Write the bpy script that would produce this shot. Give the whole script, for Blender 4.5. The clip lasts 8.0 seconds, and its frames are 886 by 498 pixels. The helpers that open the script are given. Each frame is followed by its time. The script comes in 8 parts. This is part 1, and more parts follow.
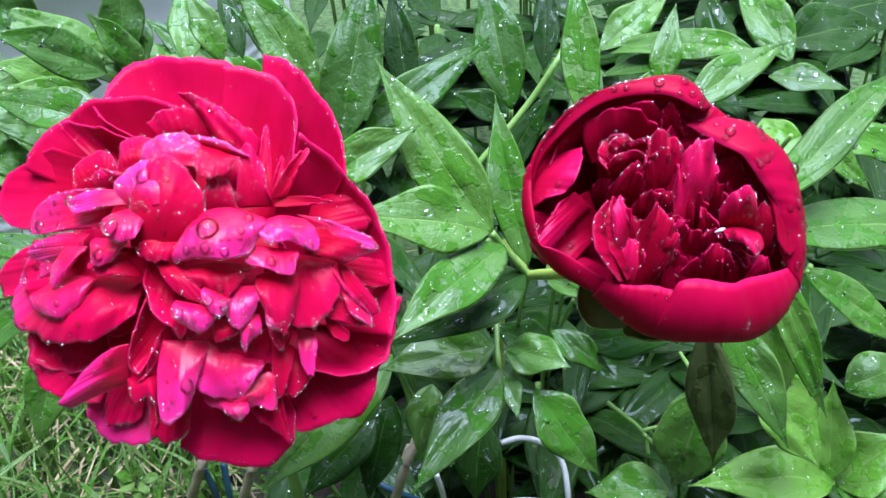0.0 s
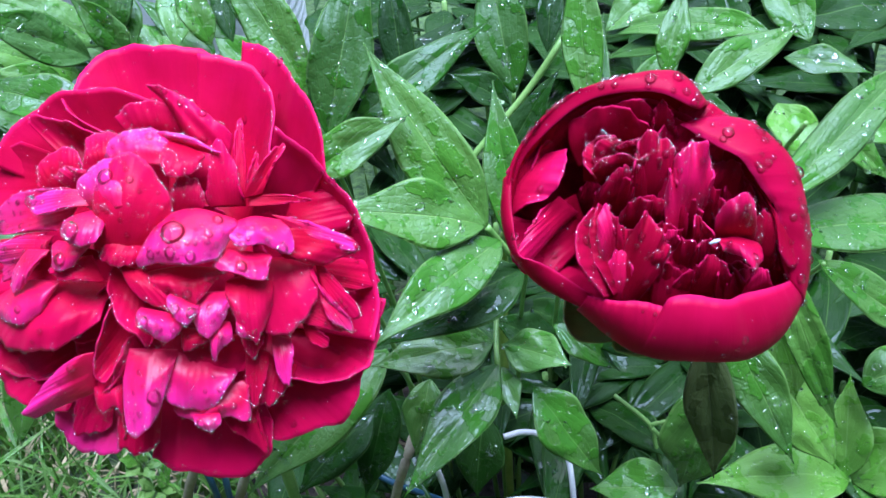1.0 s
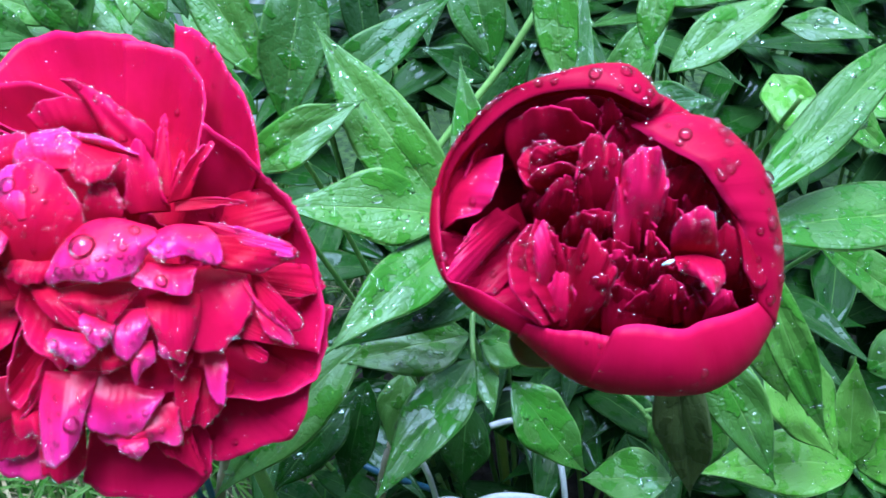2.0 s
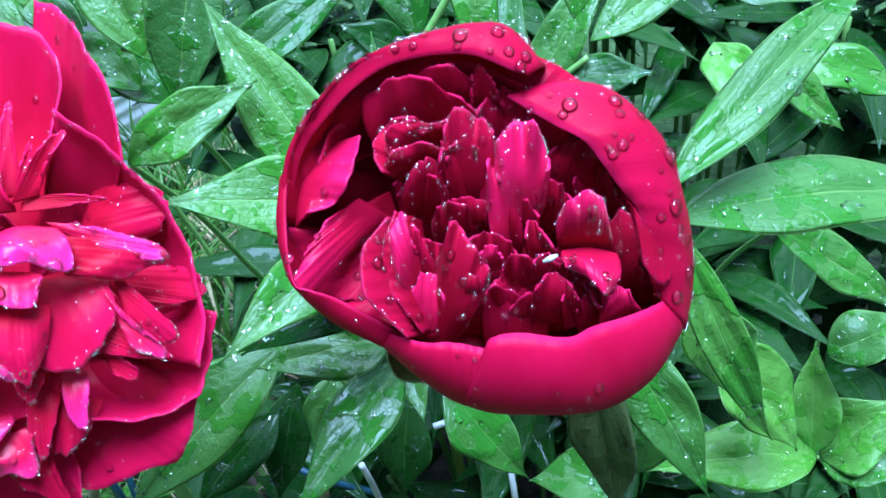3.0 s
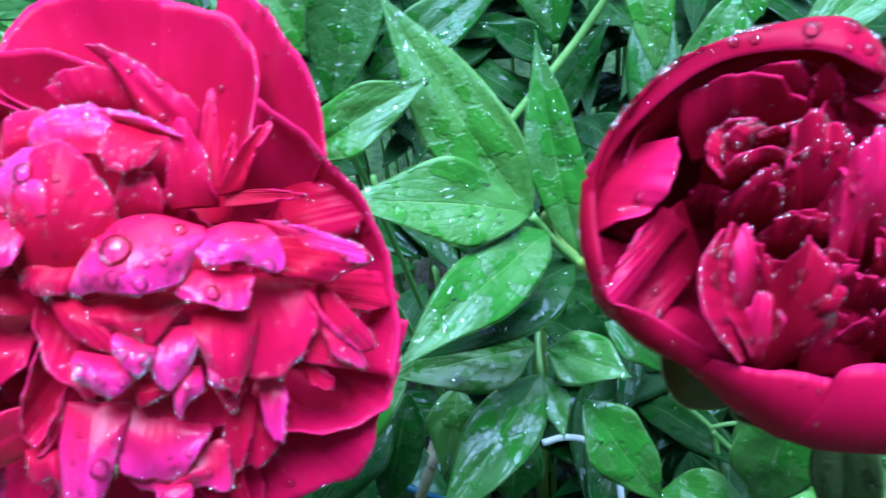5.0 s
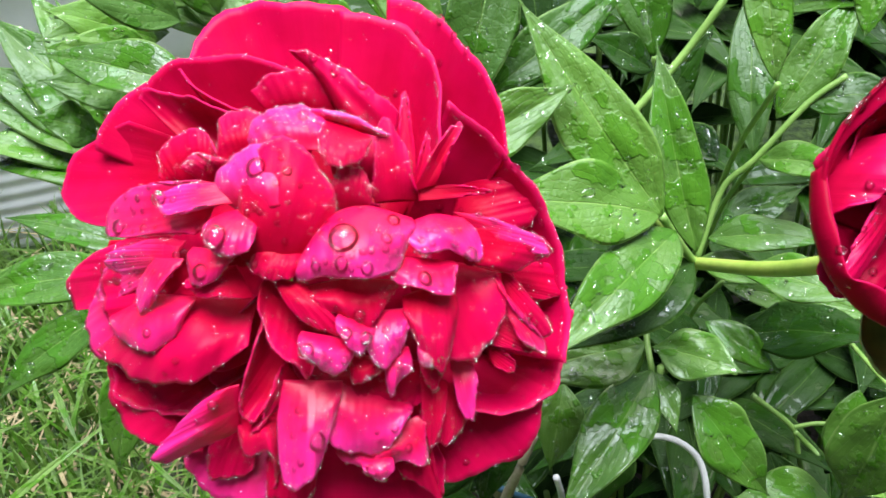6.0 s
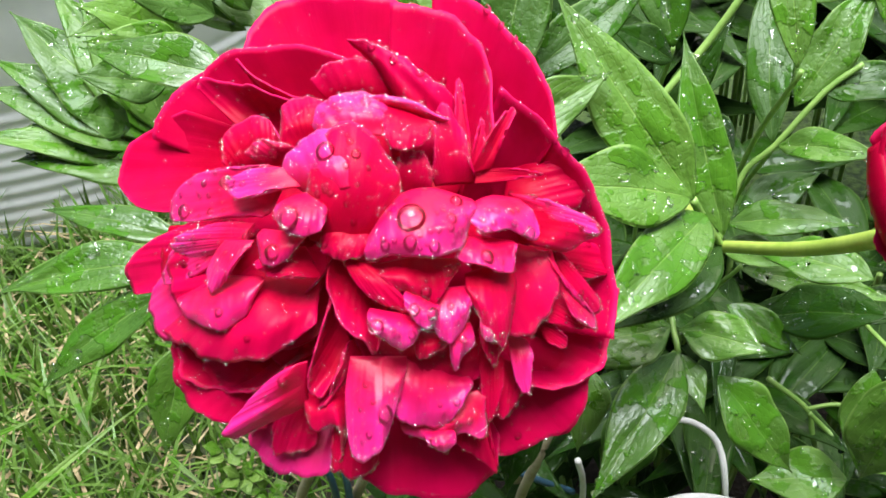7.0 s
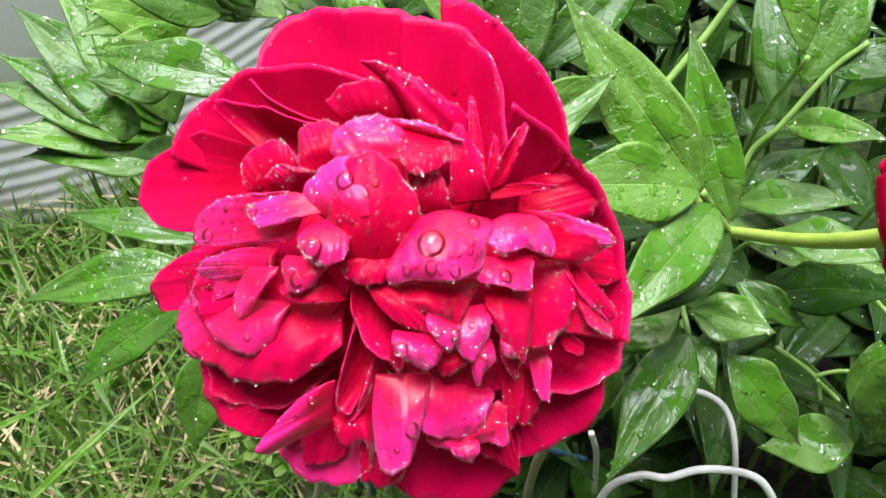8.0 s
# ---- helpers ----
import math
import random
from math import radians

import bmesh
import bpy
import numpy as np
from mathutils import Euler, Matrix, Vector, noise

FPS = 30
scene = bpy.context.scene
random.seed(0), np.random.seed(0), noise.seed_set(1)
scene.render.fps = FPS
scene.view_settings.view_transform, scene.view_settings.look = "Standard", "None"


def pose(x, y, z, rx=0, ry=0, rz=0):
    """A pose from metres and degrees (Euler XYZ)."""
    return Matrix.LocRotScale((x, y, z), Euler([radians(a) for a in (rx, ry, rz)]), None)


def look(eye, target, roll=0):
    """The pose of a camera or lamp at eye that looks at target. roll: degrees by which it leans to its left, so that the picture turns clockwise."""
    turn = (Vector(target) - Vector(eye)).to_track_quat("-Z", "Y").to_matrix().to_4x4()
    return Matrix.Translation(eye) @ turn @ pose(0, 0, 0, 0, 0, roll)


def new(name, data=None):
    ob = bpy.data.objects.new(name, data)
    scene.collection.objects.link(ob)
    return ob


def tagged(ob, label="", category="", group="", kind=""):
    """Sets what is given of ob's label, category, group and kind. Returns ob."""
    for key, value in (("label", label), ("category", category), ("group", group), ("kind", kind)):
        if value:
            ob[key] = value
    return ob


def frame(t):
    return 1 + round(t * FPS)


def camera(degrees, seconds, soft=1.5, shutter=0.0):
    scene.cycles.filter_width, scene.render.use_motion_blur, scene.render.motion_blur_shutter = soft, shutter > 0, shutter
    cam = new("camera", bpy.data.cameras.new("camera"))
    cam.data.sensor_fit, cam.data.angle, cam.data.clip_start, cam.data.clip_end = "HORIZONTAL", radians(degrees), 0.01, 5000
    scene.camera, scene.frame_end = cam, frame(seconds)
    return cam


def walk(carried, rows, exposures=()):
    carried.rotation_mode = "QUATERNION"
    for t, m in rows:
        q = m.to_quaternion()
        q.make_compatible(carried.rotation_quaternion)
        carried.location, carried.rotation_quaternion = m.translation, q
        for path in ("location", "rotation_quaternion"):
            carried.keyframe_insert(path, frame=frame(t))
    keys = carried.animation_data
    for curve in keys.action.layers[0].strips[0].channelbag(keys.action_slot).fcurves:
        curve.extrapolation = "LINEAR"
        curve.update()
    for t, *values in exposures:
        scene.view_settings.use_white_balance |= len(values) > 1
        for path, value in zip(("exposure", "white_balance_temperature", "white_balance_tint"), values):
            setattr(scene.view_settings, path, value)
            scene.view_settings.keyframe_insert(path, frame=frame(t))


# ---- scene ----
cam = camera(52.0, 8.0, soft=1.6, shutter=0.4)
PATH = [
    (0, (0.006, 0.011, 0.742), (-0.016, 1.599, -0.473), -2.2),
    (0.5, (0.015, 0.02, 0.739), (-0.027, 1.594, -0.495), -2.8),
    (1, (0.02, 0.033, 0.738), (-0.056, 1.582, -0.525), -3.4),
    (1.2, (0.02, 0.04, 0.737), (-0.065, 1.576, -0.542), -3.4),
    (2.3, (0.054, 0.076, 0.725), (-0.07, 1.545, -0.627), -6.4),
    (2.5, (0.059, 0.083, 0.72), (-0.056, 1.546, -0.639), -6.7),
    (3, (0.068, 0.092, 0.708), (-0.019, 1.556, -0.652), -6.4),
    (3.5, (0.068, 0.1, 0.7), (-0.007, 1.568, -0.657), -6.1),
    (4, (0.064, 0.108, 0.699), (-0.006, 1.577, -0.656), -5.5),
    (4.5, (0.041, 0.108, 0.701), (-0.03, 1.582, -0.649), -4.5),
    (5, (0.011, 0.105, 0.701), (-0.103, 1.579, -0.646), -5.0),
    (5.2, (-0.002, 0.1, 0.702), (-0.125, 1.582, -0.636), -5.0),
    (6.3, (-0.045, 0.082, 0.714), (-0.165, 1.585, -0.601), -4.9),
    (6.5, (-0.049, 0.079, 0.715), (-0.158, 1.585, -0.596), -4.8),
    (7, (-0.057, 0.075, 0.715), (-0.15, 1.571, -0.609), -4.8),
    (7.5, (-0.062, 0.079, 0.722), (-0.154, 1.546, -0.635), -5.4),
    (8, (-0.06, 0.084, 0.735), (-0.166, 1.5, -0.674), -7.1),
]
EXPOSURES = [
    (0.0, 1.08, 4950, 15), (1.2, 1.06, 4450, 18), (2.4, 1.22, 4250, 4), (4.0, 1.30, 3900, 4), (5.0, 1.13, 3950, 5),
    (6.3, 1.18, 6000, 9), (8.0, 1.18, 6000, 9),
]
walk(cam, [(t, look(eye, target, roll)) for t, eye, target, roll in PATH], EXPOSURES)

# ---- daylight: a bright overcast sky ----
world = bpy.data.worlds.new("overcast_sky")
scene.world = world
world.use_nodes = True
wn = world.node_tree.nodes
sky = wn.new("ShaderNodeTexSky")
sky.sky_type = "NISHITA"
sky.sun_disc = False
sky.sun_elevation = radians(58)
sky.sun_rotation = radians(15)
sky.air_density, sky.dust_density, sky.ozone_density = 1.0, 6.0, 1.0
wn["Background"].inputs["Strength"].default_value = 0.066
world.node_tree.links.new(sky.outputs["Color"], wn["Background"].inputs["Color"])

sun_data = bpy.data.lights.new("sun", "SUN")
sun_data.energy, sun_data.angle, sun_data.color = 4.3, radians(40), (1.0, 0.985, 0.96)
sun = new("sun", sun_data)
sun.matrix_world = look((0.07, 0.18, 1.9), (0, 0.25, 0.5))


# ---- materials ----
def node_material(name):
    m = bpy.data.materials.new(name)
    m.use_nodes = True
    return m, m.node_tree.nodes, m.node_tree.links, m.node_tree.nodes["Principled BSDF"]


def mixed(nodes, links, factor, a, b):
    """A colour mix: factor, a and b are sockets or values."""
    mix = nodes.new("ShaderNodeMix")
    mix.data_type = "RGBA"
    for key, value in ((0, factor), (6, a), (7, b)):
        if isinstance(value, (tuple, float, int)):
            mix.inputs[key].default_value = (*value, 1) if isinstance(value, tuple) else value
        else:
            links.new(value, mix.inputs[key])
    return mix.outputs[2]


def math_node(nodes, links, op, a, b=0.0, c=0.0, clamp=False):
    node = nodes.new("ShaderNodeMath")
    node.operation, node.use_clamp = op, clamp
    for key, value in ((0, a), (1, b), (2, c)):
        if isinstance(value, (float, int)):
            node.inputs[key].default_value = value
        else:
            links.new(value, node.inputs[key])
    return node.outputs[0]


def noise_node(nodes, links, vector, scale, detail=4.0, rough=0.55):
    n = nodes.new("ShaderNodeTexNoise")
    n.inputs["Scale"].default_value, n.inputs["Detail"].default_value, n.inputs["Roughness"].default_value = scale, detail, rough
    if vector is not None:
        links.new(vector, n.inputs["Vector"])
    return n.outputs["Fac"]


def ramp(nodes, links, value, low, high):
    r = nodes.new("ShaderNodeMapRange")
    r.inputs["From Min"].default_value, r.inputs["From Max"].default_value = low, high
    links.new(value, r.inputs["Value"])
    return r.outputs["Result"]


def bumped(nodes, links, bsdf, height, distance, strength=1.0):
    b = nodes.new("ShaderNodeBump")
    b.inputs["Distance"].default_value, b.inputs["Strength"].default_value = distance, strength
    links.new(height, b.inputs["Height"])
    links.new(b.outputs["Normal"], bsdf.inputs["Normal"])
    return b.outputs["Normal"]


def petal_material(name, deep, bright, rough, sheer, gloss):
    """Silky wet petal: fine ribs from base to rim, blotches, some light shining through."""
    m, nodes, links, bsdf = node_material(name)
    uv = nodes.new("ShaderNodeUVMap")
    stretch = nodes.new("ShaderNodeMapping")
    stretch.inputs["Scale"].default_value = (0.8, 34, 1)
    links.new(uv.outputs["UV"], stretch.inputs["Vector"])
    ribs = noise_node(nodes, links, stretch.outputs["Vector"], 1.6, 3)
    place = nodes.new("ShaderNodeTexCoord")
    blotch = noise_node(nodes, links, place.outputs["Object"], 60, 4)
    info = nodes.new("ShaderNodeObjectInfo")
    tone = math_node(nodes, links, "MULTIPLY_ADD", ribs, 0.11, math_node(nodes, links, "MULTIPLY_ADD", blotch, 0.6, math_node(nodes, links, "MULTIPLY", info.outputs["Random"], 0.22)))
    split = nodes.new("ShaderNodeSeparateXYZ")
    links.new(uv.outputs["UV"], split.inputs["Vector"])
    tone = math_node(nodes, links, "MULTIPLY_ADD", split.outputs["X"], 0.5, math_node(nodes, links, "SUBTRACT", tone, 0.30))
    colour = mixed(nodes, links, ramp(nodes, links, tone, 0.30, 1.15), deep, bright)
    # a thin paler margin along the rim
    margin = math_node(nodes, links, "MULTIPLY", ramp(nodes, links, split.outputs["X"], 0.97, 1.0), 0.3)
    colour = mixed(nodes, links, margin, colour, (0.95, 0.03, 0.22))
    links.new(colour, bsdf.inputs["Base Color"])
    wet = noise_node(nodes, links, place.outputs["Object"], 140, 3)
    links.new(math_node(nodes, links, "MULTIPLY_ADD", wet, 0.28, rough - 0.14), bsdf.inputs["Roughness"])
    bsdf.inputs["Specular IOR Level"].default_value = gloss
    height = math_node(nodes, links, "MULTIPLY_ADD", ribs, 0.35, math_node(nodes, links, "MULTIPLY", wet, 0.5))
    normal = bumped(nodes, links, bsdf, height, 0.0005, 0.35)
    through_light = nodes.new("ShaderNodeBsdfTranslucent")
    links.new(colour, through_light.inputs["Color"])
    links.new(normal, through_light.inputs["Normal"])
    blend = nodes.new("ShaderNodeMixShader")
    blend.inputs[0].default_value = sheer
    links.new(bsdf.outputs[0], blend.inputs[1])
    links.new(through_light.outputs[0], blend.inputs[2])
    links.new(blend.outputs[0], nodes["Material Output"].inputs["Surface"])
    return m


def leaf_material(name, deep, fresh, vein, rough, waxy=0.6, pool_green=(0.06, 0.19, 0.008)):
    """Wet leaf: pale midrib, side veins that run forward, mottled blade."""
    m, nodes, links, bsdf = node_material(name)
    uv = nodes.new("ShaderNodeUVMap")
    split = nodes.new("ShaderNodeSeparateXYZ")
    links.new(uv.outputs["UV"], split.inputs["Vector"])
    u, v = split.outputs["X"], split.outputs["Y"]
    side = math_node(nodes, links, "ABSOLUTE", math_node(nodes, links, "SUBTRACT", v, 0.5))
    place = nodes.new("ShaderNodeTexCoord")
    warp = noise_node(nodes, links, place.outputs["Object"], 45, 2)
    along = math_node(nodes, links, "MULTIPLY_ADD", side, -1.5, u)
    along = math_node(nodes, links, "MULTIPLY_ADD", warp, 0.10, along)
    wave = math_node(nodes, links, "ABSOLUTE", math_node(nodes, links, "SINE", math_node(nodes, links, "MULTIPLY", along, 17.0)))
    veins = math_node(nodes, links, "SUBTRACT", 1.0, ramp(nodes, links, wave, 0.0, 0.13))
    midrib = math_node(nodes, links, "SUBTRACT", 1.0, ramp(nodes, links, side, 0.006, 0.02))
    small = nodes.new("ShaderNodeTexVoronoi")
    small.feature = "DISTANCE_TO_EDGE"
    small.inputs["Scale"].default_value = 260
    links.new(place.outputs["Object"], small.inputs["Vector"])
    net = math_node(nodes, links, "SUBTRACT", 1.0, ramp(nodes, links, small.outputs["Distance"], 0.0, 0.12))
    blotch = noise_node(nodes, links, place.outputs["Object"], 38, 5)
    info = nodes.new("ShaderNodeObjectInfo")
    tone = math_node(nodes, links, "MULTIPLY_ADD", blotch, 0.9, math_node(nodes, links, "MULTIPLY", info.outputs["Random"], 0.5))
    blade = mixed(nodes, links, ramp(nodes, links, tone, 0.3, 1.0), deep, fresh)
    lines = math_node(nodes, links, "MAXIMUM", math_node(nodes, links, "MULTIPLY", veins, 0.2), math_node(nodes, links, "MULTIPLY", midrib, 0.5))
    margin = math_node(nodes, links, "MULTIPLY", ramp(nodes, links, side, 0.468, 0.49), 0.55)
    lines = math_node(nodes, links, "MAXIMUM", lines, margin)
    colour = mixed(nodes, links, lines, blade, vein)
    # standing water: ragged pools, millimetres to a centimetre wide, that show the green under a dull waxy skin
    pool = math_node(nodes, links, "MULTIPLY_ADD", noise_node(nodes, links, place.outputs["Object"], 105, 3), 0.55, math_node(nodes, links, "MULTIPLY", noise_node(nodes, links, place.outputs["Object"], 36, 2), 0.45))
    wet = ramp(nodes, links, pool, 0.520, 0.545)
    colour = mixed(nodes, links, math_node(nodes, links, "MULTIPLY", wet, 0.55), colour, pool_green)
    links.new(colour, bsdf.inputs["Base Color"])
    links.new(math_node(nodes, links, "MULTIPLY_ADD", wet, -0.22, rough + 0.12), bsdf.inputs["Roughness"])
    links.new(math_node(nodes, links, "MULTIPLY_ADD", wet, -0.85 * waxy, waxy), bsdf.inputs["Specular IOR Level"])
    links.new(math_node(nodes, links, "MULTIPLY_ADD", wet, 0.6, 0.04), bsdf.inputs["Coat Weight"])
    bsdf.inputs["Coat IOR"].default_value = 1.33
    bsdf.inputs["Coat Roughness"].default_value = 0.06
    height = math_node(nodes, links, "MULTIPLY_ADD", lines, -0.9, math_node(nodes, links, "MULTIPLY_ADD", net, -0.12, math_node(nodes, links, "MULTIPLY_ADD", wave, 0.08, math_node(nodes, links, "MULTIPLY", noise_node(nodes, links, place.outputs["Object"], 150, 3), 1.3))))
    height = math_node(nodes, links, "MULTIPLY_ADD", wet, 0.5, height)
    normal = bumped(nodes, links, bsdf, height, 0.0008, 0.8)
    through_light = nodes.new("ShaderNodeBsdfTranslucent")
    links.new(mixed(nodes, links, 0.5, colour, fresh), through_light.inputs["Color"])
    blend = nodes.new("ShaderNodeMixShader")
    blend.inputs[0].default_value = 0.22
    links.new(bsdf.outputs[0], blend.inputs[1])
    links.new(through_light.outputs[0], blend.inputs[2])
    links.new(blend.outputs[0], nodes["Material Output"].inputs["Surface"])
    return m


def plain_material(name, a, b, scale, rough, bump=0.0, metal=0.0):
    """Two tones mixed by a noise of that scale, with fine relief."""
    m, nodes, links, bsdf = node_material(name)
    place = nodes.new("ShaderNodeTexCoord")
    coarse = noise_node(nodes, links, place.outputs["Object"], scale, 5)
    fine = noise_node(nodes, links, place.outputs["Object"], scale * 7, 4)
    tone = math_node(nodes, links, "MULTIPLY_ADD", coarse, 0.65, math_node(nodes, links, "MULTIPLY", fine, 0.35))
    links.new(mixed(nodes, links, ramp(nodes, links, tone, 0.35, 0.65), a, b), bsdf.inputs["Base Color"])
    links.new(math_node(nodes, links, "MULTIPLY_ADD", fine, 0.25, rough - 0.12), bsdf.inputs["Roughness"])
    bsdf.inputs["Metallic"].default_value = metal
    if bump:
        bumped(nodes, links, bsdf, tone, bump, 0.8)
    return m


def water_material(name, ior, bend, most=1.0):
    """Rain water: a bright sky on its skin, and below it partly bent and partly straight light."""
    m, nodes, links, bsdf = node_material(name)
    nodes.remove(bsdf)
    clear, bent, gloss, edge, body, blend = (nodes.new("ShaderNode" + k) for k in ("BsdfTransparent", "BsdfRefraction", "BsdfGlossy", "Fresnel", "MixShader", "MixShader"))
    bent.inputs["IOR"].default_value, bent.inputs["Roughness"].default_value = 1.33, 0.0
    gloss.inputs["Roughness"].default_value = 0.04
    edge.inputs["IOR"].default_value = ior
    body.inputs[0].default_value = bend
    links.new(clear.outputs[0], body.inputs[1])
    links.new(bent.outputs[0], body.inputs[2])
    links.new(math_node(nodes, links, "MINIMUM", edge.outputs[0], most), blend.inputs[0])
    links.new(body.outputs[0], blend.inputs[1])
    links.new(gloss.outputs[0], blend.inputs[2])
    links.new(blend.outputs[0], nodes["Material Output"].inputs["Surface"])
    return m


PETAL = petal_material("crimson_petal", (0.44, 0.0003, 0.024), (0.82, 0.0008, 0.108), 0.34, 0.19, 0.07)
# paler pink: sky sheen on upward-facing petals is mixed into the base colour
PALE_PETAL = petal_material("sky_sheen_pink_petal", (0.66, 0.0012, 0.058), (1.0, 0.042, 0.46), 0.33, 0.20, 0.32)
BUD_PETAL = petal_material("deep_crimson_petal", (0.31, 0.0003, 0.017), (0.64, 0.0009, 0.070), 0.38, 0.30, 0.06)
# pink between the pale petal and the deep crimson one
BUD_PALE = petal_material("rose_pink_petal", (0.45, 0.0008, 0.035), (0.88, 0.006, 0.15), 0.34, 0.14, 0.14)
LEAF = leaf_material("peony_leaf", (0.050, 0.125, 0.010), (0.125, 0.262, 0.026), (0.27, 0.43, 0.09), 0.34, 0.62)
# green between the main leaf tone and the darkest one
LEAF_MID = leaf_material("mid_green_peony_leaf", (0.030, 0.085, 0.008), (0.075, 0.170, 0.018), (0.20, 0.33, 0.07), 0.36, 0.5, (0.040, 0.130, 0.006))
LEAF_WET = leaf_material("rain_filmed_peony_leaf", (0.045, 0.115, 0.009), (0.110, 0.235, 0.024), (0.25, 0.40, 0.09), 0.20, 0.7)
# leaf green darkened so that the clump's inner shade is in the colour
LEAF_SHADE = leaf_material("shade_toned_peony_leaf", (0.012, 0.036, 0.004), (0.030, 0.076, 0.008), (0.12, 0.22, 0.04), 0.44, 0.16, (0.018, 0.062, 0.003))
LEAF_FRESH = leaf_material("young_peony_leaf", (0.09, 0.21, 0.018), (0.18, 0.35, 0.036), (0.30, 0.47, 0.11), 0.36, 0.5, (0.11, 0.29, 0.012))
LEAF_OLD = leaf_material("ageing_peony_leaf", (0.050, 0.105, 0.020), (0.115, 0.135, 0.036), (0.12, 0.14, 0.06), 0.36, 0.3, (0.04, 0.05, 0.012))
STEM = plain_material("green_stem", (0.16, 0.30, 0.05), (0.26, 0.40, 0.09), 60, 0.4, 0.0004)
STEM_OLD = plain_material("dry_pale_stem", (0.24, 0.19, 0.11), (0.42, 0.36, 0.24), 70, 0.6, 0.0006)
STALK = plain_material("flower_stalk", (0.24, 0.36, 0.04), (0.40, 0.50, 0.09), 60, 0.38, 0.0004)
CALYX = plain_material("green_calyx", (0.20, 0.30, 0.05), (0.32, 0.42, 0.09), 80, 0.45, 0.0004)
WIRE = plain_material("white_coated_wire", (0.55, 0.54, 0.50), (0.74, 0.73, 0.70), 90, 0.4, 0.0003)
WIRE_BLUE = plain_material("dark_blue_coated_wire", (0.012, 0.035, 0.06), (0.03, 0.08, 0.12), 90, 0.4, 0.0003)
SOIL = plain_material("damp_soil", (0.018, 0.012, 0.008), (0.06, 0.04, 0.027), 26, 0.85, 0.006)
GRASS = leaf_material("grass_blade", (0.055, 0.12, 0.012), (0.17, 0.29, 0.036), (0.30, 0.46, 0.12), 0.4)
STRAW = plain_material("dry_grass", (0.22, 0.16, 0.07), (0.42, 0.34, 0.18), 40, 0.7)
PLANTER = plain_material("weathered_grey_plastic", (0.82, 0.81, 0.81), (0.90, 0.89, 0.89), 9, 0.5, 0.0006)
REAR = plain_material("dark_sky_blocker", (0.10, 0.10, 0.09), (0.16, 0.15, 0.13), 5, 0.85, 0.002)
PALE = plain_material("pale_fragment", (0.6, 0.66, 0.74), (0.8, 0.84, 0.88), 300, 0.3)


def ground_material():
    """Damp soil round the plant that goes over into mown lawn farther out."""
    m, nodes, links, bsdf = node_material("garden_ground")
    place = nodes.new("ShaderNodeTexCoord")
    clump = nodes.new("ShaderNodeVectorMath")
    clump.operation = "DISTANCE"
    clump.inputs[1].default_value = (0.12, 0.42, 0)
    links.new(place.outputs["Object"], clump.inputs[0])
    coarse = noise_node(nodes, links, place.outputs["Object"], 7, 5)
    fine = noise_node(nodes, links, place.outputs["Object"], 90, 4)
    reach = math_node(nodes, links, "MULTIPLY_ADD", coarse, 0.5, clump.outputs["Value"])
    lawn = mixed(nodes, links, ramp(nodes, links, fine, 0.35, 0.65), (0.025, 0.05, 0.012), (0.09, 0.15, 0.03))
    soil = mixed(nodes, links, ramp(nodes, links, fine, 0.35, 0.65), (0.018, 0.012, 0.008), (0.055, 0.038, 0.026))
    links.new(mixed(nodes, links, ramp(nodes, links, reach, 0.62, 0.85), soil, lawn), bsdf.inputs["Base Color"])
    bsdf.inputs["Roughness"].default_value = 0.9
    bumped(nodes, links, bsdf, fine, 0.006, 0.8)
    return m


GROUND = ground_material()
WATER = water_material("rain_water", 1.5, 0.05)
DEW = water_material("fine_dew", 1.9, 0.04, 0.18)
LEAF_DEW = water_material("leaf_dew", 1.6, 0.5)


# ---- builders ----
def unit(v):
    v = np.asarray(v, float)
    return v / np.maximum(np.linalg.norm(v, axis=-1, keepdims=True), 1e-9)


def held(ob, parent):
    """Parents ob; its points stay in world places."""
    if parent is not None:
        ob.parent = parent
        ob.matrix_parent_inverse = Matrix.Translation(-parent.location)
    return ob


def mesh_object(name, verts, faces, material, parent=None, label="", uvs=None):
    data = bpy.data.meshes.new(name)
    data.from_pydata([tuple(p) for p in verts], [], [tuple(int(i) for i in f) for f in faces])
    data.polygons.foreach_set("use_smooth", [True] * len(data.polygons))
    if uvs is not None:
        layer = data.uv_layers.new(name="UVMap")
        index = np.zeros(len(data.loops), np.int32)
        data.loops.foreach_get("vertex_index", index)
        layer.data.foreach_set("uv", np.asarray(uvs, np.float32)[index].ravel())
    data.materials.append(material)
    data.update()
    ob = new(name, data)
    return tagged(held(ob, parent), label)


def part(name, bm, material, parent, label=""):
    """Links a bmesh as one mesh object under a thing or a part."""
    data = bpy.data.meshes.new(name)
    bm.to_mesh(data)
    bm.free()
    data.polygons.foreach_set("use_smooth", [True] * len(data.polygons))
    data.materials.append(material)
    return tagged(held(new(name, data), parent), label)


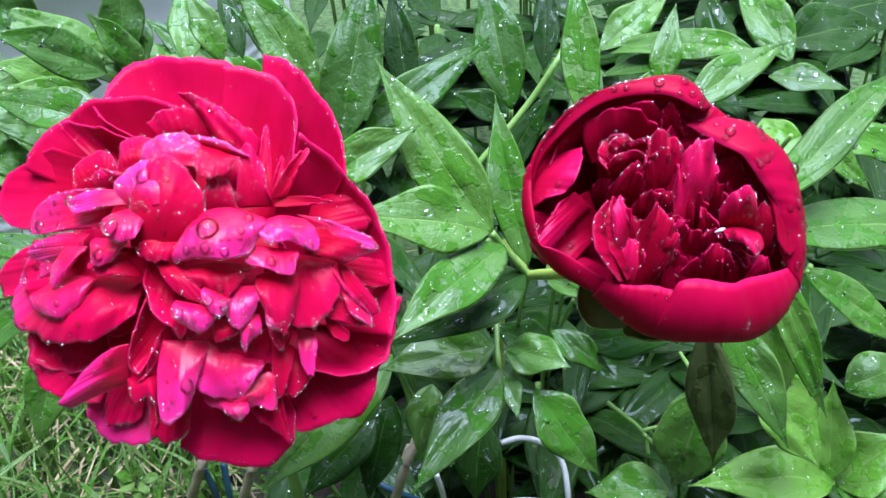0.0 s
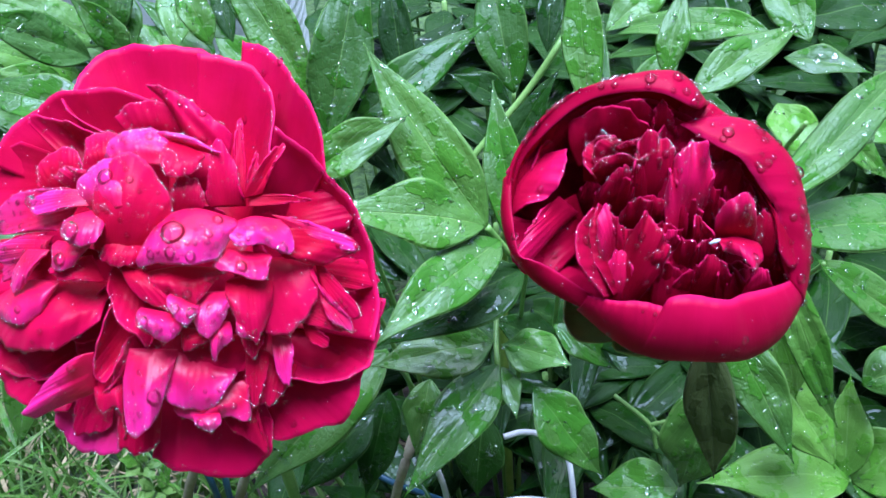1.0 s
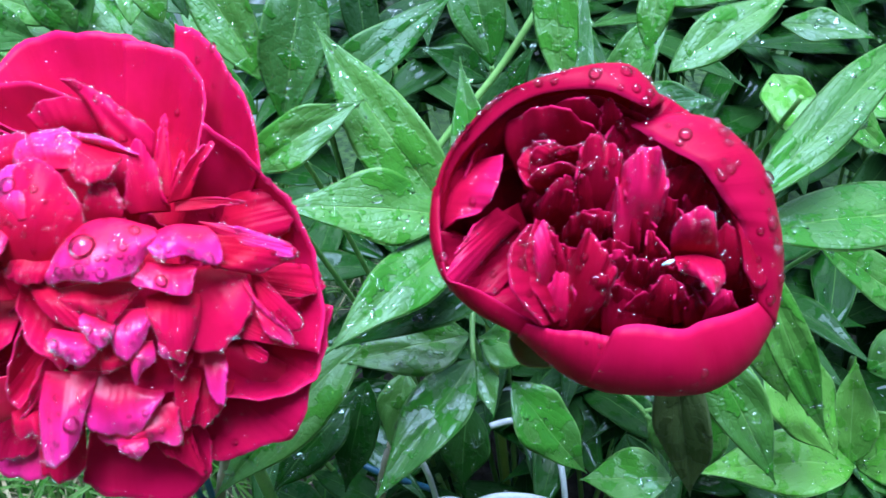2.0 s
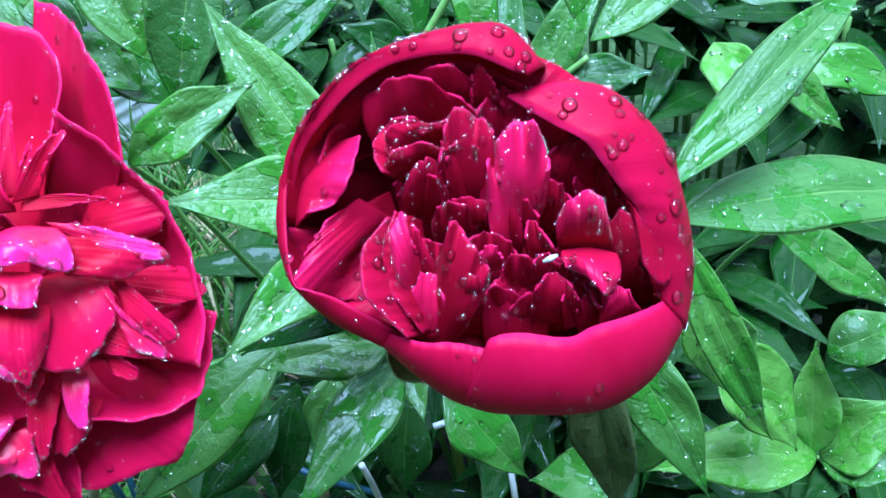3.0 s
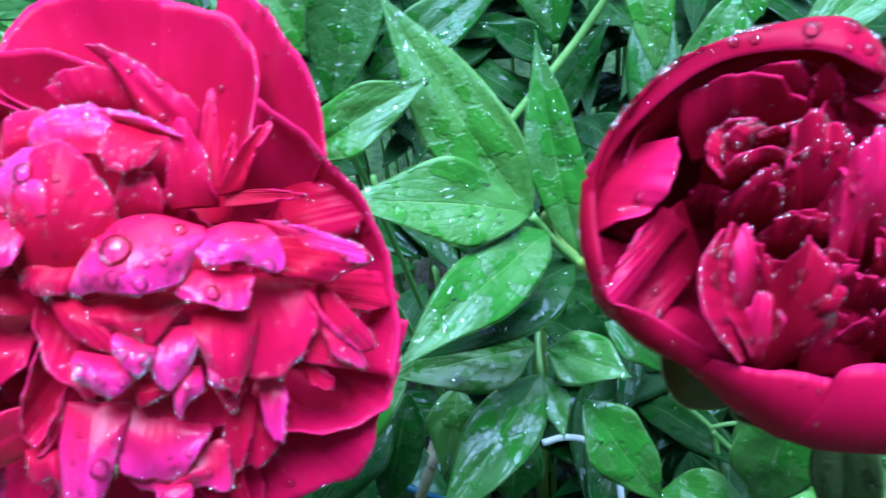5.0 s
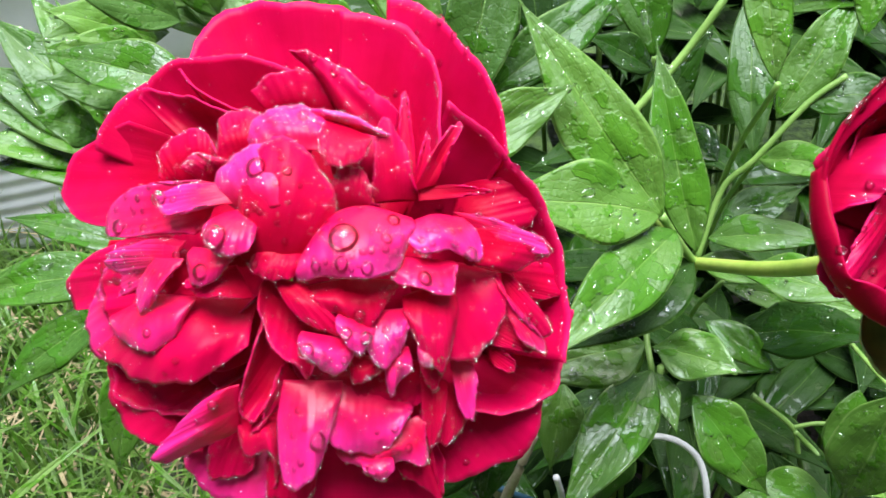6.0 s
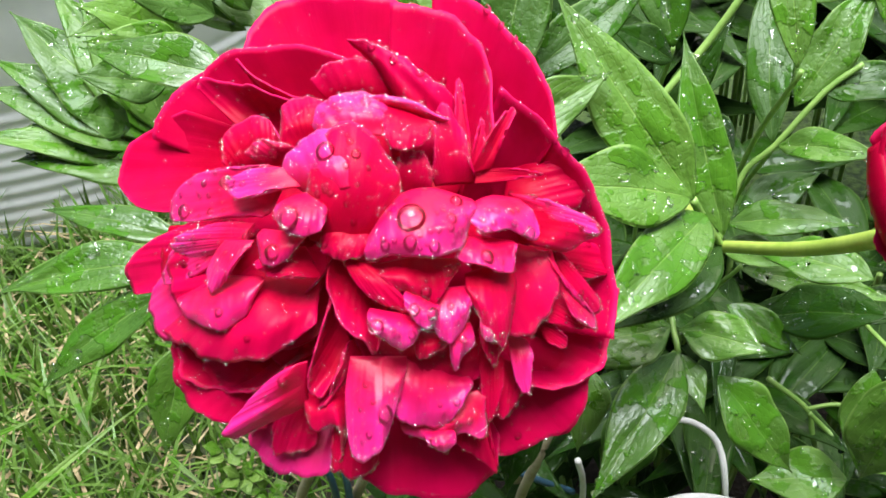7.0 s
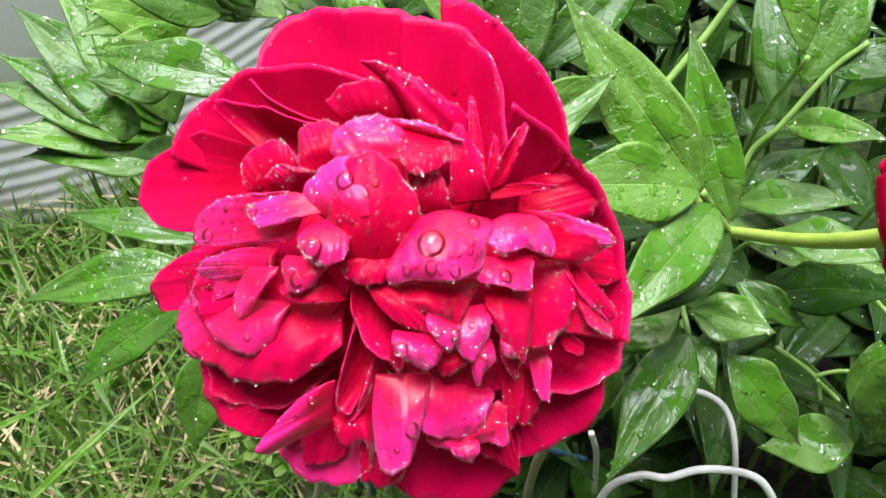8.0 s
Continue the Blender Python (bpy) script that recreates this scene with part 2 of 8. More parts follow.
def sheet(name, P, N, thick, material, parent, label=""):
    """A thin closed blade from a grid of points P (rows, columns, 3) with normals N."""
    nu, nv = P.shape[:2]
    verts = np.concatenate([P.reshape(-1, 3), (P - N * thick).reshape(-1, 3)])
    i, j = np.meshgrid(np.arange(nu - 1), np.arange(nv - 1), indexing="ij")
    a = (i * nv + j).ravel()
    top = np.stack([a, a + 1, a + nv + 1, a + nv], 1)
    k = nu * nv
    under = top[:, ::-1] + k
    ring = np.concatenate([np.arange(nv), np.arange(1, nu) * nv + nv - 1, (nu - 1) * nv + np.arange(nv - 2, -1, -1), np.arange(nu - 2, 0, -1) * nv])
    nxt = np.roll(ring, -1)
    edge = np.stack([ring, ring + k, nxt + k, nxt], 1)
    uu, vv = np.meshgrid(np.linspace(0, 1, nu), np.linspace(0, 1, nv), indexing="ij")
    uv = np.stack([uu.ravel(), vv.ravel()], 1)
    return mesh_object(name, verts, np.concatenate([top, under, edge]), material, parent, label, np.concatenate([uv, uv]))


def grid_normals(P):
    n = unit(np.cross(np.gradient(P, axis=1), np.gradient(P, axis=0)))
    return n


def smooth_noise(u, v, rng, waves=5, f=2.0):
    """A soft random field over the blade, about -1 to 1."""
    out = np.zeros_like(u)
    for k in range(waves):
        a, b, c = rng.uniform(-f, f), rng.uniform(-f, f), rng.uniform(0, 6.28)
        out += np.sin(6.28 * (a * u + b * v) + c)
    return out / waves ** 0.5 / 1.2


def dome(rings, spokes):
    pts, faces = [], []
    for r in range(rings):
        a = r / rings * 1.75
        for s in range(spokes):
            p = 6.2832 * s / spokes
            pts.append((math.cos(p) * math.cos(a - 0.2), math.sin(p) * math.cos(a - 0.2), math.sin(a - 0.2)))
    pts.append((0, 0, 1))
    for r in range(rings - 1):
        for s in range(spokes):
            faces.append((r * spokes + s, r * spokes + (s + 1) % spokes, (r + 1) * spokes + (s + 1) % spokes, (r + 1) * spokes + s))
    low = len(pts)
    pts.append((0, 0, -0.25))
    for s in range(spokes):
        faces.append(((rings - 1) * spokes + s, (rings - 1) * spokes + (s + 1) % spokes, low - 1))
        faces.append(((s + 1) % spokes, s, low))
    return np.array(pts), faces


FINE_DOME, SMALL_DOME = dome(7, 18), dome(3, 7)


def drops(name, places, normals, radii, parent, tall=0.62, rng=None, shape=None, label=""):
    """Beads of water on a surface; longer than wide where rng is given."""
    pts, quads = shape or SMALL_DOME
    verts, faces = [], []
    spin = np.arctan2(pts[:, 1], pts[:, 0])
    tall = np.broadcast_to(tall, len(radii))
    for p, n, r, high in zip(places, normals, radii, tall):
        side = unit(np.cross(n, (0.31, 0.2, 0.9)))
        ahead = np.cross(n, side)
        sx, sy = (rng.uniform(0.8, 1.5), rng.uniform(0.7, 1.1)) if rng is not None else (1, 1)
        if rng is not None:
            w = rng.uniform(0, 6.28)
            side, ahead = side * math.cos(w) + ahead * math.sin(w), ahead * math.cos(w) - side * math.sin(w)
        lobe = np.ones((len(pts), 1))
        if rng is not None:
            lobe = (1 + rng.uniform(0, 0.3) * np.sin(2 * spin + rng.uniform(0, 6)) + rng.uniform(0, 0.25) * np.sin(3 * spin + rng.uniform(0, 6)))[:, None]
        base = len(verts)
        verts.extend(p + r * (pts[:, :1] * side * sx * lobe + pts[:, 1:2] * ahead * sy * lobe + pts[:, 2:] * n * high))
        faces.extend([tuple(i + base for i in f) for f in quads])
    ob = mesh_object(name, verts, faces, WATER if name == "water_drop" else DEW if rng is None else LEAF_DEW, parent, label)
    ob.visible_shadow = name == "water_drop"
    return ob


def bezier(b, c, t, s):
    s = s[..., None]
    return (1 - s) ** 2 * b + 2 * s * (1 - s) * c + s * s * t, unit(2 * (1 - s) * (c - b) + 2 * s * (t - c))


def petal(flower, b, c, t, width, facing=None, focus=None, cup=0.15, ruffle=0.05, tip=0.35, teeth=0.02, wet=0, beads=0, seed=1, neck=0.45, material=None, label="", crumple=0.03, axis=None, frill=0.0):
    """One petal from its base b over the control point c to its rim t. It faces a direction, or a focus point inside the flower.
    cup: how far its edges rise towards that side; tip: how round the rim is; neck: how wide the base is against the rim; axis: wraps it round this axis through the focus."""
    rng = np.random.default_rng(seed)
    b, c, t = (np.array(p, float) for p in (b, c, t))
    nu, nv = 22, 26
    u, v = np.meshgrid(np.linspace(0, 1, nu), np.linspace(-1, 1, nv), indexing="ij")
    rim = 1 - tip * np.abs(v) ** 2.4 + teeth * np.sin(v * rng.uniform(7, 13) + rng.uniform(0, 6)) + teeth * 0.8 * np.sin(v * rng.uniform(17, 29) + rng.uniform(0, 6))
    s = u * rim
    P, T = bezier(b, c, t, s)
    hint = np.broadcast_to(np.array(facing, float), P.shape) if focus is None else unit(np.array(focus, float) - P)
    S = np.broadcast_to(unit(np.cross(t - b, hint[nu * 2 // 3, nv // 2])), P.shape)
    N = unit(np.cross(S, T))
    wide = neck + (1 - neck) * np.sin(np.minimum(u / 0.72, 1) * 1.5708) - 0.12 * np.maximum(u - 0.75, 0) / 0.25
    h = width / 2 * wide
    lift = (cup * h * v * v if axis is None else 0 * v) + width * ruffle * u ** 2 * (np.sin(v * rng.uniform(3, 5) + rng.uniform(0, 6)) * 0.6 + np.sin(v * rng.uniform(7, 10) + rng.uniform(0, 6)) * 0.4 * np.abs(v))
    lift += width * crumple * smooth_noise(u * 0.8, v * 0.5, rng) * u
    lift += width * frill * np.clip(u * 2 - 1, 0, 1) ** 1.5 * (np.sin(v * rng.uniform(9, 13) + rng.uniform(0, 6)) + 0.7 * np.sin(v * rng.uniform(15, 20) + rng.uniform(0, 6)))
    if axis is None:
        P = P + S * (h * v)[..., None] + N * lift[..., None]
    else:
        ax = unit(axis)
        foot = np.array(focus, float) + ax * np.sum((P - np.array(focus, float)) * ax, -1, keepdims=True)
        out = P - foot
        R = np.linalg.norm(out, axis=-1, keepdims=True)
        out = out / np.maximum(R, 1e-6)
        turn = (h * v)[..., None] / np.maximum(R, 0.014)
        P = foot + (R - lift[..., None] - 0.0025 * (v ** 4)[..., None]) * (out * np.cos(turn) + np.cross(ax, out) * np.sin(turn))
    G = grid_normals(P)
    if np.sum(G * N) < 0:
        G = -G
    ob = sheet("petal", P, G, 0.0005, material or PETAL, flower, label)
    if wet or beads:
        wet = int(wet * 1.6)
        gi, gj = rng.integers(2, nu - 1, wet), rng.integers(1, nv - 1, wet)
        near = rng.uniform(0, 1, (wet, 1))
        at = P[gi, gj] * near + P[gi - 1, gj - 1] * (1 - near)
        rad = 0.00022 + 0.0007 * rng.uniform(0, 1, wet) ** 3 + 0.0009 * (rng.uniform(0, 1, wet) > 0.96)
        k = rng.uniform(0, nv - 1.01, beads)
        k0 = k.astype(int)
        kf = (k - k0)[:, None]
        row = -1 - rng.integers(0, 3, beads)
        at2 = P[row, k0] * (1 - kf) + P[row, k0 + 1] * kf
        both = np.concatenate([at, at2])
        normal = np.concatenate([G[gi, gj], G[row, k0]])
        if axis is not None:
            both, normal = both - normal * 0.0005, -normal
        ob_drops = drops("dew", both, normal, np.concatenate([rad, 0.0004 + 0.0010 * rng.uniform(0, 1, beads) ** 2]), ob, 0.95)
        tagged(ob_drops, "fine clear raindrops", kind="stuff")
    return ob


def curve_at(points, v):
    """Points at the fractions v along a smooth curve through the control points."""
    pts = np.array(points, float)
    if len(pts) == 2:
        return pts[0] + (pts[1] - pts[0]) * v[:, None]
    ext = np.concatenate([[2 * pts[0] - pts[1]], pts, [2 * pts[-1] - pts[-2]]])
    step = np.concatenate([[0], np.cumsum(np.linalg.norm(np.diff(pts, axis=0), axis=1) ** 0.8)])
    x = np.interp(v, step / step[-1], np.arange(len(pts)))
    i = np.clip(x.astype(int), 0, len(pts) - 2)
    f = (x - i)[:, None]
    p0, p1, p2, p3 = ext[i], ext[i + 1], ext[i + 2], ext[i + 3]
    return 0.5 * (2 * p1 + (p2 - p0) * f + (2 * p0 - 5 * p1 + 4 * p2 - p3) * f * f + (3 * p1 - p0 - 3 * p2 + p3) * f ** 3)


BLOOM_AXIS, BUD_AXIS = (0.1, -0.7, 0.7), (0.0, -0.70, 0.71)


def spread(flower, foot, rim, mid=None, ax=BLOOM_AXIS, dome=0.003, teeth=0.03, ruffle=0.05, frill=0.0, curl=0.0, cup=0.0, corner=0.2, wet=30, beads=10, seed=1, material=None):
    """One petal between its foot and its rim, two smooth curves, and over the curve mid where it bulges. dome: how far its middle stands out;
    teeth: how ragged the rim is; ruffle and frill: waves along the rim; curl: how far the rim bends over;
    cup: how far its sides rise; corner: how round the ends of the rim are."""
    rng = np.random.default_rng(seed)
    n = unit(ax)
    nu, nv = 24, 40
    v1 = np.linspace(0, 1, nv)
    u, v = np.meshgrid(np.linspace(0, 1, nu), v1, indexing="ij")
    w = 2 * v - 1
    F, R = curve_at(foot, v1)[None], curve_at(rim, v1)[None]
    jag = teeth * (0.8 * np.sin(w * rng.uniform(5, 9) + rng.uniform(0, 6)) + 0.6 * np.sin(w * rng.uniform(12, 18) + rng.uniform(0, 6)) + 0.5 * np.abs(np.sin(w * rng.uniform(20, 27) + rng.uniform(0, 6))) - 0.2)
    jag = jag * min(1.0, 0.022 / np.linalg.norm(np.mean(R - F, axis=(0, 1))))
    s = (u * (1 - corner * np.abs(w) ** 5) * (1 + jag * np.clip(u * 1.5 - 0.5, 0, 1)))[..., None]
    if mid is None:
        P = F * (1 - s) + R * s
        spine = P.mean(axis=1, keepdims=True)
        P = spine + (P - spine) * (1 + 0.5 * corner * np.sin(np.pi * u))[..., None]
    else:
        M = curve_at(mid, v1)[None]
        low, high = np.clip(s / 0.62, 0, 1) * 1.5708, np.clip((s - 0.62) / 0.38, 0, 1.1) * 1.5708
        rise, turn = np.sum((M - F) * n, -1, keepdims=True) * n, np.sum((R - M) * n, -1, keepdims=True) * n
        P = F + (M - F - rise) * (0.55 * np.sin(low) + 0.45 * low / 1.5708) + rise * (0.55 * (1 - np.cos(low)) + 0.45 * low / 1.5708) + turn * np.sin(high) + (R - M - turn) * (1 - np.cos(high))
    across = np.linalg.norm(R[0, -1] - R[0, 0]) + 0.004
    lift = dome * (1 - 0.8 * np.abs(w) ** 2.2) * np.sin(np.pi * (0.05 + 0.83 * u))
    lift = lift + ruffle * min(across, 0.04) * u ** 2 * (0.6 * np.sin(w * rng.uniform(3, 5) + rng.uniform(0, 6)) + 0.4 * np.sin(w * rng.uniform(7, 11) + rng.uniform(0, 6)))
    lift = lift + 0.018 * min(across, 0.04) * smooth_noise(u, v, rng) * np.sin(np.pi * np.clip(u, 0, 0.8))
    lift = lift + frill * np.clip(u * 2 - 1, 0, 1) ** 1.5 * (np.sin(w * rng.uniform(9, 13) + rng.uniform(0, 6)) + 0.6 * np.sin(w * rng.uniform(16, 22) + rng.uniform(0, 6)))
    # fine pleats that run from the foot to the rim
    lift = lift + 0.00016 * u * np.sin(w * rng.uniform(24, 34) + 2.0 * np.sin(w * 5 + rng.uniform(0, 6)) + 0.7 * u)
    lift = lift - curl * np.clip((u - 0.8) / 0.2, 0, 1) ** 2 + cup * u * (w * w - 0.4)
    P = P + n * lift[..., None]
    G = grid_normals(P)
    crest = int(0.62 * nu)
    if np.sum(G @ n) < 0 if mid is None else np.sum(G[crest] * (P[crest] - np.mean(np.array(foot), axis=0))) < 0:
        G = -G
    ob = sheet("petal", P, G, 0.0005, material or PETAL, flower)
    if wet or beads:
        wet = int(wet * 1.5)
        gi, gj = rng.integers(nu // 3, nu - 1, wet), rng.integers(1, nv - 1, wet)
        near = rng.uniform(0, 1, (wet, 1))
        at = P[gi, gj] * near + P[gi - 1, gj - 1] * (1 - near)
        rad = 0.00020 + 0.0009 * rng.uniform(0, 1, wet) ** 5
        # beads stand side by side along the rim, or over the crest of a bulging petal
        row = nu - 1 - rng.integers(0, 2, nv) if mid is None else rng.integers(crest - 2, crest + 4, nv)
        path = P[row, np.arange(nv)]
        beads = int(min(beads, np.sum(np.linalg.norm(np.diff(path, axis=0), axis=1)) / (0.0014 if mid is None else 0.0006)))
        place = (np.arange(beads) + rng.uniform(0.1, 0.9, beads)) / max(beads, 1) * (nv - 1.01)
        j, part_way = place.astype(int), (place % 1)[:, None]
        along = path[j] * (1 - part_way) + path[j + 1] * part_way
        both = np.concatenate([at, along])
        made = drops("dew", both, np.concatenate([G[gi, gj], G[row[j], j]]), np.concatenate([rad, (0.00028 if mid is None else 0.0004) + 0.0008 * rng.uniform(0, 1, beads) ** 2.4]), ob, 0.9)
        tagged(made, "fine clear raindrops", kind="stuff")
    return ob


def raindrop(flower, near, r, tall=0.75):
    """One large drop on whichever petal of the flower lies nearest."""
    best = None
    for ob in flower.children:
        if not ob.name.startswith("petal"):
            continue
        n = len(ob.data.vertices) // 2
        co = np.zeros(n * 6, np.float32)
        ob.data.vertices.foreach_get("co", co)
        co = co.reshape(-1, 3)
        gap = np.linalg.norm(co[:n] - np.array(near), axis=1)
        k = int(np.argmin(gap))
        if best is None or gap[k] < best[0]:
            best = (gap[k], ob, co[k], unit(co[k] - co[k + n]))
    _, ob, place, normal = best
    away = unit(np.array(near) - place)
    if np.dot(normal, away) < -0.3:
        normal = -normal
    return drops("water_drop", [place], [normal], [r], ob, tall, None, FINE_DOME, "large clear raindrop")


def leaflet(spray, b, t, width, facing, arch=0.06, fold=0.25, wave=0.07, wet=26, seed=1, material=None, full=0.45, twist=0.0, label="", name="leaflet", steps=(34, 17)):
    """One peony leaflet from its foot b to its point t. arch: how far its middle rises; fold: how far its halves rise from the midrib; full: where it is widest."""
    rng = np.random.default_rng(seed)
    b, t = np.array(b, float), np.array(t, float)
    length = np.linalg.norm(t - b)
    n0 = np.array(facing, float)
    ax = unit(t - b)
    n0 = unit(n0 - ax * np.dot(n0, ax))
    nu, nv = steps
    u, v = np.meshgrid(np.linspace(0, 1, nu), np.linspace(-1, 1, nv), indexing="ij")
    c = (b + t) / 2 + n0 * arch * length * 2 + np.cross(ax, n0) * length * rng.uniform(-0.05, 0.05)
    P, T = bezier(b, c, t, u)
    N = unit(n0 - T * np.sum(n0 * T, -1, keepdims=True))
    S = np.cross(T, N)
    if twist:
        a = radians(twist) * (u - 0.5)[..., None]
        N, S = N * np.cos(a) + S * np.sin(a), S * np.cos(a) - N * np.sin(a)
    e = full / (1 - full)
    prof = (u + 0.004) ** (1.3 * e) * (1.004 - u) ** 1.65
    prof = prof / prof.max()
    prof = np.clip(prof, 0.02, 1) ** 0.95
    edge = 1 + 0.055 * np.sin(u * rng.uniform(9, 15) + v * 2 + rng.uniform(0, 6))
    h = 0.45 * width * prof * edge
    vein = np.abs(np.sin((u - 0.75 * np.abs(v)) * 17))
    lift = fold * h * np.abs(v) ** 0.9 - 0.25 * fold * h * v ** 2
    lift += width * wave * v * v * np.sin(u * rng.uniform(6, 11) + np.sign(v) * rng.uniform(0, 3) + rng.uniform(0, 6)) * prof
    lift += 0.0005 * vein * (1 - np.abs(v) ** 3) * prof + 0.03 * width * smooth_noise(u * 1.6, v * 0.7, rng) * prof
    P = P + S * (h * v)[..., None] + N * lift[..., None]
    G = grid_normals(P)
    if np.sum(G * N) < 0:
        G = -G
    ob = sheet(name, P, G, 0.0004, material or LEAF, spray, label)
    if wet:
        area = length * width / 0.0035
        k = int(2.6 * wet * min(area, 1.5) + 3)
        gi, gj = rng.integers(2, nu - 3, k), rng.integers(2, nv - 2, k)
        f = rng.uniform(0, 1, (k, 1))
        at = P[gi, gj] * f + P[gi + 1, gj + 1] * (1 - f)
        rad = 0.0005 + 0.0022 * rng.uniform(0, 1, k) ** 3.5 + 0.0008 * (rng.uniform(0, 1, k) > 0.9)
        rad = np.minimum(rad, 0.16 * width * (0.3 + prof[gi, gj]))
        low = 0.55 - 0.34 * np.clip((rad - 0.0008) / 0.002, 0, 1)
        made = drops("dew", at, G[gi, gj], rad, ob, low, rng, MID_DOME)
        tagged(made, "clear raindrops lying on the leaf", kind="stuff")
    return ob


MID_DOME = dome(3, 10)


def tube(name, points, radii, material, parent=None, label="", sides=10, rough=0.0, seed=1):
    """A round stem or wire through the points, smoothly bent."""
    rng = np.random.default_rng(seed)
    pts = np.array(points, float)
    ext = np.concatenate([[2 * pts[0] - pts[1]], pts, [2 * pts[-1] - pts[-2]]])
    rr = np.array(radii if hasattr(radii, "__len__") else [radii] * len(pts), float)
    path, rad = [], []
    for i in range(1, len(ext) - 2):
        for s in np.linspace(0, 1, 8, endpoint=False):
            p0, p1, p2, p3 = ext[i - 1:i + 3]
            path.append(0.5 * (2 * p1 + (p2 - p0) * s + (2 * p0 - 5 * p1 + 4 * p2 - p3) * s * s + (3 * p1 - p0 - 3 * p2 + p3) * s ** 3))
            rad.append(rr[i - 1] * (1 - s) + rr[i] * s)
    path.append(pts[-1]), rad.append(rr[-1])
    path, rad = np.array(path), np.array(rad) * (1 + rough * rng.uniform(-1, 1, len(rad)))
    T = unit(np.gradient(path, axis=0))
    side = unit(np.cross(T, (0.37, 0.21, 0.9)))
    up = np.cross(T, side)
    a = np.linspace(0, 6.2832, sides, endpoint=False)
    ring = path[:, None] + rad[:, None, None] * (np.cos(a)[None, :, None] * side[:, None] + np.sin(a)[None, :, None] * up[:, None])
    verts = np.concatenate([ring.reshape(-1, 3), path[:1], path[-1:]])
    faces = []
    n = len(path)
    for i in range(n - 1):
        for j in range(sides):
            faces.append((i * sides + j, i * sides + (j + 1) % sides, (i + 1) * sides + (j + 1) % sides, (i + 1) * sides + j))
    for j in range(sides):
        faces.append(((j + 1) % sides, j, n * sides))
        faces.append(((n - 1) * sides + j, (n - 1) * sides + (j + 1) % sides, n * sides + 1))
    return mesh_object(name, verts, faces, material, parent, label)


def thing(name, label, category, group="", at=(0, 0, 0)):
    """An Empty that holds the parts of one thing; the parts keep world places."""
    ob = tagged(new(name), label, category, group)
    ob.location, ob.empty_display_size = at, 0.02
    return ob


# ---- ground: damp soil under the plant, lawn in front of the planter ----
def ground_height(x, y):
    return 0.012 * math.sin(3.1 * x + 0.4) * math.cos(2.7 * y) + 0.006 * noise.noise(Vector((x * 9, y * 9, 0)))


def build_ground():
    steps = sorted({*np.round(np.linspace(-1.6, 1.6, 65), 3), -60.0, -20.0, -6.0, -3.0, 3.0, 6.0, 20.0, 60.0})
    bm = bmesh.new()
    grid = [[bm.verts.new((x, y + 0.6, ground_height(x, y + 0.6))) for y in steps] for x in steps]
    for i in range(len(steps) - 1):
        for j in range(len(steps) - 1):
            bm.faces.new((grid[i][j], grid[i + 1][j], grid[i + 1][j + 1], grid[i][j + 1]))
    return tagged(part("ground", bm, GROUND, None), "damp garden soil under the peony and lawn beyond it", "ground", kind="structure")


def build_lawn():
    """Blades of grass, many thousands, green and dry, on the left of the plant."""
    rng = np.random.default_rng(5)
    for name, count, material, label in (("lawn", 15000, GRASS, "uneven green lawn grass, wet"), ("dry_grass", 2200, STRAW, "dry straw-coloured thatch among the grass")):
        verts, faces, uvs = [], [], []
        made = 0
        while made < count:
            x, y = rng.uniform(-1.5, 0.05), rng.uniform(-0.1, 1.35)
            edge = -0.12 - 0.35 * (y - 0.35) + 0.05 * math.sin(9 * y)
            if x > edge and rng.uniform() > math.exp(-(x - edge) * 14):
                continue
            if (x + 0.72) ** 2 + (y - 1.37) ** 2 < 0.49 ** 2:
                continue
            made += 1
            z = ground_height(x, y) - 0.003
            dry = name == "dry_grass"
            long = rng.uniform(0.04, 0.15) * (1.2 if rng.uniform() > 0.9 else 1) * (1.1 if dry else 1)
            half = rng.uniform(0.0012, 0.0032) * (0.7 if dry else 1)
            w = rng.uniform(0, 6.2832)
            d = np.array((math.cos(w), math.sin(w), 0))
            side = np.array((-d[1], d[0], 0))
            lean = rng.uniform(0.15, 1.5) if not dry else rng.uniform(1.0, 4.0)
            base = len(verts)
            for k in range(5):
                s = k / 4
                p = np.array((x, y, z)) + long * (d * lean * s * s * 0.6 + np.array((0, 0, 1)) * s * (1 - (0.35 if not dry else 0.75) * s * min(lean, 1.2)))
                g = half * (1 - s ** 2.2) + 0.0001
                verts += [p - side * g, p + side * g]
                uvs += [(s, 0.15), (s, 0.85)]
            faces += [(base + 2 * k, base + 2 * k + 1, base + 2 * k + 3, base + 2 * k + 2) for k in range(4)]
        tagged(mesh_object(name, verts, faces, material, None, "", uvs), label, "grass", kind="stuff")


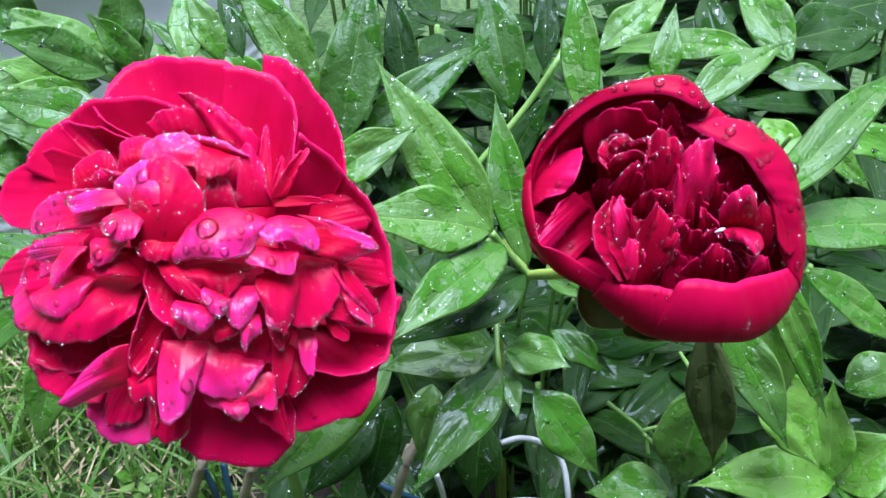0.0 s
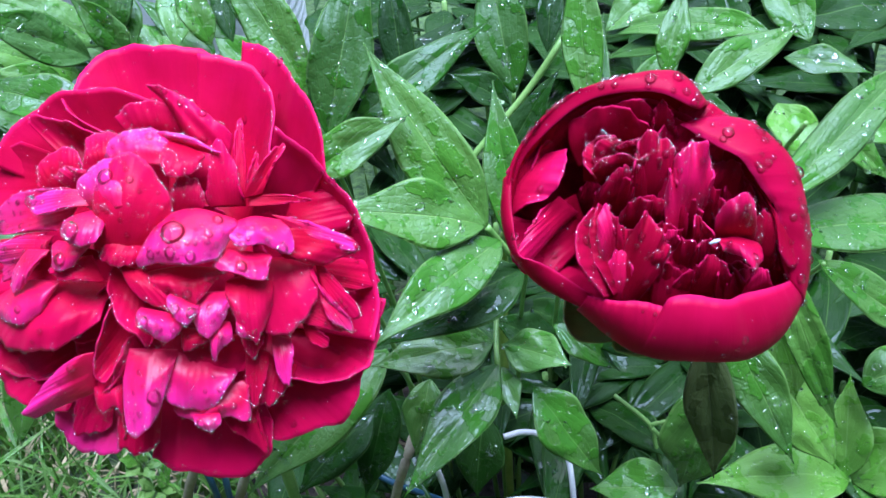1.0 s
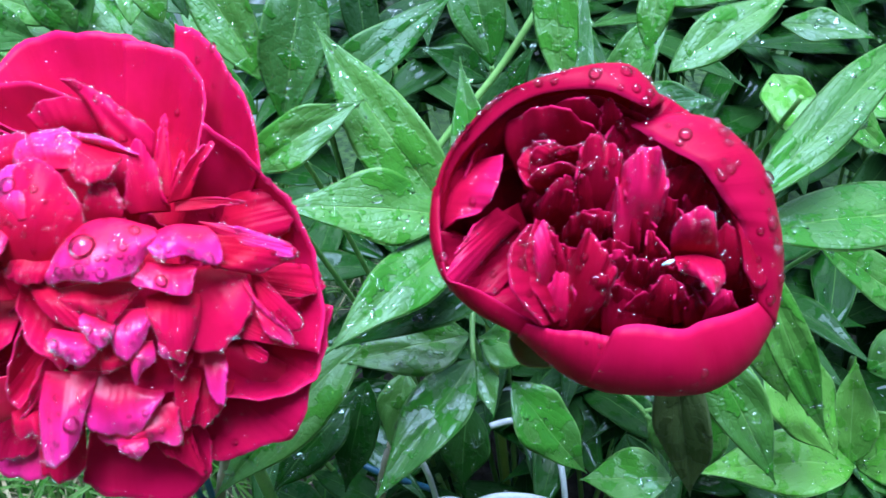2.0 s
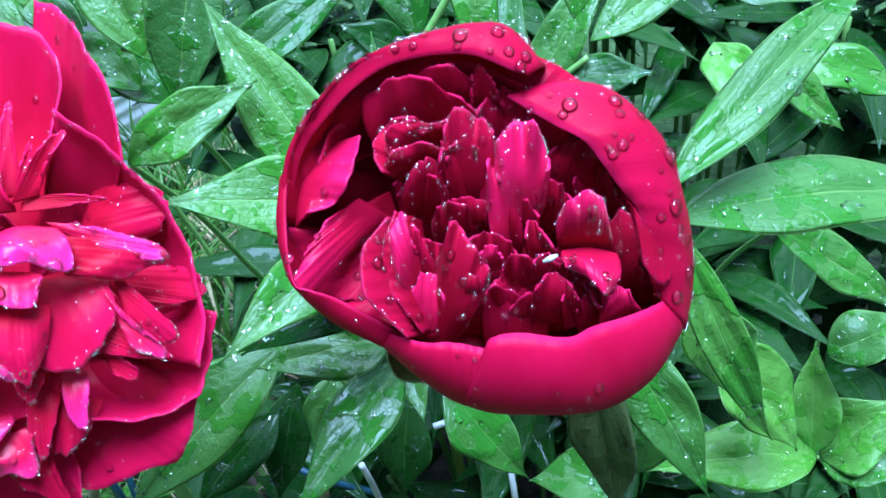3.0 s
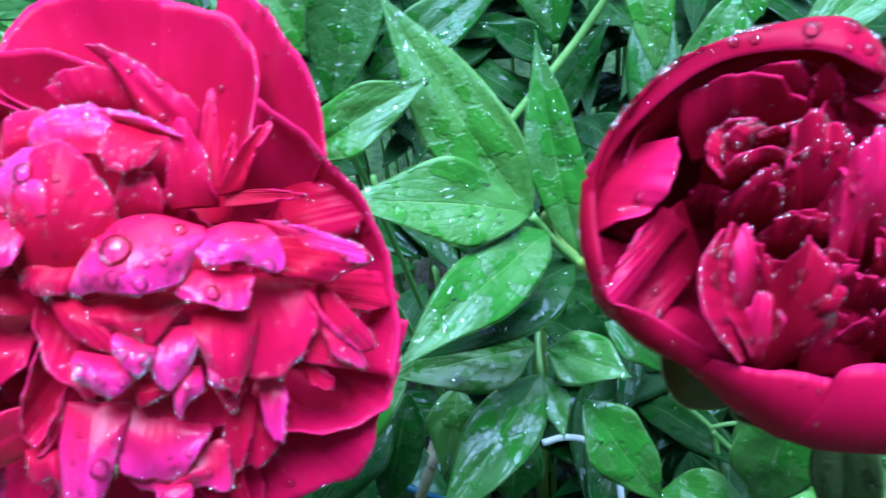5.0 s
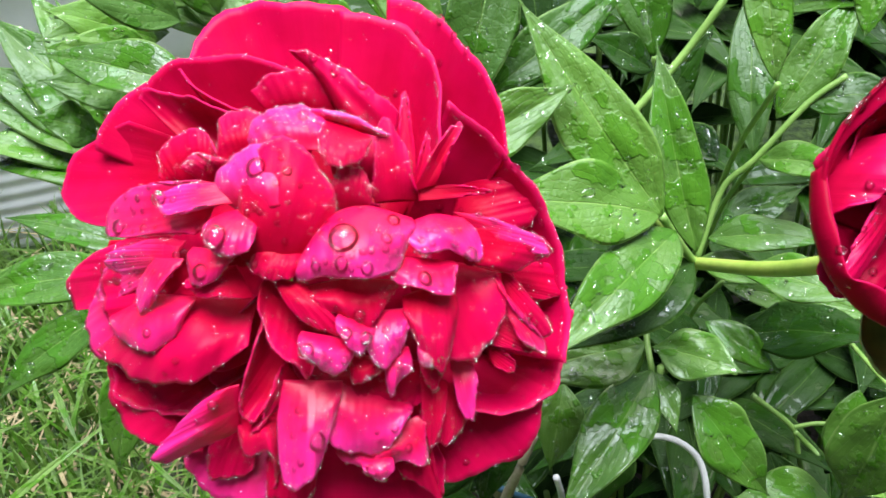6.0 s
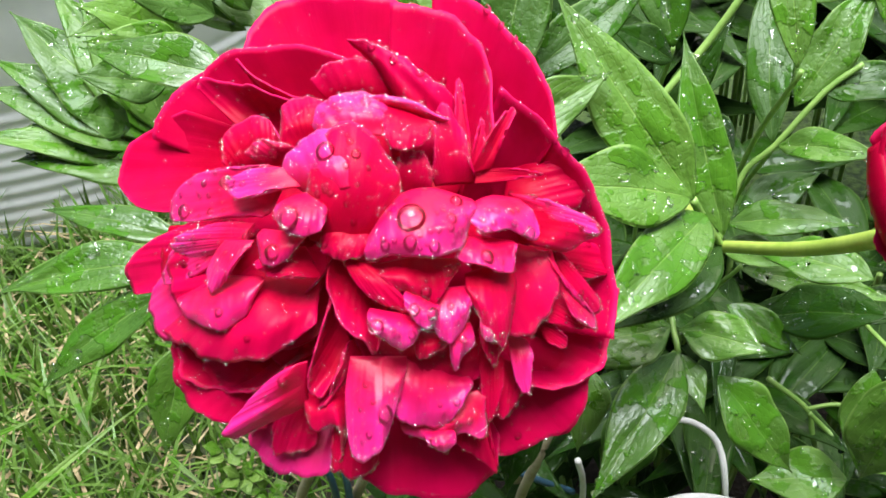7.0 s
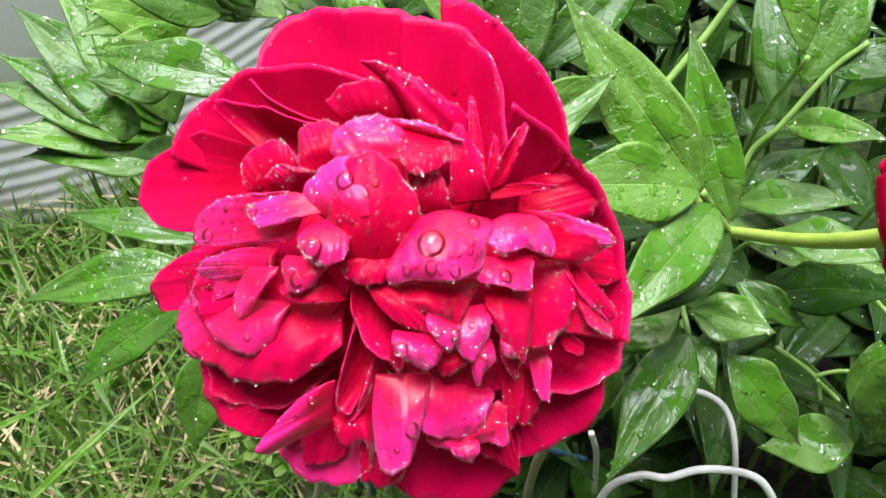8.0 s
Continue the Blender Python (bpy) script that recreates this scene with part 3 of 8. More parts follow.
def build_planter():
    """Round grey planter with ribs round its lower half and a smooth band above."""
    pot = thing("planter", "weathered light grey round planter with horizontal ribs, on the lawn", "planter", "", (-0.72, 1.37, 0))
    profile = []
    for k in range(161):
        z = 0.0 + 0.208 * k / 160
        profile.append((0.47 + 0.03 * z + 0.0005 * math.cos(z * 6.2832 / 0.019), z))
    profile += [(0.478, 0.215), (0.482, 0.30), (0.49, 0.52), (0.502, 0.525), (0.502, 0.55), (0.47, 0.55), (0.465, 0.50)]
    bm = bmesh.new()
    n = 96
    rings = [[bm.verts.new((-0.72 + r * math.cos(6.2832 * i / n), 1.37 + r * math.sin(6.2832 * i / n), z - 0.004)) for i in range(n)] for r, z in profile]
    for a, b in zip(rings, rings[1:]):
        for i in range(n):
            bm.faces.new((a[i], a[(i + 1) % n], b[(i + 1) % n], b[i]))
    part("body", bm, PLANTER, pot)
    bm = bmesh.new()
    centre = bm.verts.new((-0.72, 1.37, 0.51))
    ring = [bm.verts.new((-0.72 + 0.466 * math.cos(6.2832 * i / n), 1.37 + 0.466 * math.sin(6.2832 * i / n), 0.502)) for i in range(n)]
    for i in range(n):
        bm.faces.new((centre, ring[i], ring[(i + 1) % n]))
    part("soil_fill", bm, SOIL, pot, "dark soil filling")


def build_sky_blocker():
    """Unseen plain wall, added behind the camera to keep out low sky light."""
    bm = bmesh.new()
    bmesh.ops.create_cube(bm, size=1, matrix=Matrix.Translation((0, -1.25, 1.6)) @ Matrix.Diagonal((9, 0.2, 3.26, 1)))
    bmesh.ops.bevel(bm, geom=bm.edges[:], offset=0.01, segments=2)
    tagged(part("wall_south", bm, REAR, None), "unseen dark wall added to block low sky light", "wall", kind="structure")


build_ground()
build_sky_blocker()
build_lawn()
build_planter()

# ---- the peony ----
# leaves round the two flowers
spray_a = thing("peony_leaf", "wet green peony leaf with five pointed leaflets behind the flowers", "leaf", "compound leaves of the peony", (0.0435, 0.366, 0.4519))
tube("petiole", [(0.0435, 0.366, 0.4519), (0.0441, 0.4174, 0.3693), (0.0463, 0.4728, 0.214), (0.0496, 0.47, -0.01)], (0.0012, 0.0014, 0.0018, 0.0026), STEM, spray_a)
leaflet(spray_a, (0.0248, 0.3524, 0.4896), (-0.0271, 0.3955, 0.5593), 0.0333, (0.14, -0.79, 0.59), seed=5795, arch=0.03)
leaflet(spray_a, (0.0237, 0.3528, 0.49), (-0.0434, 0.3353, 0.513), 0.0333, (0.39, -0.49, 0.78), seed=9679)
leaflet(spray_a, (0.0304, 0.3524, 0.4817), (-0.0234, 0.29, 0.4783), 0.0290, (0.29, -0.3, 0.91), seed=4805, arch=0.07)
leaflet(spray_a, (0.0418, 0.3628, 0.4557), (-0.0277, 0.3215, 0.4464), 0.0384, (0.09, -0.36, 0.93), seed=1546, material=LEAF_SHADE)
leaflet(spray_a, (0.0433, 0.3653, 0.459), (0.0294, 0.4197, 0.5257), 0.0239, (-0.04, -0.78, 0.63), seed=6105, arch=0.05, fold=0.5)
leaflet(spray_a, (0.0593, 0.4163, 0.408), (0.0928, 0.3965, 0.4079), 0.0204, (-0.16, -0.28, 0.95), seed=7512)
leaflet(spray_a, (0.0628, 0.4185, 0.4195), (0.1148, 0.3961, 0.4341), 0.0225, (-0.35, -0.23, 0.91), seed=7077)
tube("petiole", [(0.0435, 0.366, 0.4519), (0.0328, 0.3577, 0.4724), (0.0243, 0.3524, 0.4896)], 0.0017, STEM, spray_a)
spray_b = thing("peony_leaf", "wet green peony leaf beside the open flower", "leaf", "compound leaves of the peony", (-0.054, 0.3503, 0.5198))
tube("petiole", [(-0.054, 0.3503, 0.5198), (-0.0487, 0.403, 0.4311), (-0.0272, 0.4641, 0.2514), (0.0057, 0.47, -0.01)], (0.0012, 0.0014, 0.0018, 0.0026), STEM, spray_b)
leaflet(spray_b, (-0.0533, 0.3461, 0.5225), (-0.0075, 0.3698, 0.538), 0.0227, (0.13, -0.71, 0.69), seed=7519, arch=0.05, fold=0.5)
spray_c = thing("peony_leaf", "upright wet peony leaf behind the open flower", "leaf", "compound leaves of the peony", (-0.0523, 0.4016, 0.5061))
tube("petiole", [(-0.0523, 0.4016, 0.5061), (-0.047, 0.4497, 0.4186), (-0.0259, 0.4924, 0.2438), (0.0065, 0.47, -0.01)], (0.0012, 0.0014, 0.0018, 0.0026), STEM, spray_c)
leaflet(spray_c, (-0.0494, 0.3987, 0.5103), (-0.0291, 0.4524, 0.5843), 0.0325, (0.06, -0.82, 0.57), seed=1580, wave=0.08, material=LEAF_MID)
leaflet(spray_c, (-0.0569, 0.4108, 0.5234), (-0.1022, 0.453, 0.5894), 0.0271, (0.16, -0.78, 0.61), seed=5408, wave=0.08)
leaflet(spray_c, (-0.039, 0.4156, 0.5071), (0.0288, 0.4652, 0.5342), 0.0245, (0.18, -0.65, 0.74), seed=1134, wave=0.08, material=LEAF_MID)
leaflet(spray_c, (-0.0153, 0.4494, 0.5024), (-0.0247, 0.4967, 0.5588), 0.0199, (0.05, -0.76, 0.65), seed=1964, wave=0.08, material=LEAF_SHADE)
leaflet(spray_c, (-0.0242, 0.4659, 0.4919), (0.0195, 0.5219, 0.513), 0.0237, (0.16, -0.46, 0.88), seed=9143, wave=0.08, material=LEAF_SHADE)
spray_d = thing("peony_leaf", "tall wet peony leaf high in the clump", "leaf", "compound leaves of the peony", (0.0433, 0.4916, 0.4772))
tube("petiole", [(0.0433, 0.4916, 0.4772), (0.0439, 0.5317, 0.3923), (0.0461, 0.5419, 0.2279), (0.0495, 0.47, -0.01)], (0.0012, 0.0014, 0.0018, 0.0026), STEM, spray_d)
leaflet(spray_d, (0.0433, 0.4916, 0.4772), (0.0291, 0.5455, 0.5454), 0.0336, (-0.04, -0.79, 0.61), seed=9556, wave=0.08, material=LEAF_MID)
leaflet(spray_d, (0.0616, 0.4917, 0.5023), (0.066, 0.5426, 0.5452), 0.0174, (-0.08, -0.64, 0.77), seed=9431, wave=0.08, material=LEAF_SHADE)
leaflet(spray_d, (0.0409, 0.4798, 0.4763), (0.0066, 0.481, 0.4971), 0.0226, (0.41, -0.59, 0.7), seed=8778, wave=0.08, material=LEAF_SHADE)
leaflet(spray_d, (0.0328, 0.452, 0.4493), (0.0678, 0.4784, 0.4999), 0.0196, (-0.21, -0.8, 0.56), seed=1206, wave=0.08, material=LEAF_SHADE)
tube("petiole", [(-0.0002, 0.4193, 0.4535), (0.0208, 0.4339, 0.4757), (0.0476, 0.448, 0.5026), (0.0653, 0.4578, 0.5256), (0.0745, 0.4807, 0.5295)], 0.0018, STEM, spray_d)
spray_e = thing("peony_leaf", "wet peony leaf behind the half-open flower", "leaf", "compound leaves of the peony", (0.0759, 0.4038, 0.5131))
tube("petiole", [(0.0759, 0.4038, 0.5131), (0.0748, 0.4518, 0.425), (0.0706, 0.4936, 0.2477), (0.0642, 0.47, -0.01)], (0.0012, 0.0014, 0.0018, 0.0026), STEM, spray_e)
leaflet(spray_e, (0.0745, 0.4047, 0.5142), (0.0705, 0.4569, 0.5765), 0.0215, (-0.13, -0.76, 0.63), seed=3576, wave=0.08)
leaflet(spray_e, (0.1102, 0.4153, 0.5261), (0.1226, 0.4501, 0.5583), 0.0165, (-0.15, -0.64, 0.75), seed=9820, wave=0.08)
leaflet(spray_e, (0.1689, 0.4559, 0.5277), (0.0913, 0.5096, 0.5017), 0.0256, (-0.44, -0.22, 0.87), seed=8240, wave=0.08)
leaflet(spray_e, (0.1512, 0.4679, 0.516), (0.0914, 0.4946, 0.4944), 0.0187, (-0.44, -0.29, 0.85), seed=4079, wave=0.08)
leaflet(spray_e, (0.1098, 0.3669, 0.5446), (0.1625, 0.3973, 0.5596), 0.0206, (0.03, -0.48, 0.88), seed=6139, wave=0.08)
leaflet(spray_e, (0.0946, 0.5013, 0.5091), (0.1415, 0.5344, 0.5319), 0.0249, (-0.01, -0.56, 0.83), seed=7709, wave=0.08)
leaflet(spray_e, (0.1626, 0.4821, 0.5053), (0.1572, 0.5305, 0.5329), 0.0240, (-0.21, -0.5, 0.84), seed=1970, wave=0.08, material=LEAF_SHADE)
spray_f = thing("peony_leaf", "long wet peony leaf beside the half-open flower", "leaf", "compound leaves of the peony", (0.1193, 0.2839, 0.5465))
leaflet(spray_f, (0.1182, 0.2797, 0.549), (0.1973, 0.3595, 0.5645), 0.0195, (0.1, -0.29, 0.95), seed=2862)
leaflet(spray_f, (0.1212, 0.2814, 0.5363), (0.2339, 0.3193, 0.5), 0.0330, (0.32, -0.06, 0.94), seed=1937, fold=0.2)
leaflet(spray_f, (0.1237, 0.2779, 0.5335), (0.1545, 0.2589, 0.4607), 0.0159, (0.1, -0.95, 0.29), seed=7058)
leaflet(spray_f, (0.1042, 0.2585, 0.5167), (0.1261, 0.2286, 0.4792), 0.0203, (0.02, -0.78, 0.63), seed=7950)
leaflet(spray_f, (0.1383, 0.3072, 0.4804), (0.1544, 0.2953, 0.4354), 0.0249, (0.16, -0.94, 0.31), seed=8984, material=LEAF_FRESH)
spray_g = thing("peony_leaf", "ageing brown-green peony leaf hanging under the half-open flower", "leaf", "compound leaves of the peony", (0.0939, 0.2505, 0.5173))
leaflet(spray_g, (0.0936, 0.2481, 0.5222), (0.1025, 0.2349, 0.4637), 0.0190, (-0.18, -0.90, 0.40), seed=8178, fold=0.4, wave=0.14, wet=4, material=LEAF_OLD)
spray_h = thing("peony_leaf", "fresh green peony leaf low in the clump", "leaf", "compound leaves of the peony", (0.2485, 0.3848, 0.2551))
tube("petiole", [(0.2485, 0.3848, 0.2551), (0.2389, 0.4345, 0.1903), (0.2005, 0.4832, 0.1058), (0.1418, 0.47, -0.01)], (0.0012, 0.0014, 0.0018, 0.0026), STEM, spray_h)
leaflet(spray_h, (0.1812, 0.3897, 0.3536), (0.2206, 0.3583, 0.3023), 0.0449, (0.2, -0.76, 0.62), seed=5813, material=LEAF_FRESH, wave=0.12)
leaflet(spray_h, (0.2465, 0.3868, 0.2556), (0.2475, 0.4206, 0.3137), 0.0317, (-0.3, -0.82, 0.48), seed=9137, material=LEAF_FRESH, wave=0.12)
leaflet(spray_h, (0.2486, 0.3857, 0.2558), (0.147, 0.3667, 0.2798), 0.0453, (0.26, -0.19, 0.95), seed=7559, material=LEAF_FRESH, wave=0.12)
leaflet(spray_h, (0.253, 0.3894, 0.2473), (0.2915, 0.3968, 0.2889), 0.0465, (-0.62, -0.43, 0.65), seed=3239, material=LEAF_FRESH, wave=0.12)
leaflet(spray_h, (0.2534, 0.3882, 0.2466), (0.2918, 0.3621, 0.2617), 0.0323, (-0.42, -0.08, 0.91), seed=3054)
spray_i = thing("peony_leaf", "broad peony leaf low in the clump, wet", "leaf", "compound leaves of the peony", (0.1414, 0.3555, 0.3767))
tube("petiole", [(0.1414, 0.3555, 0.3767), (0.1371, 0.5078, 0.3009), (0.1199, 0.467, 0.1727), (0.0936, 0.47, -0.01)], (0.0012, 0.0014, 0.0018, 0.0026), STEM, spray_i)
leaflet(spray_i, (0.1414, 0.3555, 0.3767), (0.131, 0.3491, 0.3005), 0.0425, (-0.5, -0.86, 0.14), seed=7065)
leaflet(spray_i, (0.1359, 0.3664, 0.2763), (0.0845, 0.3719, 0.2691), 0.0384, (-0.16, -0.24, 0.96), seed=3243)
leaflet(spray_i, (0.1239, 0.3635, 0.4076), (0.0727, 0.4038, 0.3628), 0.0328, (-0.65, 0.02, 0.76), seed=7470, material=LEAF_SHADE)
leaflet(spray_i, (0.1069, 0.3557, 0.4388), (0.0665, 0.3926, 0.4246), 0.0252, (-0.39, -0.08, 0.92), seed=8335)
spray_j = thing("peony_leaf", "dark wet peony leaf in the shade of the clump", "leaf", "compound leaves of the peony", (0.205, 0.4067, 0.4159))
tube("petiole", [(0.205, 0.4067, 0.4159), (0.1975, 0.4544, 0.3366), (0.1677, 0.4952, 0.1943), (0.1222, 0.47, -0.01)], (0.0012, 0.0014, 0.0018, 0.0026), STEM, spray_j)
leaflet(spray_j, (0.2023, 0.4086, 0.4166), (0.2711, 0.3942, 0.3641), 0.0279, (0.38, -0.64, 0.67), seed=1938)
leaflet(spray_j, (0.2454, 0.4016, 0.3243), (0.2875, 0.3994, 0.3492), 0.0356, (-0.5, -0.28, 0.82), seed=5184)
leaflet(spray_j, (0.1973, 0.3826, 0.3693), (0.1909, 0.3995, 0.3238), 0.0366, (-0.99, -0.09, 0.1), seed=1117)
spray_k = thing("peony_leaf", "pale wet peony leaf at the edge of the clump", "leaf", "compound leaves of the peony", (0.1733, 0.3968, 0.5105))
tube("petiole", [(0.1733, 0.3968, 0.5105), (0.1674, 0.4454, 0.4226), (0.1439, 0.4897, 0.2463), (0.108, 0.47, -0.01)], (0.0012, 0.0014, 0.0018, 0.0026), STEM, spray_k)
leaflet(spray_k, (0.1817, 0.3946, 0.513), (0.2142, 0.3853, 0.484), 0.0189, (0.31, -0.75, 0.59), seed=1339, wave=0.08)
leaflet(spray_k, (0.1902, 0.4108, 0.5049), (0.2457, 0.3965, 0.4884), 0.0260, (0.14, -0.47, 0.87), seed=1578, wave=0.08)
leaflet(spray_k, (0.1826, 0.4646, 0.5081), (0.2213, 0.447, 0.5072), 0.0200, (-0.16, -0.39, 0.91), seed=7583, wave=0.08)
leaflet(spray_k, (0.2159, 0.5386, 0.4931), (0.2869, 0.5539, 0.4932), 0.0464, (0.1, -0.46, 0.88), seed=1558, wave=0.08, material=LEAF_SHADE)
leaflet(spray_k, (0.2141, 0.5148, 0.4912), (0.193, 0.5799, 0.5161), 0.0307, (-0.3, -0.42, 0.85), seed=6615, wave=0.08)
leaflet(spray_k, (0.1738, 0.4378, 0.4969), (0.1853, 0.3972, 0.4799), 0.0260, (-0.14, -0.42, 0.9), seed=1976, wave=0.08, material=LEAF_FRESH)
leaflet(spray_k, (0.2478, 0.588, 0.4755), (0.3415, 0.621, 0.4911), 0.0559, (0, -0.43, 0.9), seed=387, wave=0.08, material=LEAF_SHADE)
spray_l = thing("peony_leaf", "wet peony leaf with broad leaflets low between the flowers", "leaf", "compound leaves of the peony", (0.0283, 0.3685, 0.4004))
tube("petiole", [(0.0283, 0.3685, 0.4004), (0.0296, 0.4197, 0.3225), (0.0348, 0.4742, 0.1857), (0.0427, 0.47, -0.01)], (0.0012, 0.0014, 0.0018, 0.0026), STEM, spray_l)
leaflet(spray_l, (0.0269, 0.3656, 0.4045), (-0.0348, 0.3499, 0.4045), 0.0365, (0.09, -0.37, 0.92), seed=5375, material=LEAF_WET)
leaflet(spray_l, (0.0287, 0.354, 0.3999), (-0.0179, 0.2906, 0.3775), 0.0311, (0.06, -0.37, 0.93), seed=8995, material=LEAF_WET)
leaflet(spray_l, (0.0307, 0.3678, 0.3998), (0.0646, 0.344, 0.4084), 0.0281, (-0.37, -0.19, 0.91), seed=269, full=0.55, material=LEAF_WET)
leaflet(spray_l, (0.0467, 0.3483, 0.3889), (0.0813, 0.3238, 0.3463), 0.0319, (0.26, -0.73, 0.63), seed=1576, twist=30, material=LEAF_WET)
leaflet(spray_l, (0.0301, 0.3564, 0.3953), (0.0373, 0.3301, 0.3848), 0.0139, (-0.05, -0.38, 0.92), seed=1022, material=LEAF_WET)
leaflet(spray_l, (0.06, 0.3909, 0.391), (0.0949, 0.3731, 0.3724), 0.0202, (0.17, -0.53, 0.83), seed=4758, material=LEAF_WET)
leaflet(spray_l, (0.0668, 0.4069, 0.3506), (0.0258, 0.4103, 0.379), 0.0337, (0.49, -0.42, 0.76), seed=16, material=LEAF_SHADE)
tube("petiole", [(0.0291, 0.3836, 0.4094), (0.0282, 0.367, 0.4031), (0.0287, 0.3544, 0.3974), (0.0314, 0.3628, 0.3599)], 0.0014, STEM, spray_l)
spray_m = thing("peony_leaf", "peony leaf hanging under the open flower, some leaflets darkened for shade", "leaf", "compound leaves of the peony", (-0.0302, 0.3696, 0.3954))
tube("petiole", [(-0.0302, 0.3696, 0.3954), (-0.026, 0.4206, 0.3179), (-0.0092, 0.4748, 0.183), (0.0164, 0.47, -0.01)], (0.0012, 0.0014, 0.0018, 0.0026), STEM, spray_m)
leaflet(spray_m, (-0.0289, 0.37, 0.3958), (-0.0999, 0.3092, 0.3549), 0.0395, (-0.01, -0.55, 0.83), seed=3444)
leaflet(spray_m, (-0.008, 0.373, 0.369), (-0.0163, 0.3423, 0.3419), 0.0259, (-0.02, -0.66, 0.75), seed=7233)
leaflet(spray_m, (-0.0428, 0.3787, 0.3359), (-0.0853, 0.3402, 0.3109), 0.0333, (-0.03, -0.52, 0.86), seed=5024, material=LEAF_SHADE)
leaflet(spray_m, (-0.0343, 0.3956, 0.337), (-0.0512, 0.3591, 0.2816), 0.0303, (-0.09, -0.82, 0.57), seed=8385, material=LEAF_SHADE)
leaflet(spray_m, (0.0216, 0.3975, 0.3098), (0.0156, 0.3714, 0.2624), 0.0349, (-0.1, -0.87, 0.49), seed=465, material=LEAF_SHADE)
spray_n = thing("peony_leaf", "wet peony leaf reaching over the lawn", "leaf", "compound leaves of the peony", (-0.1656, 0.3304, 0.4799))
tube("petiole", [(-0.1656, 0.3304, 0.4799), (-0.1547, 0.3849, 0.3948), (-0.1111, 0.4532, 0.2295), (-0.0445, 0.47, -0.01)], (0.0012, 0.0014, 0.0018, 0.0026), STEM, spray_n)
leaflet(spray_n, (-0.1553, 0.4073, 0.5196), (-0.2279, 0.4233, 0.5311), 0.0279, (0.02, -0.52, 0.86), seed=7509, material=LEAF_WET)
leaflet(spray_n, (-0.1761, 0.3354, 0.4822), (-0.2576, 0.3395, 0.4665), 0.0246, (0.22, -0.36, 0.9), seed=8949, material=LEAF_WET)
leaflet(spray_n, (-0.1762, 0.3246, 0.479), (-0.2411, 0.315, 0.4346), 0.0220, (0.16, -0.38, 0.9), seed=4652, material=LEAF_WET)
leaflet(spray_n, (-0.188, 0.3748, 0.4603), (-0.2592, 0.3978, 0.464), 0.0187, (-0.03, -0.25, 0.97), seed=1969, material=LEAF_WET)
leaflet(spray_n, (-0.1735, 0.3143, 0.4616), (-0.1884, 0.2923, 0.4186), 0.0234, (0.06, -0.9, 0.44), seed=8010, material=LEAF_WET)
leaflet(spray_n, (-0.204, 0.4411, 0.4655), (-0.2456, 0.4522, 0.4522), 0.0131, (-0.38, -0.44, 0.81), seed=1578, material=LEAF_WET)
spray_o = thing("peony_leaf", "large pale green peony leaf in front of the planter", "leaf", "compound leaves of the peony", (-0.2503, 0.522, 0.4058))
tube("petiole", [(-0.2503, 0.522, 0.4058), (-0.2352, 0.5593, 0.3274), (-0.1748, 0.5586, 0.1887), (-0.0826, 0.47, -0.01)], (0.0012, 0.0014, 0.0018, 0.0026), STEM, spray_o)
leaflet(spray_o, (-0.2479, 0.5183, 0.3997), (-0.3348, 0.5098, 0.4138), 0.0405, (0.19, -0.42, 0.89), seed=5267)
leaflet(spray_o, (-0.2501, 0.523, 0.4071), (-0.3573, 0.5439, 0.4443), 0.0400, (0.22, -0.43, 0.88), seed=6726)
leaflet(spray_o, (-0.2526, 0.5255, 0.4119), (-0.3361, 0.5756, 0.4771), 0.0466, (0.29, -0.55, 0.79), seed=8924)
leaflet(spray_o, (-0.2522, 0.5276, 0.4146), (-0.3149, 0.591, 0.4853), 0.0419, (0.28, -0.58, 0.77), seed=6202)
leaflet(spray_o, (-0.2458, 0.53, 0.4142), (-0.2772, 0.583, 0.4824), 0.0430, (0.31, -0.68, 0.67), seed=3876)
leaflet(spray_o, (-0.26, 0.527, 0.4005), (-0.3544, 0.51, 0.4318), 0.0290, (0.35, -0.4, 0.85), seed=7028)
leaflet(spray_o, (-0.2536, 0.5296, 0.4079), (-0.3484, 0.5539, 0.4595), 0.036, (0.25, -0.5, 0.8), seed=71)
leaflet(spray_o, (-0.2536, 0.5296, 0.4079), (-0.2943, 0.5802, 0.4837), 0.038, (0.25, -0.5, 0.8), seed=72)
leaflet(spray_o, (-0.2536, 0.5296, 0.4079), (-0.346, 0.5217, 0.4249), 0.030, (0.25, -0.5, 0.8), seed=73)
leaflet(spray_o, (-0.2536, 0.5296, 0.4079), (-0.3238, 0.5481, 0.4515), 0.034, (0.25, -0.5, 0.8), seed=74)
spray_p = thing("peony_leaf", "peony leaf high behind the open flower", "leaf", "compound leaves of the peony", (-0.1617, 0.5073, 0.4932))
tube("petiole", [(-0.1617, 0.5073, 0.4932), (-0.151, 0.546, 0.4069), (-0.1082, 0.5505, 0.2367), (-0.0428, 0.47, -0.01)], (0.0012, 0.0014, 0.0018, 0.0026), STEM, spray_p)
leaflet(spray_p, (-0.1947, 0.5228, 0.5016), (-0.2618, 0.5099, 0.5437), 0.0305, (0.53, -0.48, 0.7), seed=264, wave=0.08)
leaflet(spray_p, (-0.1748, 0.5082, 0.5043), (-0.1952, 0.5417, 0.5475), 0.0293, (0.27, -0.69, 0.67), seed=6736, wave=0.08, material=LEAF_MID)
leaflet(spray_p, (-0.1827, 0.5264, 0.4818), (-0.2466, 0.5499, 0.5069), 0.0247, (0.15, -0.5, 0.85), seed=5216, wave=0.08, material=LEAF_FRESH)
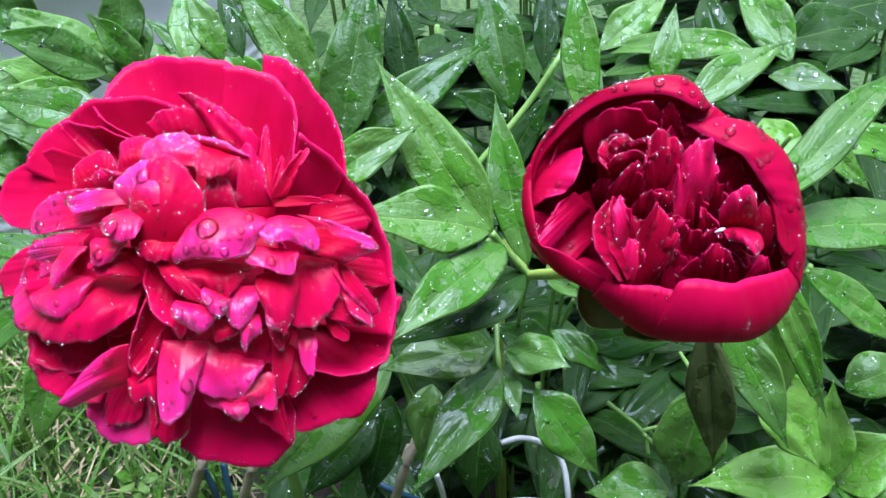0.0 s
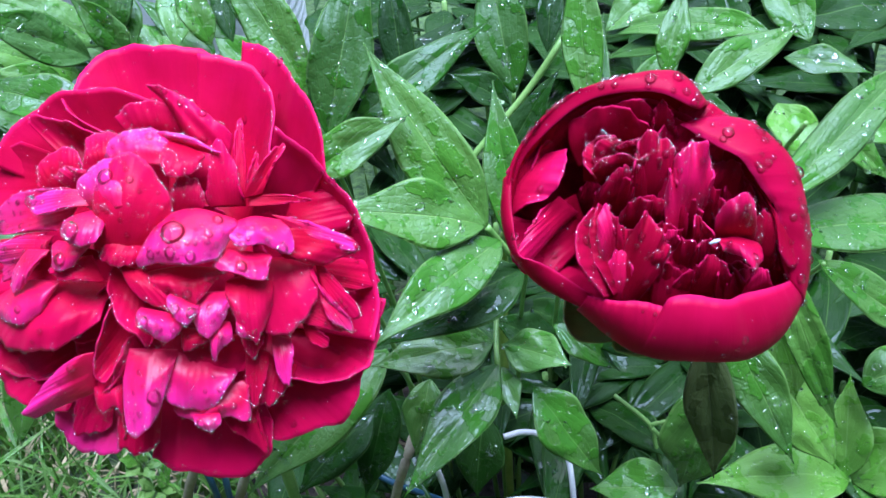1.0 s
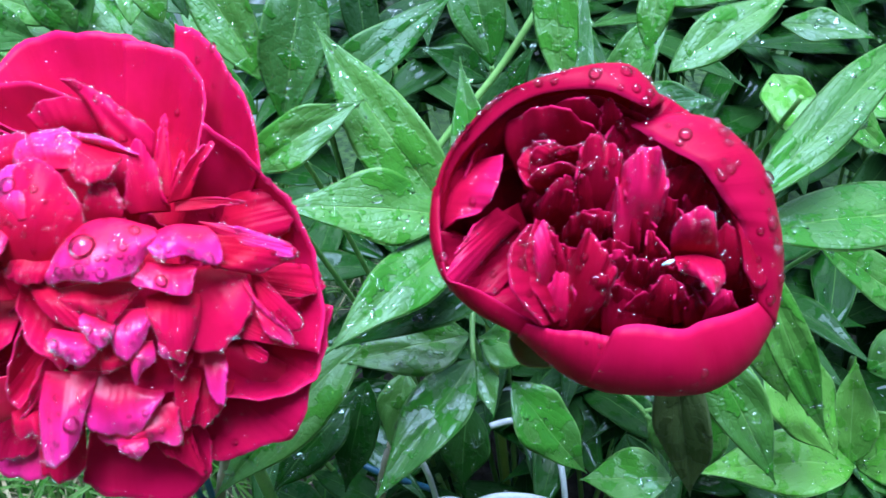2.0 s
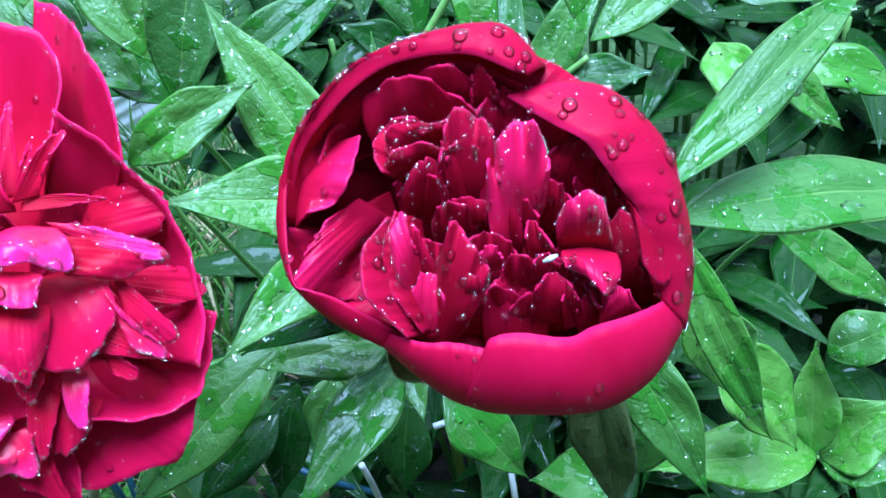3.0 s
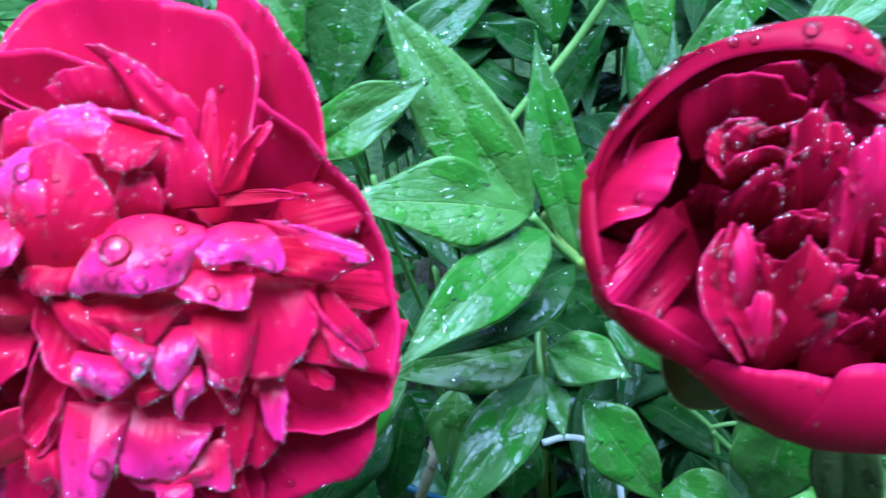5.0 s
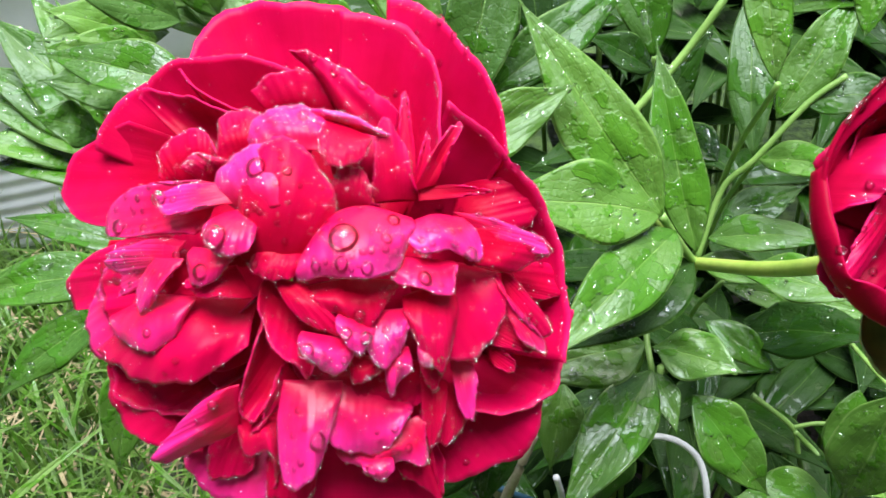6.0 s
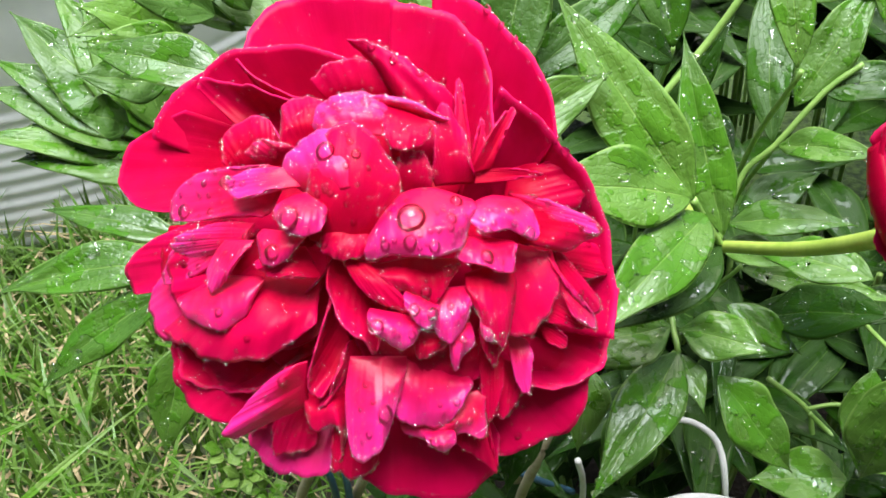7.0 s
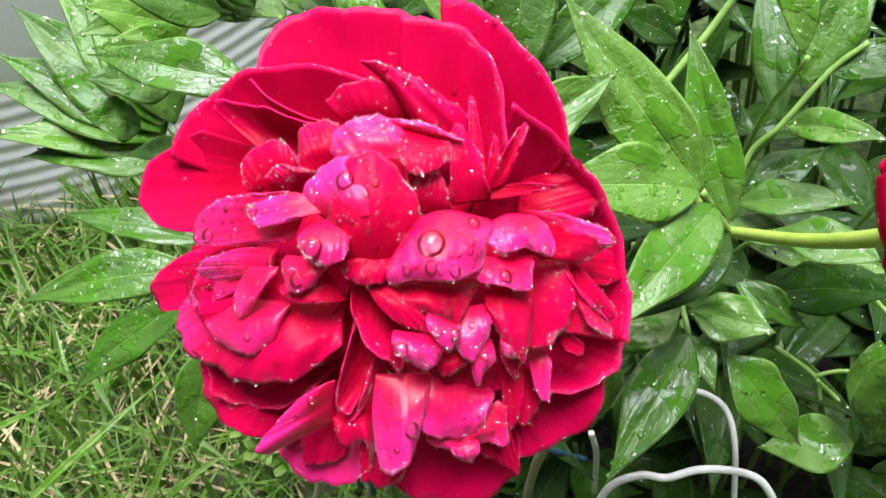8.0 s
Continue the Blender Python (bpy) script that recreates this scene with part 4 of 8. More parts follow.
leaflet(spray_p, (-0.1459, 0.4977, 0.5103), (-0.1478, 0.5572, 0.5471), 0.0259, (0.19, -0.51, 0.84), seed=9359, wave=0.08)
leaflet(spray_p, (-0.1175, 0.5058, 0.5108), (-0.1545, 0.5435, 0.5168), 0.0253, (-0.13, -0.28, 0.95), seed=9070, wave=0.08, material=LEAF_MID)
leaflet(spray_p, (-0.2121, 0.5304, 0.4831), (-0.2647, 0.4897, 0.5022), 0.0290, (0.53, -0.31, 0.79), seed=9379, wave=0.08)
spray_q = thing("peony_leaf", "wet peony leaf with a pale stalk, behind the clump", "leaf", "compound leaves of the peony", (0.0847, 0.4372, 0.452))
tube("petiole", [(0.0847, 0.4372, 0.452), (0.0832, 0.4821, 0.3694), (0.0772, 0.512, 0.2141), (0.0681, 0.47, -0.01)], (0.0012, 0.0014, 0.0018, 0.0026), STEM, spray_q)
leaflet(spray_q, (0.0835, 0.4383, 0.4529), (0.0953, 0.5176, 0.5125), 0.0250, (-0.23, -0.56, 0.79), seed=8541, wave=0.08, material=LEAF_MID)
leaflet(spray_q, (0.0931, 0.4456, 0.4684), (0.1353, 0.4815, 0.5183), 0.0259, (-0.28, -0.65, 0.7), seed=6330, wave=0.08)
leaflet(spray_q, (0.1035, 0.4468, 0.4764), (0.1507, 0.441, 0.4822), 0.0249, (-0.16, -0.46, 0.87), seed=2966, wave=0.08, material=LEAF_MID)
leaflet(spray_q, (0.0845, 0.433, 0.455), (0.1189, 0.3965, 0.4708), 0.0202, (-0.53, -0.13, 0.84), seed=471, wave=0.08)
leaflet(spray_q, (0.0692, 0.4277, 0.4168), (0.1157, 0.4463, 0.4284), 0.0227, (-0.08, -0.38, 0.92), seed=8880, wave=0.08, material=LEAF_MID)
leaflet(spray_q, (0.082, 0.4874, 0.4141), (0.0557, 0.5289, 0.4096), 0.0285, (-0.36, -0.13, 0.92), seed=6329, wave=0.08, material=LEAF_SHADE)
tube("petiole", [(0.0585, 0.4159, 0.4073), (0.0697, 0.4318, 0.4382), (0.0838, 0.4349, 0.4537), (0.1051, 0.4438, 0.4767), (0.1212, 0.4471, 0.4888)], 0.0015, STEM, spray_q)
spray_r = thing("peony_leaf", "peony leaf below the flower stalk, some leaflets darkened for shade", "leaf", "compound leaves of the peony", (0.0783, 0.4315, 0.3783))
tube("petiole", [(0.0783, 0.4315, 0.3783), (0.0771, 0.4769, 0.3024), (0.0724, 0.5088, 0.1736), (0.0652, 0.47, -0.01)], (0.0012, 0.0014, 0.0018, 0.0026), STEM, spray_r)
leaflet(spray_r, (0.0782, 0.4305, 0.3773), (0.1501, 0.3985, 0.3797), 0.0214, (-0.19, -0.36, 0.91), seed=6092, wave=0.08)
leaflet(spray_r, (0.0932, 0.4354, 0.344), (0.1595, 0.4023, 0.359), 0.0238, (-0.34, -0.28, 0.9), seed=7629, wave=0.08, material=LEAF_SHADE)
leaflet(spray_r, (0.1433, 0.3896, 0.3394), (0.1372, 0.3598, 0.2883), 0.0277, (-0.35, -0.79, 0.5), seed=7354, wave=0.08)
leaflet(spray_r, (0.116, 0.4081, 0.2622), (0.1282, 0.3746, 0.2196), 0.0343, (-0.07, -0.79, 0.6), seed=5853, wave=0.08, material=LEAF_SHADE)
leaflet(spray_p, (-0.1602, 0.518, 0.487), (-0.2131, 0.5495, 0.5084), 0.0289, (0.09, -0.46, 0.89), seed=8657, wave=0.08)
leaflet(spray_p, (-0.1403, 0.5446, 0.4734), (-0.1879, 0.5649, 0.5121), 0.0276, (0.33, -0.61, 0.72), seed=3601, wave=0.08, material=LEAF_MID)
leaflet(spray_p, (-0.1349, 0.5242, 0.478), (-0.1858, 0.5565, 0.4979), 0.0264, (0.06, -0.45, 0.89), seed=9247, wave=0.08)
tube("petiole", [(0.1043, 0.4231, 0.2957), (0.1261, 0.4109, 0.2811), (0.1308, 0.4052, 0.2656), (0.1386, 0.3944, 0.2358)], 0.0016, STEM, spray_r)
tube("petiole", [(0.1264, 0.4108, 0.2811), (0.1377, 0.4101, 0.2853), (0.1488, 0.4071, 0.2878)], 0.0013, STEM, spray_r)
tube("petiole", [(0.1271, 0.4089, 0.2799), (0.1369, 0.4065, 0.269), (0.145, 0.397, 0.2656)], 0.0016, STEM, spray_r)
leaflet(spray_p, (-0.1738, 0.4502, 0.5295), (-0.2164, 0.4231, 0.5668), 0.0280, (0.73, -0.44, 0.52), seed=3604, wave=0.08, material=LEAF_MID)
leaflet(spray_p, (-0.1638, 0.4728, 0.5196), (-0.1849, 0.4693, 0.5564), 0.0203, (0.65, -0.7, 0.3), seed=8129, wave=0.08)
leaflet(spray_p, (-0.183, 0.5093, 0.5132), (-0.1819, 0.5283, 0.5589), 0.0289, (0.25, -0.9, 0.37), seed=1885, wave=0.08, material=LEAF_MID)
leaflet(spray_p, (-0.2114, 0.5101, 0.4897), (-0.2515, 0.4824, 0.5232), 0.0342, (0.73, -0.4, 0.55), seed=9762, wave=0.08, material=LEAF_FRESH)
leaflet(spray_p, (-0.1163, 0.4677, 0.5255), (-0.1352, 0.4887, 0.5609), 0.0193, (0.28, -0.75, 0.59), seed=3087, wave=0.08)
leaflet(spray_p, (-0.108, 0.4792, 0.5214), (-0.1246, 0.5216, 0.5528), 0.0142, (0.13, -0.56, 0.82), seed=2041, wave=0.08, material=LEAF_SHADE)
leaflet(spray_p, (-0.0717, 0.4542, 0.5239), (-0.1064, 0.4627, 0.5595), 0.0205, (0.39, -0.74, 0.56), seed=4070, wave=0.08, material=LEAF_MID)
leaflet(spray_p, (-0.1927, 0.4571, 0.5115), (-0.2265, 0.4262, 0.5323), 0.0219, (0.69, -0.32, 0.65), seed=4688, wave=0.08)
leaflet(spray_p, (-0.2099, 0.4612, 0.4884), (-0.2437, 0.4416, 0.508), 0.0287, (0.62, -0.42, 0.66), seed=4665, wave=0.08, material=LEAF_MID)
leaflet(spray_p, (-0.0876, 0.4869, 0.5046), (-0.0978, 0.5278, 0.5529), 0.0230, (0.15, -0.74, 0.66), seed=6841, wave=0.08)
leaflet(spray_p, (-0.2274, 0.4445, 0.4752), (-0.2475, 0.4318, 0.4947), 0.0252, (0.76, -0.38, 0.53), seed=4742, wave=0.08, material=LEAF_MID)
leaflet(spray_p, (-0.1076, 0.5079, 0.4528), (-0.1554, 0.5272, 0.4832), 0.0303, (0.27, -0.56, 0.78), seed=9965, wave=0.08)
leaflet(spray_p, (-0.0955, 0.5128, 0.4412), (-0.1464, 0.536, 0.4728), 0.0289, (0.23, -0.57, 0.79), seed=692, wave=0.08, material=LEAF_MID)
leaflet(spray_p, (-0.1133, 0.5523, 0.4484), (-0.1495, 0.5793, 0.4848), 0.0292, (0.28, -0.61, 0.74), seed=5128, wave=0.08)
leaflet(spray_p, (-0.2344, 0.5146, 0.5215), (-0.265, 0.5135, 0.5574), 0.0327, (0.59, -0.65, 0.48), seed=767, wave=0.08, material=LEAF_MID)

# the open flower
bloom = thing("peony_flower", "large fully open crimson double peony flower covered with raindrops", "flower", "peony flowers", (-0.096, 0.3077, 0.5055))
spread(bloom, [(-0.0745, 0.3083, 0.5312), (-0.0526, 0.3089, 0.5198)], [(-0.0712, 0.3646, 0.578), (-0.0552, 0.3474, 0.5798), (-0.0444, 0.3294, 0.5764), (-0.0367, 0.3154, 0.5693), (-0.0334, 0.3014, 0.5581)], dome=-0.006, wet=20, beads=165, ruffle=0.03, corner=0.0, seed=3868)
spread(bloom, [(-0.1036, 0.3077, 0.5357), (-0.0871, 0.3095, 0.5357)], [(-0.1329, 0.335, 0.5736), (-0.1287, 0.3472, 0.5793), (-0.1152, 0.3531, 0.5835), (-0.0992, 0.3521, 0.5839), (-0.0848, 0.3527, 0.58), (-0.0741, 0.3499, 0.5723)], dome=-0.008, wet=50, beads=24, ruffle=0.03, corner=0.0, seed=4970)
spread(bloom, [(-0.087, 0.3034, 0.5335), (-0.067, 0.3023, 0.5332)], [(-0.0842, 0.3461, 0.5824), (-0.0706, 0.3438, 0.5811), (-0.0591, 0.3363, 0.5773), (-0.0536, 0.3235, 0.5724), (-0.053, 0.2989, 0.5629)], dome=-0.01, wet=30, beads=135, ruffle=0.03, corner=0.0, seed=1691)
spread(bloom, [(-0.1156, 0.306, 0.54), (-0.0954, 0.3074, 0.5423)], [(-0.1671, 0.3207, 0.5526), (-0.159, 0.3267, 0.5617), (-0.1475, 0.3301, 0.5697), (-0.1324, 0.3308, 0.5763), (-0.1133, 0.3265, 0.5797), (-0.0909, 0.3166, 0.578)], dome=-0.006, wet=30, beads=69, ruffle=0.025, corner=0.08, seed=6490)
spread(bloom, [(-0.1225, 0.2985, 0.5462), (-0.1152, 0.3062, 0.5532)], [(-0.1463, 0.2911, 0.5445), (-0.1626, 0.299, 0.5384), (-0.1757, 0.311, 0.5372), (-0.1787, 0.319, 0.5408), (-0.1721, 0.3233, 0.5488), (-0.1553, 0.325, 0.56)], dome=-0.003, wet=20, beads=0, ruffle=0.03, corner=0.08, seed=7846)
spread(bloom, [(-0.1189, 0.3037, 0.5508), (-0.1008, 0.3076, 0.5556)], [(-0.1487, 0.324, 0.5707), (-0.1382, 0.3194, 0.5729), (-0.1263, 0.3126, 0.5739), (-0.115, 0.3056, 0.5736), (-0.107, 0.3016, 0.5732)], dome=-0.006, wet=20, beads=9, ruffle=0.03, corner=0.08, seed=2540)
spread(bloom, [(-0.1116, 0.3072, 0.5544), (-0.0938, 0.3108, 0.5572)], [(-0.1338, 0.3278, 0.5773), (-0.1269, 0.3177, 0.5752), (-0.1172, 0.3095, 0.5741), (-0.1046, 0.3025, 0.573)], dome=-0.003, wet=10, beads=9, corner=0.08, seed=1477)
spread(bloom, [(-0.067, 0.2963, 0.5334), (-0.0613, 0.2767, 0.5075)], [(-0.0507, 0.3099, 0.5699), (-0.0383, 0.3044, 0.56), (-0.0272, 0.2992, 0.5484), (-0.0206, 0.2913, 0.5349), (-0.0169, 0.2825, 0.5192), (-0.0191, 0.2696, 0.5023)], dome=-0.014, wet=60, beads=180, ruffle=0.02, curl=-0.004, corner=0.0, seed=1090)
spread(bloom, [(-0.0587, 0.2886, 0.5208), (-0.0636, 0.2702, 0.4987)], [(-0.0162, 0.2854, 0.5089), (-0.0184, 0.2742, 0.4972), (-0.0241, 0.2654, 0.4923), (-0.0342, 0.2572, 0.4942), (-0.0467, 0.2514, 0.5036)], dome=-0.008, wet=70, beads=90, curl=-0.003, corner=0.0, seed=325)
spread(bloom, [(-0.0576, 0.2842, 0.5048), (-0.0747, 0.2699, 0.4943)], [(-0.0243, 0.2706, 0.4879), (-0.0269, 0.2639, 0.4777), (-0.0332, 0.2571, 0.4722), (-0.0432, 0.2517, 0.4746), (-0.0524, 0.247, 0.4753), (-0.0591, 0.2451, 0.4792)], dome=0.006, wet=70, beads=36, teeth=0.02, corner=0.0, seed=6580)
spread(bloom, [(-0.0706, 0.2754, 0.5015), (-0.0938, 0.2714, 0.5044)], [(-0.0554, 0.2463, 0.486), (-0.0573, 0.2421, 0.4745), (-0.0645, 0.2377, 0.4684), (-0.0767, 0.2347, 0.4706), (-0.0893, 0.234, 0.4771), (-0.0975, 0.2346, 0.4815)], dome=0.008, wet=40, beads=45, teeth=0.025, corner=0.0, seed=9002)
spread(bloom, [(-0.1158, 0.2674, 0.4994), (-0.1012, 0.2663, 0.4999)], [(-0.1307, 0.2437, 0.4964), (-0.1276, 0.2392, 0.4865), (-0.1207, 0.2366, 0.4839), (-0.1128, 0.2352, 0.4838), (-0.1026, 0.2358, 0.4888)], dome=0.006, wet=30, beads=36, corner=0.0, seed=4742, material=PALE_PETAL)
spread(bloom, [(-0.1169, 0.2736, 0.5188), (-0.1185, 0.2631, 0.5018)], [(-0.1527, 0.2644, 0.5153), (-0.155, 0.26, 0.5074), (-0.1522, 0.2545, 0.5017), (-0.1448, 0.2489, 0.4995), (-0.1334, 0.2432, 0.4994), (-0.124, 0.24, 0.5009)], dome=0.008, wet=40, beads=36, corner=0.0, seed=965)
spread(bloom, [(-0.1193, 0.27, 0.5225), (-0.1095, 0.2607, 0.5118)], [(-0.1502, 0.2576, 0.5188), (-0.1478, 0.2515, 0.5122), (-0.1368, 0.2451, 0.5123), (-0.1234, 0.2415, 0.5178), (-0.1139, 0.2418, 0.5261)], dome=-0.008, wet=50, beads=60, corner=0.0, seed=3637)
spread(bloom, [(-0.13, 0.2865, 0.543), (-0.1305, 0.2732, 0.5296)], [(-0.1533, 0.292, 0.5385), (-0.1669, 0.2941, 0.5273), (-0.1759, 0.2947, 0.5173), (-0.1716, 0.2865, 0.5141), (-0.1602, 0.2814, 0.5204)], dome=0.004, wet=40, beads=21, seed=8526)
spread(bloom, [(-0.1342, 0.2787, 0.5409), (-0.1272, 0.2662, 0.5315)], [(-0.1593, 0.2791, 0.528), (-0.1614, 0.2736, 0.5213), (-0.1569, 0.265, 0.5159), (-0.1477, 0.2592, 0.5177)], dome=0.006, wet=20, beads=18, seed=8793, material=PALE_PETAL)
spread(bloom, [(-0.1229, 0.2663, 0.5447), (-0.1045, 0.2661, 0.5371)], [(-0.1544, 0.2622, 0.5215), (-0.1464, 0.2548, 0.5224), (-0.1332, 0.2462, 0.5252), (-0.1193, 0.2436, 0.5281), (-0.104, 0.2469, 0.5372)], dome=0.011, wet=40, beads=30, corner=0.0, seed=5903)
spread(bloom, [(-0.146, 0.2643, 0.5344), (-0.1315, 0.2619, 0.5427), (-0.1189, 0.2579, 0.5457)], [(-0.1458, 0.2591, 0.5331), (-0.1401, 0.2535, 0.5334), (-0.1311, 0.2478, 0.5359), (-0.1239, 0.2482, 0.539), (-0.1193, 0.2529, 0.5451)], dome=0.006, wet=30, beads=15, seed=4534, material=PALE_PETAL)
spread(bloom, [(-0.1179, 0.2709, 0.5489), (-0.1185, 0.26, 0.5371)], [(-0.1458, 0.2757, 0.5464), (-0.1502, 0.2717, 0.5391), (-0.1486, 0.2644, 0.5322), (-0.1429, 0.259, 0.5303)], dome=0.004, wet=20, seed=2829)
spread(bloom, [(-0.1206, 0.2678, 0.5569), (-0.126, 0.2643, 0.551)], [(-0.1401, 0.2745, 0.5514), (-0.1503, 0.2744, 0.5411), (-0.153, 0.2705, 0.5339), (-0.1473, 0.2662, 0.5354)], dome=0.002, wet=40, beads=30, seed=1740, material=PALE_PETAL)
spread(bloom, [(-0.1219, 0.2656, 0.5568), (-0.1237, 0.2627, 0.5532)], [(-0.1424, 0.2736, 0.5512), (-0.1483, 0.2738, 0.5449), (-0.1439, 0.2701, 0.5424)], dome=0.002, wet=30, beads=15, seed=4289, material=PALE_PETAL)
spread(bloom, [(-0.1289, 0.2644, 0.5542), (-0.1197, 0.2612, 0.5564)], [(-0.136, 0.2585, 0.5457), (-0.1336, 0.2553, 0.5438), (-0.1299, 0.2543, 0.5455), (-0.1236, 0.2573, 0.5529)], dome=0.004, wet=20, beads=9, seed=3513, material=PALE_PETAL)
spread(bloom, [(-0.1097, 0.2774, 0.5677), (-0.1155, 0.2684, 0.5596)], [(-0.1285, 0.2822, 0.5658), (-0.141, 0.2879, 0.5596), (-0.1484, 0.2884, 0.5527), (-0.1506, 0.2845, 0.5469), (-0.1413, 0.2781, 0.5499), (-0.1242, 0.2702, 0.5572)], dome=0.004, wet=60, beads=36, teeth=0.02, seed=421, material=PALE_PETAL)
spread(bloom, [(-0.1052, 0.275, 0.5692), (-0.1052, 0.2708, 0.5666)], [(-0.1244, 0.277, 0.5692), (-0.1278, 0.2739, 0.5655), (-0.1232, 0.2693, 0.5645), (-0.1139, 0.2685, 0.5679)], dome=0.003, wet=50, beads=15, seed=4265, material=PALE_PETAL)
spread(bloom, [(-0.1306, 0.2967, 0.5566), (-0.1019, 0.2901, 0.5599)], [(-0.1355, 0.2816, 0.5451), (-0.1188, 0.2733, 0.5458), (-0.0984, 0.2731, 0.5502)], dome=-0.002, wet=10, beads=0, seed=4453)
spread(bloom, [(-0.108, 0.2679, 0.5661), (-0.0993, 0.2677, 0.5677)], [(-0.1135, 0.2608, 0.5658), (-0.1099, 0.2567, 0.5637), (-0.1037, 0.2534, 0.5629), (-0.0978, 0.2545, 0.5649)], dome=0.006, wet=30, beads=30, seed=3170, material=PALE_PETAL)
spread(bloom, [(-0.1176, 0.2643, 0.5577), (-0.1052, 0.2606, 0.5587)], [(-0.1191, 0.2589, 0.5557), (-0.1159, 0.2543, 0.5527), (-0.1104, 0.254, 0.5547), (-0.1055, 0.2565, 0.5587)], dome=0.004, wet=20, beads=21, seed=2701, material=PALE_PETAL)
spread(bloom, [(-0.1044, 0.2604, 0.5562), (-0.0963, 0.2576, 0.5548), (-0.0871, 0.2599, 0.5567)], [(-0.1057, 0.271, 0.5655), (-0.1038, 0.2772, 0.5723), (-0.0984, 0.2805, 0.5771), (-0.0922, 0.2821, 0.5781), (-0.0858, 0.2785, 0.5759), (-0.0803, 0.2737, 0.5697), (-0.0789, 0.2691, 0.5635)], dome=0.009, wet=110, beads=45, corner=0.03, teeth=0.03, cup=-0.001, seed=5077)
spread(bloom, [(-0.1044, 0.2687, 0.5653), (-0.093, 0.2625, 0.5713), (-0.0831, 0.2692, 0.5703)], [(-0.114, 0.2784, 0.5691), (-0.1082, 0.2792, 0.5736), (-0.1017, 0.28, 0.5775), (-0.0939, 0.2832, 0.5776), (-0.0864, 0.279, 0.5732)], dome=0.004, wet=110, beads=60, seed=4746, material=PALE_PETAL)
spread(bloom, [(-0.0975, 0.2821, 0.5741), (-0.0896, 0.2825, 0.5743), (-0.0819, 0.283, 0.5735)], [(-0.1056, 0.2893, 0.575), (-0.1009, 0.2937, 0.5784), (-0.0927, 0.2952, 0.5801), (-0.086, 0.2939, 0.5782), (-0.0814, 0.2905, 0.575)], dome=0.003, wet=90, beads=90, seed=6102, material=PALE_PETAL)
spread(bloom, [(-0.096, 0.2868, 0.5765), (-0.0819, 0.287, 0.5755)], [(-0.1015, 0.2949, 0.5771), (-0.0927, 0.298, 0.5786), (-0.0839, 0.2968, 0.5773)], dome=0.004, wet=50, beads=60, seed=1421, material=PALE_PETAL)
spread(bloom, [(-0.1128, 0.2872, 0.5666), (-0.1012, 0.2906, 0.5704)], [(-0.115, 0.2932, 0.5704), (-0.1136, 0.2996, 0.5738), (-0.1074, 0.3015, 0.5758), (-0.1006, 0.299, 0.5754)], dome=0.004, wet=40, beads=45, seed=9927)
spread(bloom, [(-0.0821, 0.293, 0.5772), (-0.0712, 0.2898, 0.573)], [(-0.0845, 0.2835, 0.5762), (-0.081, 0.2777, 0.5727), (-0.0729, 0.28, 0.5717), (-0.0703, 0.2851, 0.5733)], dome=0.004, wet=50, beads=24, seed=5529)
spread(bloom, [(-0.0705, 0.28, 0.5575), (-0.0593, 0.2843, 0.5546)], [(-0.0703, 0.2824, 0.5657), (-0.0693, 0.295, 0.5733), (-0.0656, 0.294, 0.5728), (-0.0615, 0.2908, 0.5679), (-0.0606, 0.284, 0.562)], dome=0.003, wet=40, beads=24, teeth=0.06, seed=6356)
spread(bloom, [(-0.0838, 0.2928, 0.5756), (-0.0697, 0.2919, 0.5715)], [(-0.0893, 0.2938, 0.5803), (-0.0819, 0.2936, 0.5792), (-0.0741, 0.2927, 0.5771), (-0.0648, 0.29, 0.5725)], dome=0.003, wet=30, beads=45, seed=8290, material=PALE_PETAL)
spread(bloom, [(-0.0829, 0.2748, 0.5602), (-0.072, 0.2767, 0.5581)], [(-0.0808, 0.2788, 0.5669), (-0.0785, 0.2829, 0.5686), (-0.0738, 0.283, 0.5673), (-0.0708, 0.2808, 0.5649)], dome=0.003, wet=50, beads=30, seed=4078)
spread(bloom, [(-0.0822, 0.2887, 0.5577), (-0.0676, 0.2887, 0.5527)], [(-0.0829, 0.2929, 0.5687), (-0.0781, 0.2987, 0.5704), (-0.07, 0.2987, 0.568), (-0.0653, 0.2934, 0.5634)], dome=0.003, wet=20, seed=2913)
spread(bloom, [(-0.1294, 0.2905, 0.557), (-0.1149, 0.2899, 0.5617)], [(-0.1331, 0.2913, 0.5618), (-0.1322, 0.2988, 0.5666), (-0.1249, 0.3001, 0.5701), (-0.1195, 0.2989, 0.5711), (-0.1147, 0.2915, 0.5686)], dome=0.003, wet=40, beads=15, teeth=0.02, corner=0.08, seed=4053)
spread(bloom, [(-0.118, 0.287, 0.5611), (-0.106, 0.2889, 0.565)], [(-0.1257, 0.2894, 0.5657), (-0.1204, 0.2908, 0.5684), (-0.1117, 0.2876, 0.5692)], dome=0.003, wet=40, beads=21, corner=0.08, seed=7760)
spread(bloom, [(-0.1006, 0.3065, 0.5687), (-0.0787, 0.3072, 0.5669)], [(-0.1072, 0.3085, 0.5787), (-0.0994, 0.3117, 0.5805), (-0.0894, 0.3124, 0.5805), (-0.077, 0.3053, 0.5758)], dome=0.002, wet=40, beads=30, ruffle=0.03, corner=0.08, seed=4588)
